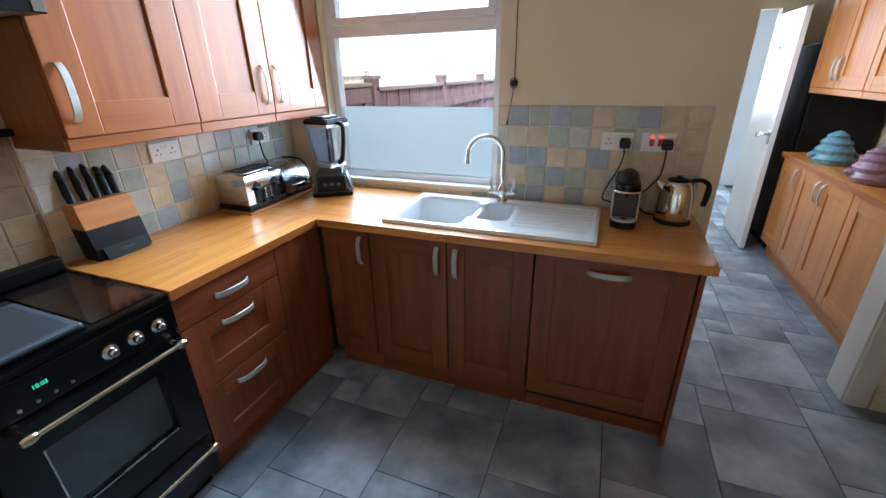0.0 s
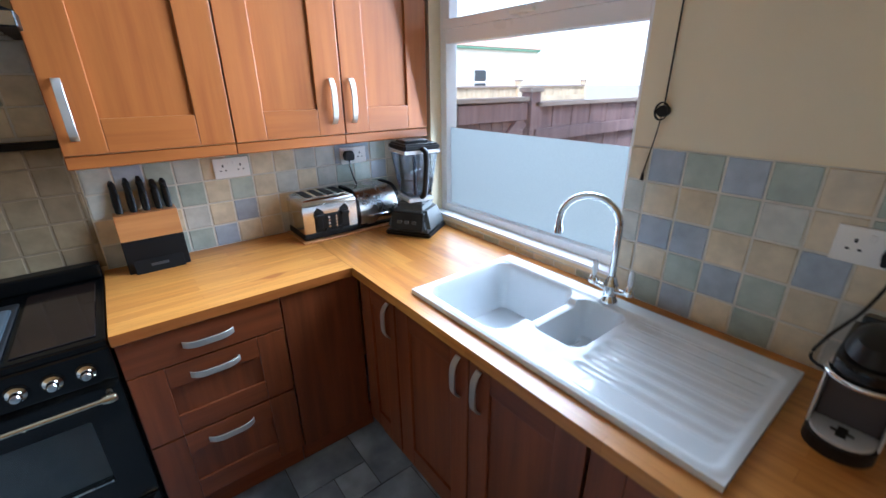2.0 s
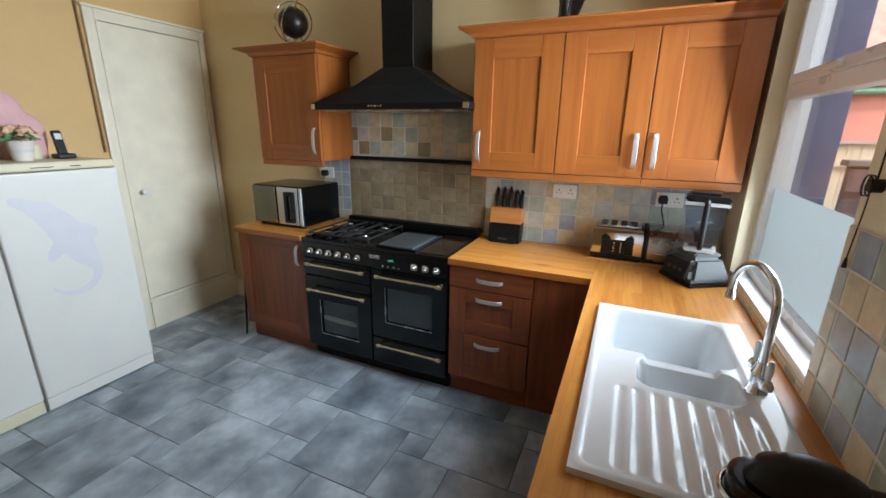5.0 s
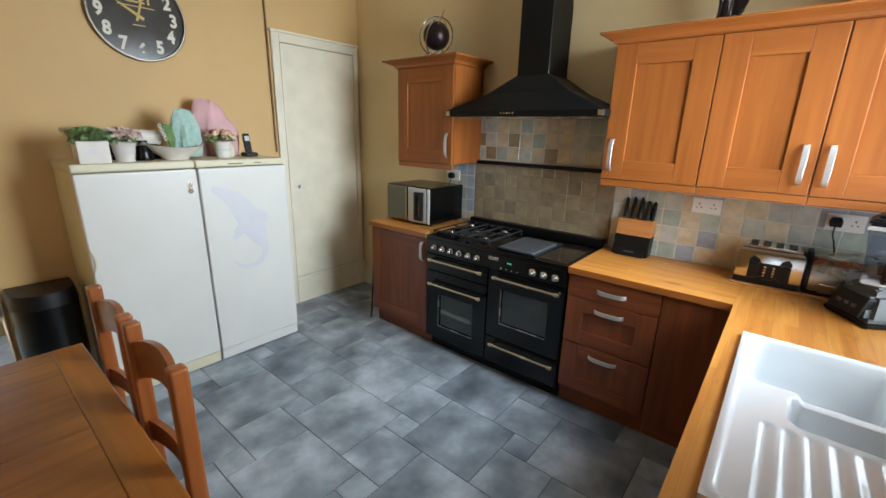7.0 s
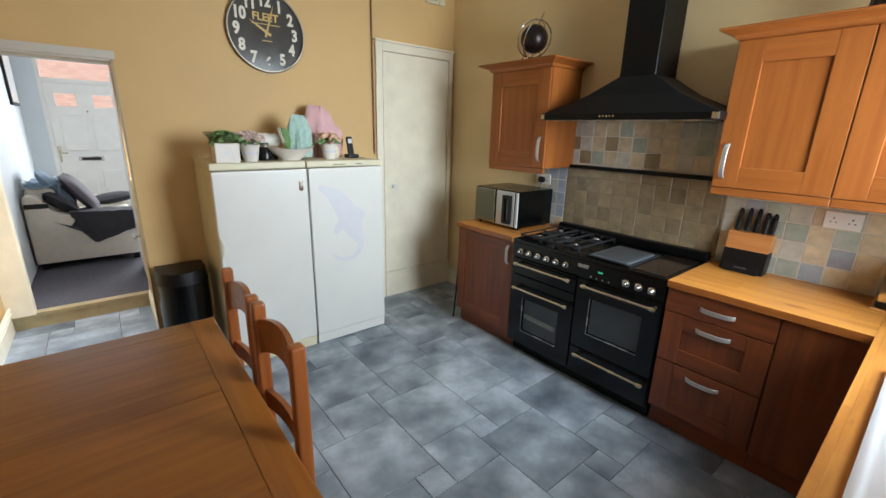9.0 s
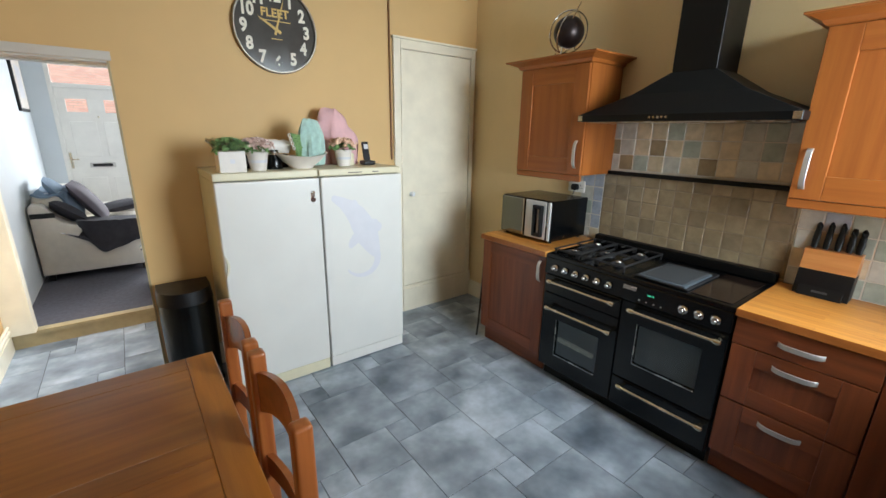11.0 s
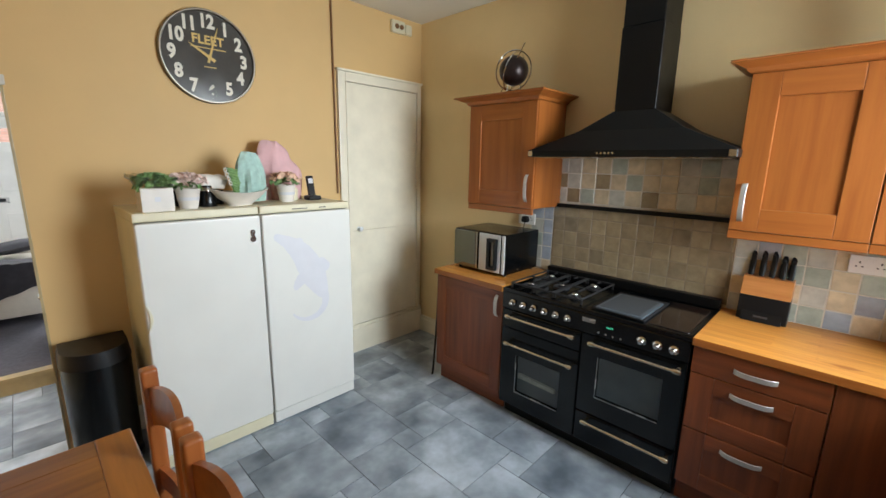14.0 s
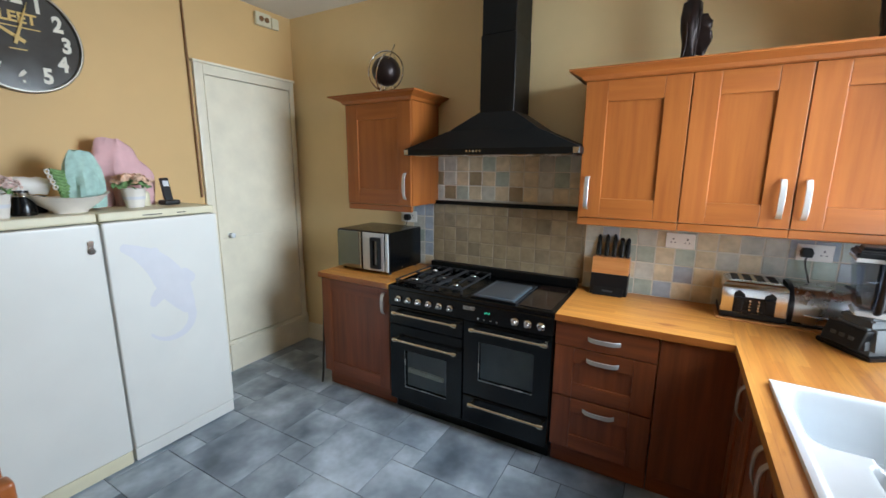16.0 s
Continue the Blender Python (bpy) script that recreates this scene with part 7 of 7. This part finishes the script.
def house(at, rz, w, d, h, label, wallmat, windows, roof=True):
    hs = thing("terraced_house", label, "house", at, rz, "houses outside")
    part("wall", box(0, 0, 0, w, d, h), wallmat, hs)
    if roof:
        b = bmesh.new()
        vs = [b.verts.new(p) for p in ((-0.2, -0.2, h), (w + 0.2, -0.2, h), (w + 0.2, d + 0.2, h), (-0.2, d + 0.2, h), (-0.2, d / 2, h + 1.6), (w + 0.2, d / 2, h + 1.6))]
        for q in ((0, 1, 5, 4), (2, 3, 4, 5), (0, 4, 3), (1, 2, 5), (0, 3, 2, 1)):
            b.faces.new([vs[i] for i in q])
        part("roof", b, M["roof_tiles"], hs)
    part("gutter", rod((0, -0.12, h - 0.06), (w, -0.12, h - 0.06), 0.06, seg=10), M["gutter"], hs)
    for x, z in windows:
        wn_ = part("window", box(x, -0.03, z, x + 0.9, 0.0, z + 1.2), M["white_trim"], hs)
        part("pane", box(x + 0.08, -0.035, z + 0.08, x + 0.82, -0.031, z + 0.56), M["dark_glass"], wn_)
        part("pane", box(x + 0.08, -0.035, z + 0.64, x + 0.82, -0.031, z + 1.12), M["dark_glass"], wn_)


M["pale_render"] = plain("pale_render", lin(236, 226, 206), 0.8, vary=0.05, scale=3, bump=0.3)
M["roof_tiles"] = plain("clay_roof_tiles", lin(190, 150, 132), 0.85, vary=0.2, scale=6, bump=0.5, fine=12)
house((-7.6, -1.5, -0.12), 90, 8.6, 4.0, 2.45, "low red-painted outbuilding with a green gutter beyond the fence", M["render_red"], [])
house((-16.0, -6.0, -0.12), 90, 15.5, 7.0, 5.6, "red brick terraced house across the yards", M["bricks"], [(2, 3.4), (5, 3.4), (8, 3.4), (11, 3.4), (5, 1.0), (8, 1.0)])
house((-15.0, 10.2, -0.12), 90, 9.0, 6.0, 3.3, "low pale-rendered house with a sunlit roof across the yards", M["pale_render"], [(1.5, 1.2), (4.5, 1.2)])
house((3.0, -16.0, -0.12), 180, 14.0, 6.0, 6.0, "red brick terraced house across the street", M["bricks"], [(1.5, 3.6), (4.5, 3.6), (7.5, 3.6), (10.5, 3.6), (1.5, 0.9), (7.5, 0.9)])

# ---- wall tiles: separate glazed tiles on a grout bed ----
P = 0.102            # tile pitch


def tile_mesh(key, w, h):
    """A thin tile with soft edges; local x along the wall, z up, its face towards -y."""
    b = box(-w / 2, -0.006, -h / 2, w / 2, 0.0, h / 2)
    bmesh.ops.bevel(b, geom=[e for e in b.edges if all(v.co.y < -0.005 for v in e.verts)], offset=0.003, segments=1, affect='EDGES')
    me = bpy.data.meshes.new("tile")
    b.to_mesh(me)
    b.free()
    me.materials.append(TILE_COLOURS[key])
    return me


TILES = {}
TR = random.Random(11)


def tile_at(parent, key, x, z, w=P - 0.005, h=P - 0.005):
    k = (key, round(w, 4), round(h, 4))
    if k not in TILES:
        TILES[k] = tile_mesh(key, w, h)
    ob = new("tile", TILES[k])
    ob.parent = parent
    ob.matrix_basis = pose(x, TR.uniform(-0.0006, 0.0), z, TR.uniform(-0.5, 0.5), 0, TR.uniform(-0.5, 0.5))


def tiled(name, at, rz, w, z_top, z_bot, rows, mixture, first=0.0, grout="grout", trim=0.0):
    """A grout bed with tiles hung from the top row down; rows: one letter a tile, else the mixture.
    first and trim are what the cut edge takes off the first column and the top row."""
    bed = part(name, box(0, -0.004, z_bot, w, 0.0, z_top), M[grout])
    bed.matrix_basis = pose(*at, 0, 0, rz)
    tagged(bed, "", "", "", "structure")
    nrow = math.ceil((z_top + trim - z_bot) / P - 0.05)
    for j in range(nrow):
        zt = z_top + trim - j * P
        zb = max(zt - P, z_bot)
        zt = min(zt, z_top)
        x, i = -first, 0
        while x < w - 0.012:
            a, b = max(x, 0), min(x + P, w)
            row = rows[j] if j < len(rows) else ""
            key = row[i] if i < len(row) else TR.choice(mixture)
            if b - a > 0.012 and zt - zb > 0.012:
                tile_at(bed, key, (a + b) / 2, (zt + zb) / 2, b - a - 0.005, zt - zb - 0.005)
            x += P
            i += 1
    return bed


MIX = "cccccllllsssb"
tiled("wall_tiles_north", (-0.365, NY, 0), 0, 0.985, 1.415, TOP, ["cbsbscsbccc", "lccslcslccs", "lbbccbccccc", "ccsbsclccsc", "csbcsclslll"], MIX, 0.039)
tiled("wall_tiles_west", (WX, 0.797, 0), 90, 1.41, 1.402, TOP, ["lbsblcclclbsbl", "lbslcsccllbbsl", "lcsscsclclssbl", "clclcbccclslsl", "llssbcclcclcls"], MIX, 0.004, trim=0.018)
tiled("wall_tiles_range_upper", (WX, -0.335, 0), 90, 1.130, 1.745, 1.428, ["llccsccclsll", "tlctcscclscc", "ltsclctclccc"], "clctcls", 0.010)
tiled("wall_tiles_range_lower", (WX, -0.335, 0), 90, 1.130, 1.402, 0.93, ["ttttttktttkt", "kkttttttktkt", "ttktttktttkt", "tttkttttkttk", "tkttttktttkt"], "ttkktk", 0.010, "taupe_grout", trim=0.033)
tiled("wall_tiles_corner", (WX, -0.62, 0), 90, 0.283, 1.40, TOP, ["lbb", "clb", "bsb", "slb", "clc"], "blslc")
tiled("wall_tiles_sill", (WL, NY, 0), 0, WR - WL, WB - 0.013, TOP, [], "clcs")
tiled("wall_tiles_utility", (2.20, 4.4, 0), -90, 1.95, 1.42, 0.915, [], MIX)

# ---- floor: slate-look tiles of mixed sizes ----
U = 0.151
FLOOR_MESH = {}
FR = random.Random(4)


def floor_tile(parent, x0, y0, x1, y1):
    w, h = round(x1 - x0, 3), round(y1 - y0, 3)
    if (w, h) not in FLOOR_MESH:
        b = box(-w / 2 + 0.0017, -h / 2 + 0.0017, -0.0035, w / 2 - 0.0017, h / 2 - 0.0017, 0.0)
        bmesh.ops.bevel(b, geom=[e for e in b.edges if all(v.co.z > -0.001 for v in e.verts)], offset=0.0012, segments=1, affect='EDGES')
        me = bpy.data.meshes.new("floor_tile")
        b.to_mesh(me)
        b.free()
        me.materials.append(M["slate"])
        FLOOR_MESH[(w, h)] = me
    ob = new("floor_tile", FLOOR_MESH[(w, h)])
    ob.parent = parent
    ob.matrix_basis = pose((x0 + x1) / 2, (y0 + y1) / 2, 0.0)


def lay_floor():
    """Three sizes in one repeat: a square of 3, one of 2 and one of 1 units; cut along the walls."""
    floor = bpy.data.objects["floor"]
    for n in range(-30, 31):
        for m in range(-30, 31):
            for w, i, j in ((3, -5, 2), (2, -5, 0), (1, -6, 0)):
                x, y = 0.036 + U * (i + 3 * n + 2 * m), -0.015 + U * (j + n - 4 * m)
                cx, cy = x + w * U / 2, y + w * U / 2
                kitchen = WX - 0.1 < cx < EX + 0.1 and SY - 0.1 < cy < 2.5 and (cx > 0.6 or y + w * U < 2.36)
                lobby = 0.9 < cx < EX + 0.1 and -2.85 < cy <= SY - 0.1
                utility = 0.6 < cx < 2.25 and 2.5 <= cy < 6.9
                if kitchen or lobby or utility:
                    floor_tile(floor, x, y, x + w * U, y + w * U)
                    continue
                for a0, b0, a1, b1 in ((WX - 0.04, SY - 0.05, EX + 0.04, 2.36), (0.95, -2.93, EX + 0.04, SY - 0.05)):
                    p0, q0, p1, q1 = max(x, a0), max(y, b0), min(x + w * U, a1), min(y + w * U, b1)
                    if p1 - p0 > 0.02 and q1 - q0 > 0.02:
                        floor_tile(floor, p0, q0, p1, q1)
                        break


lay_floor()
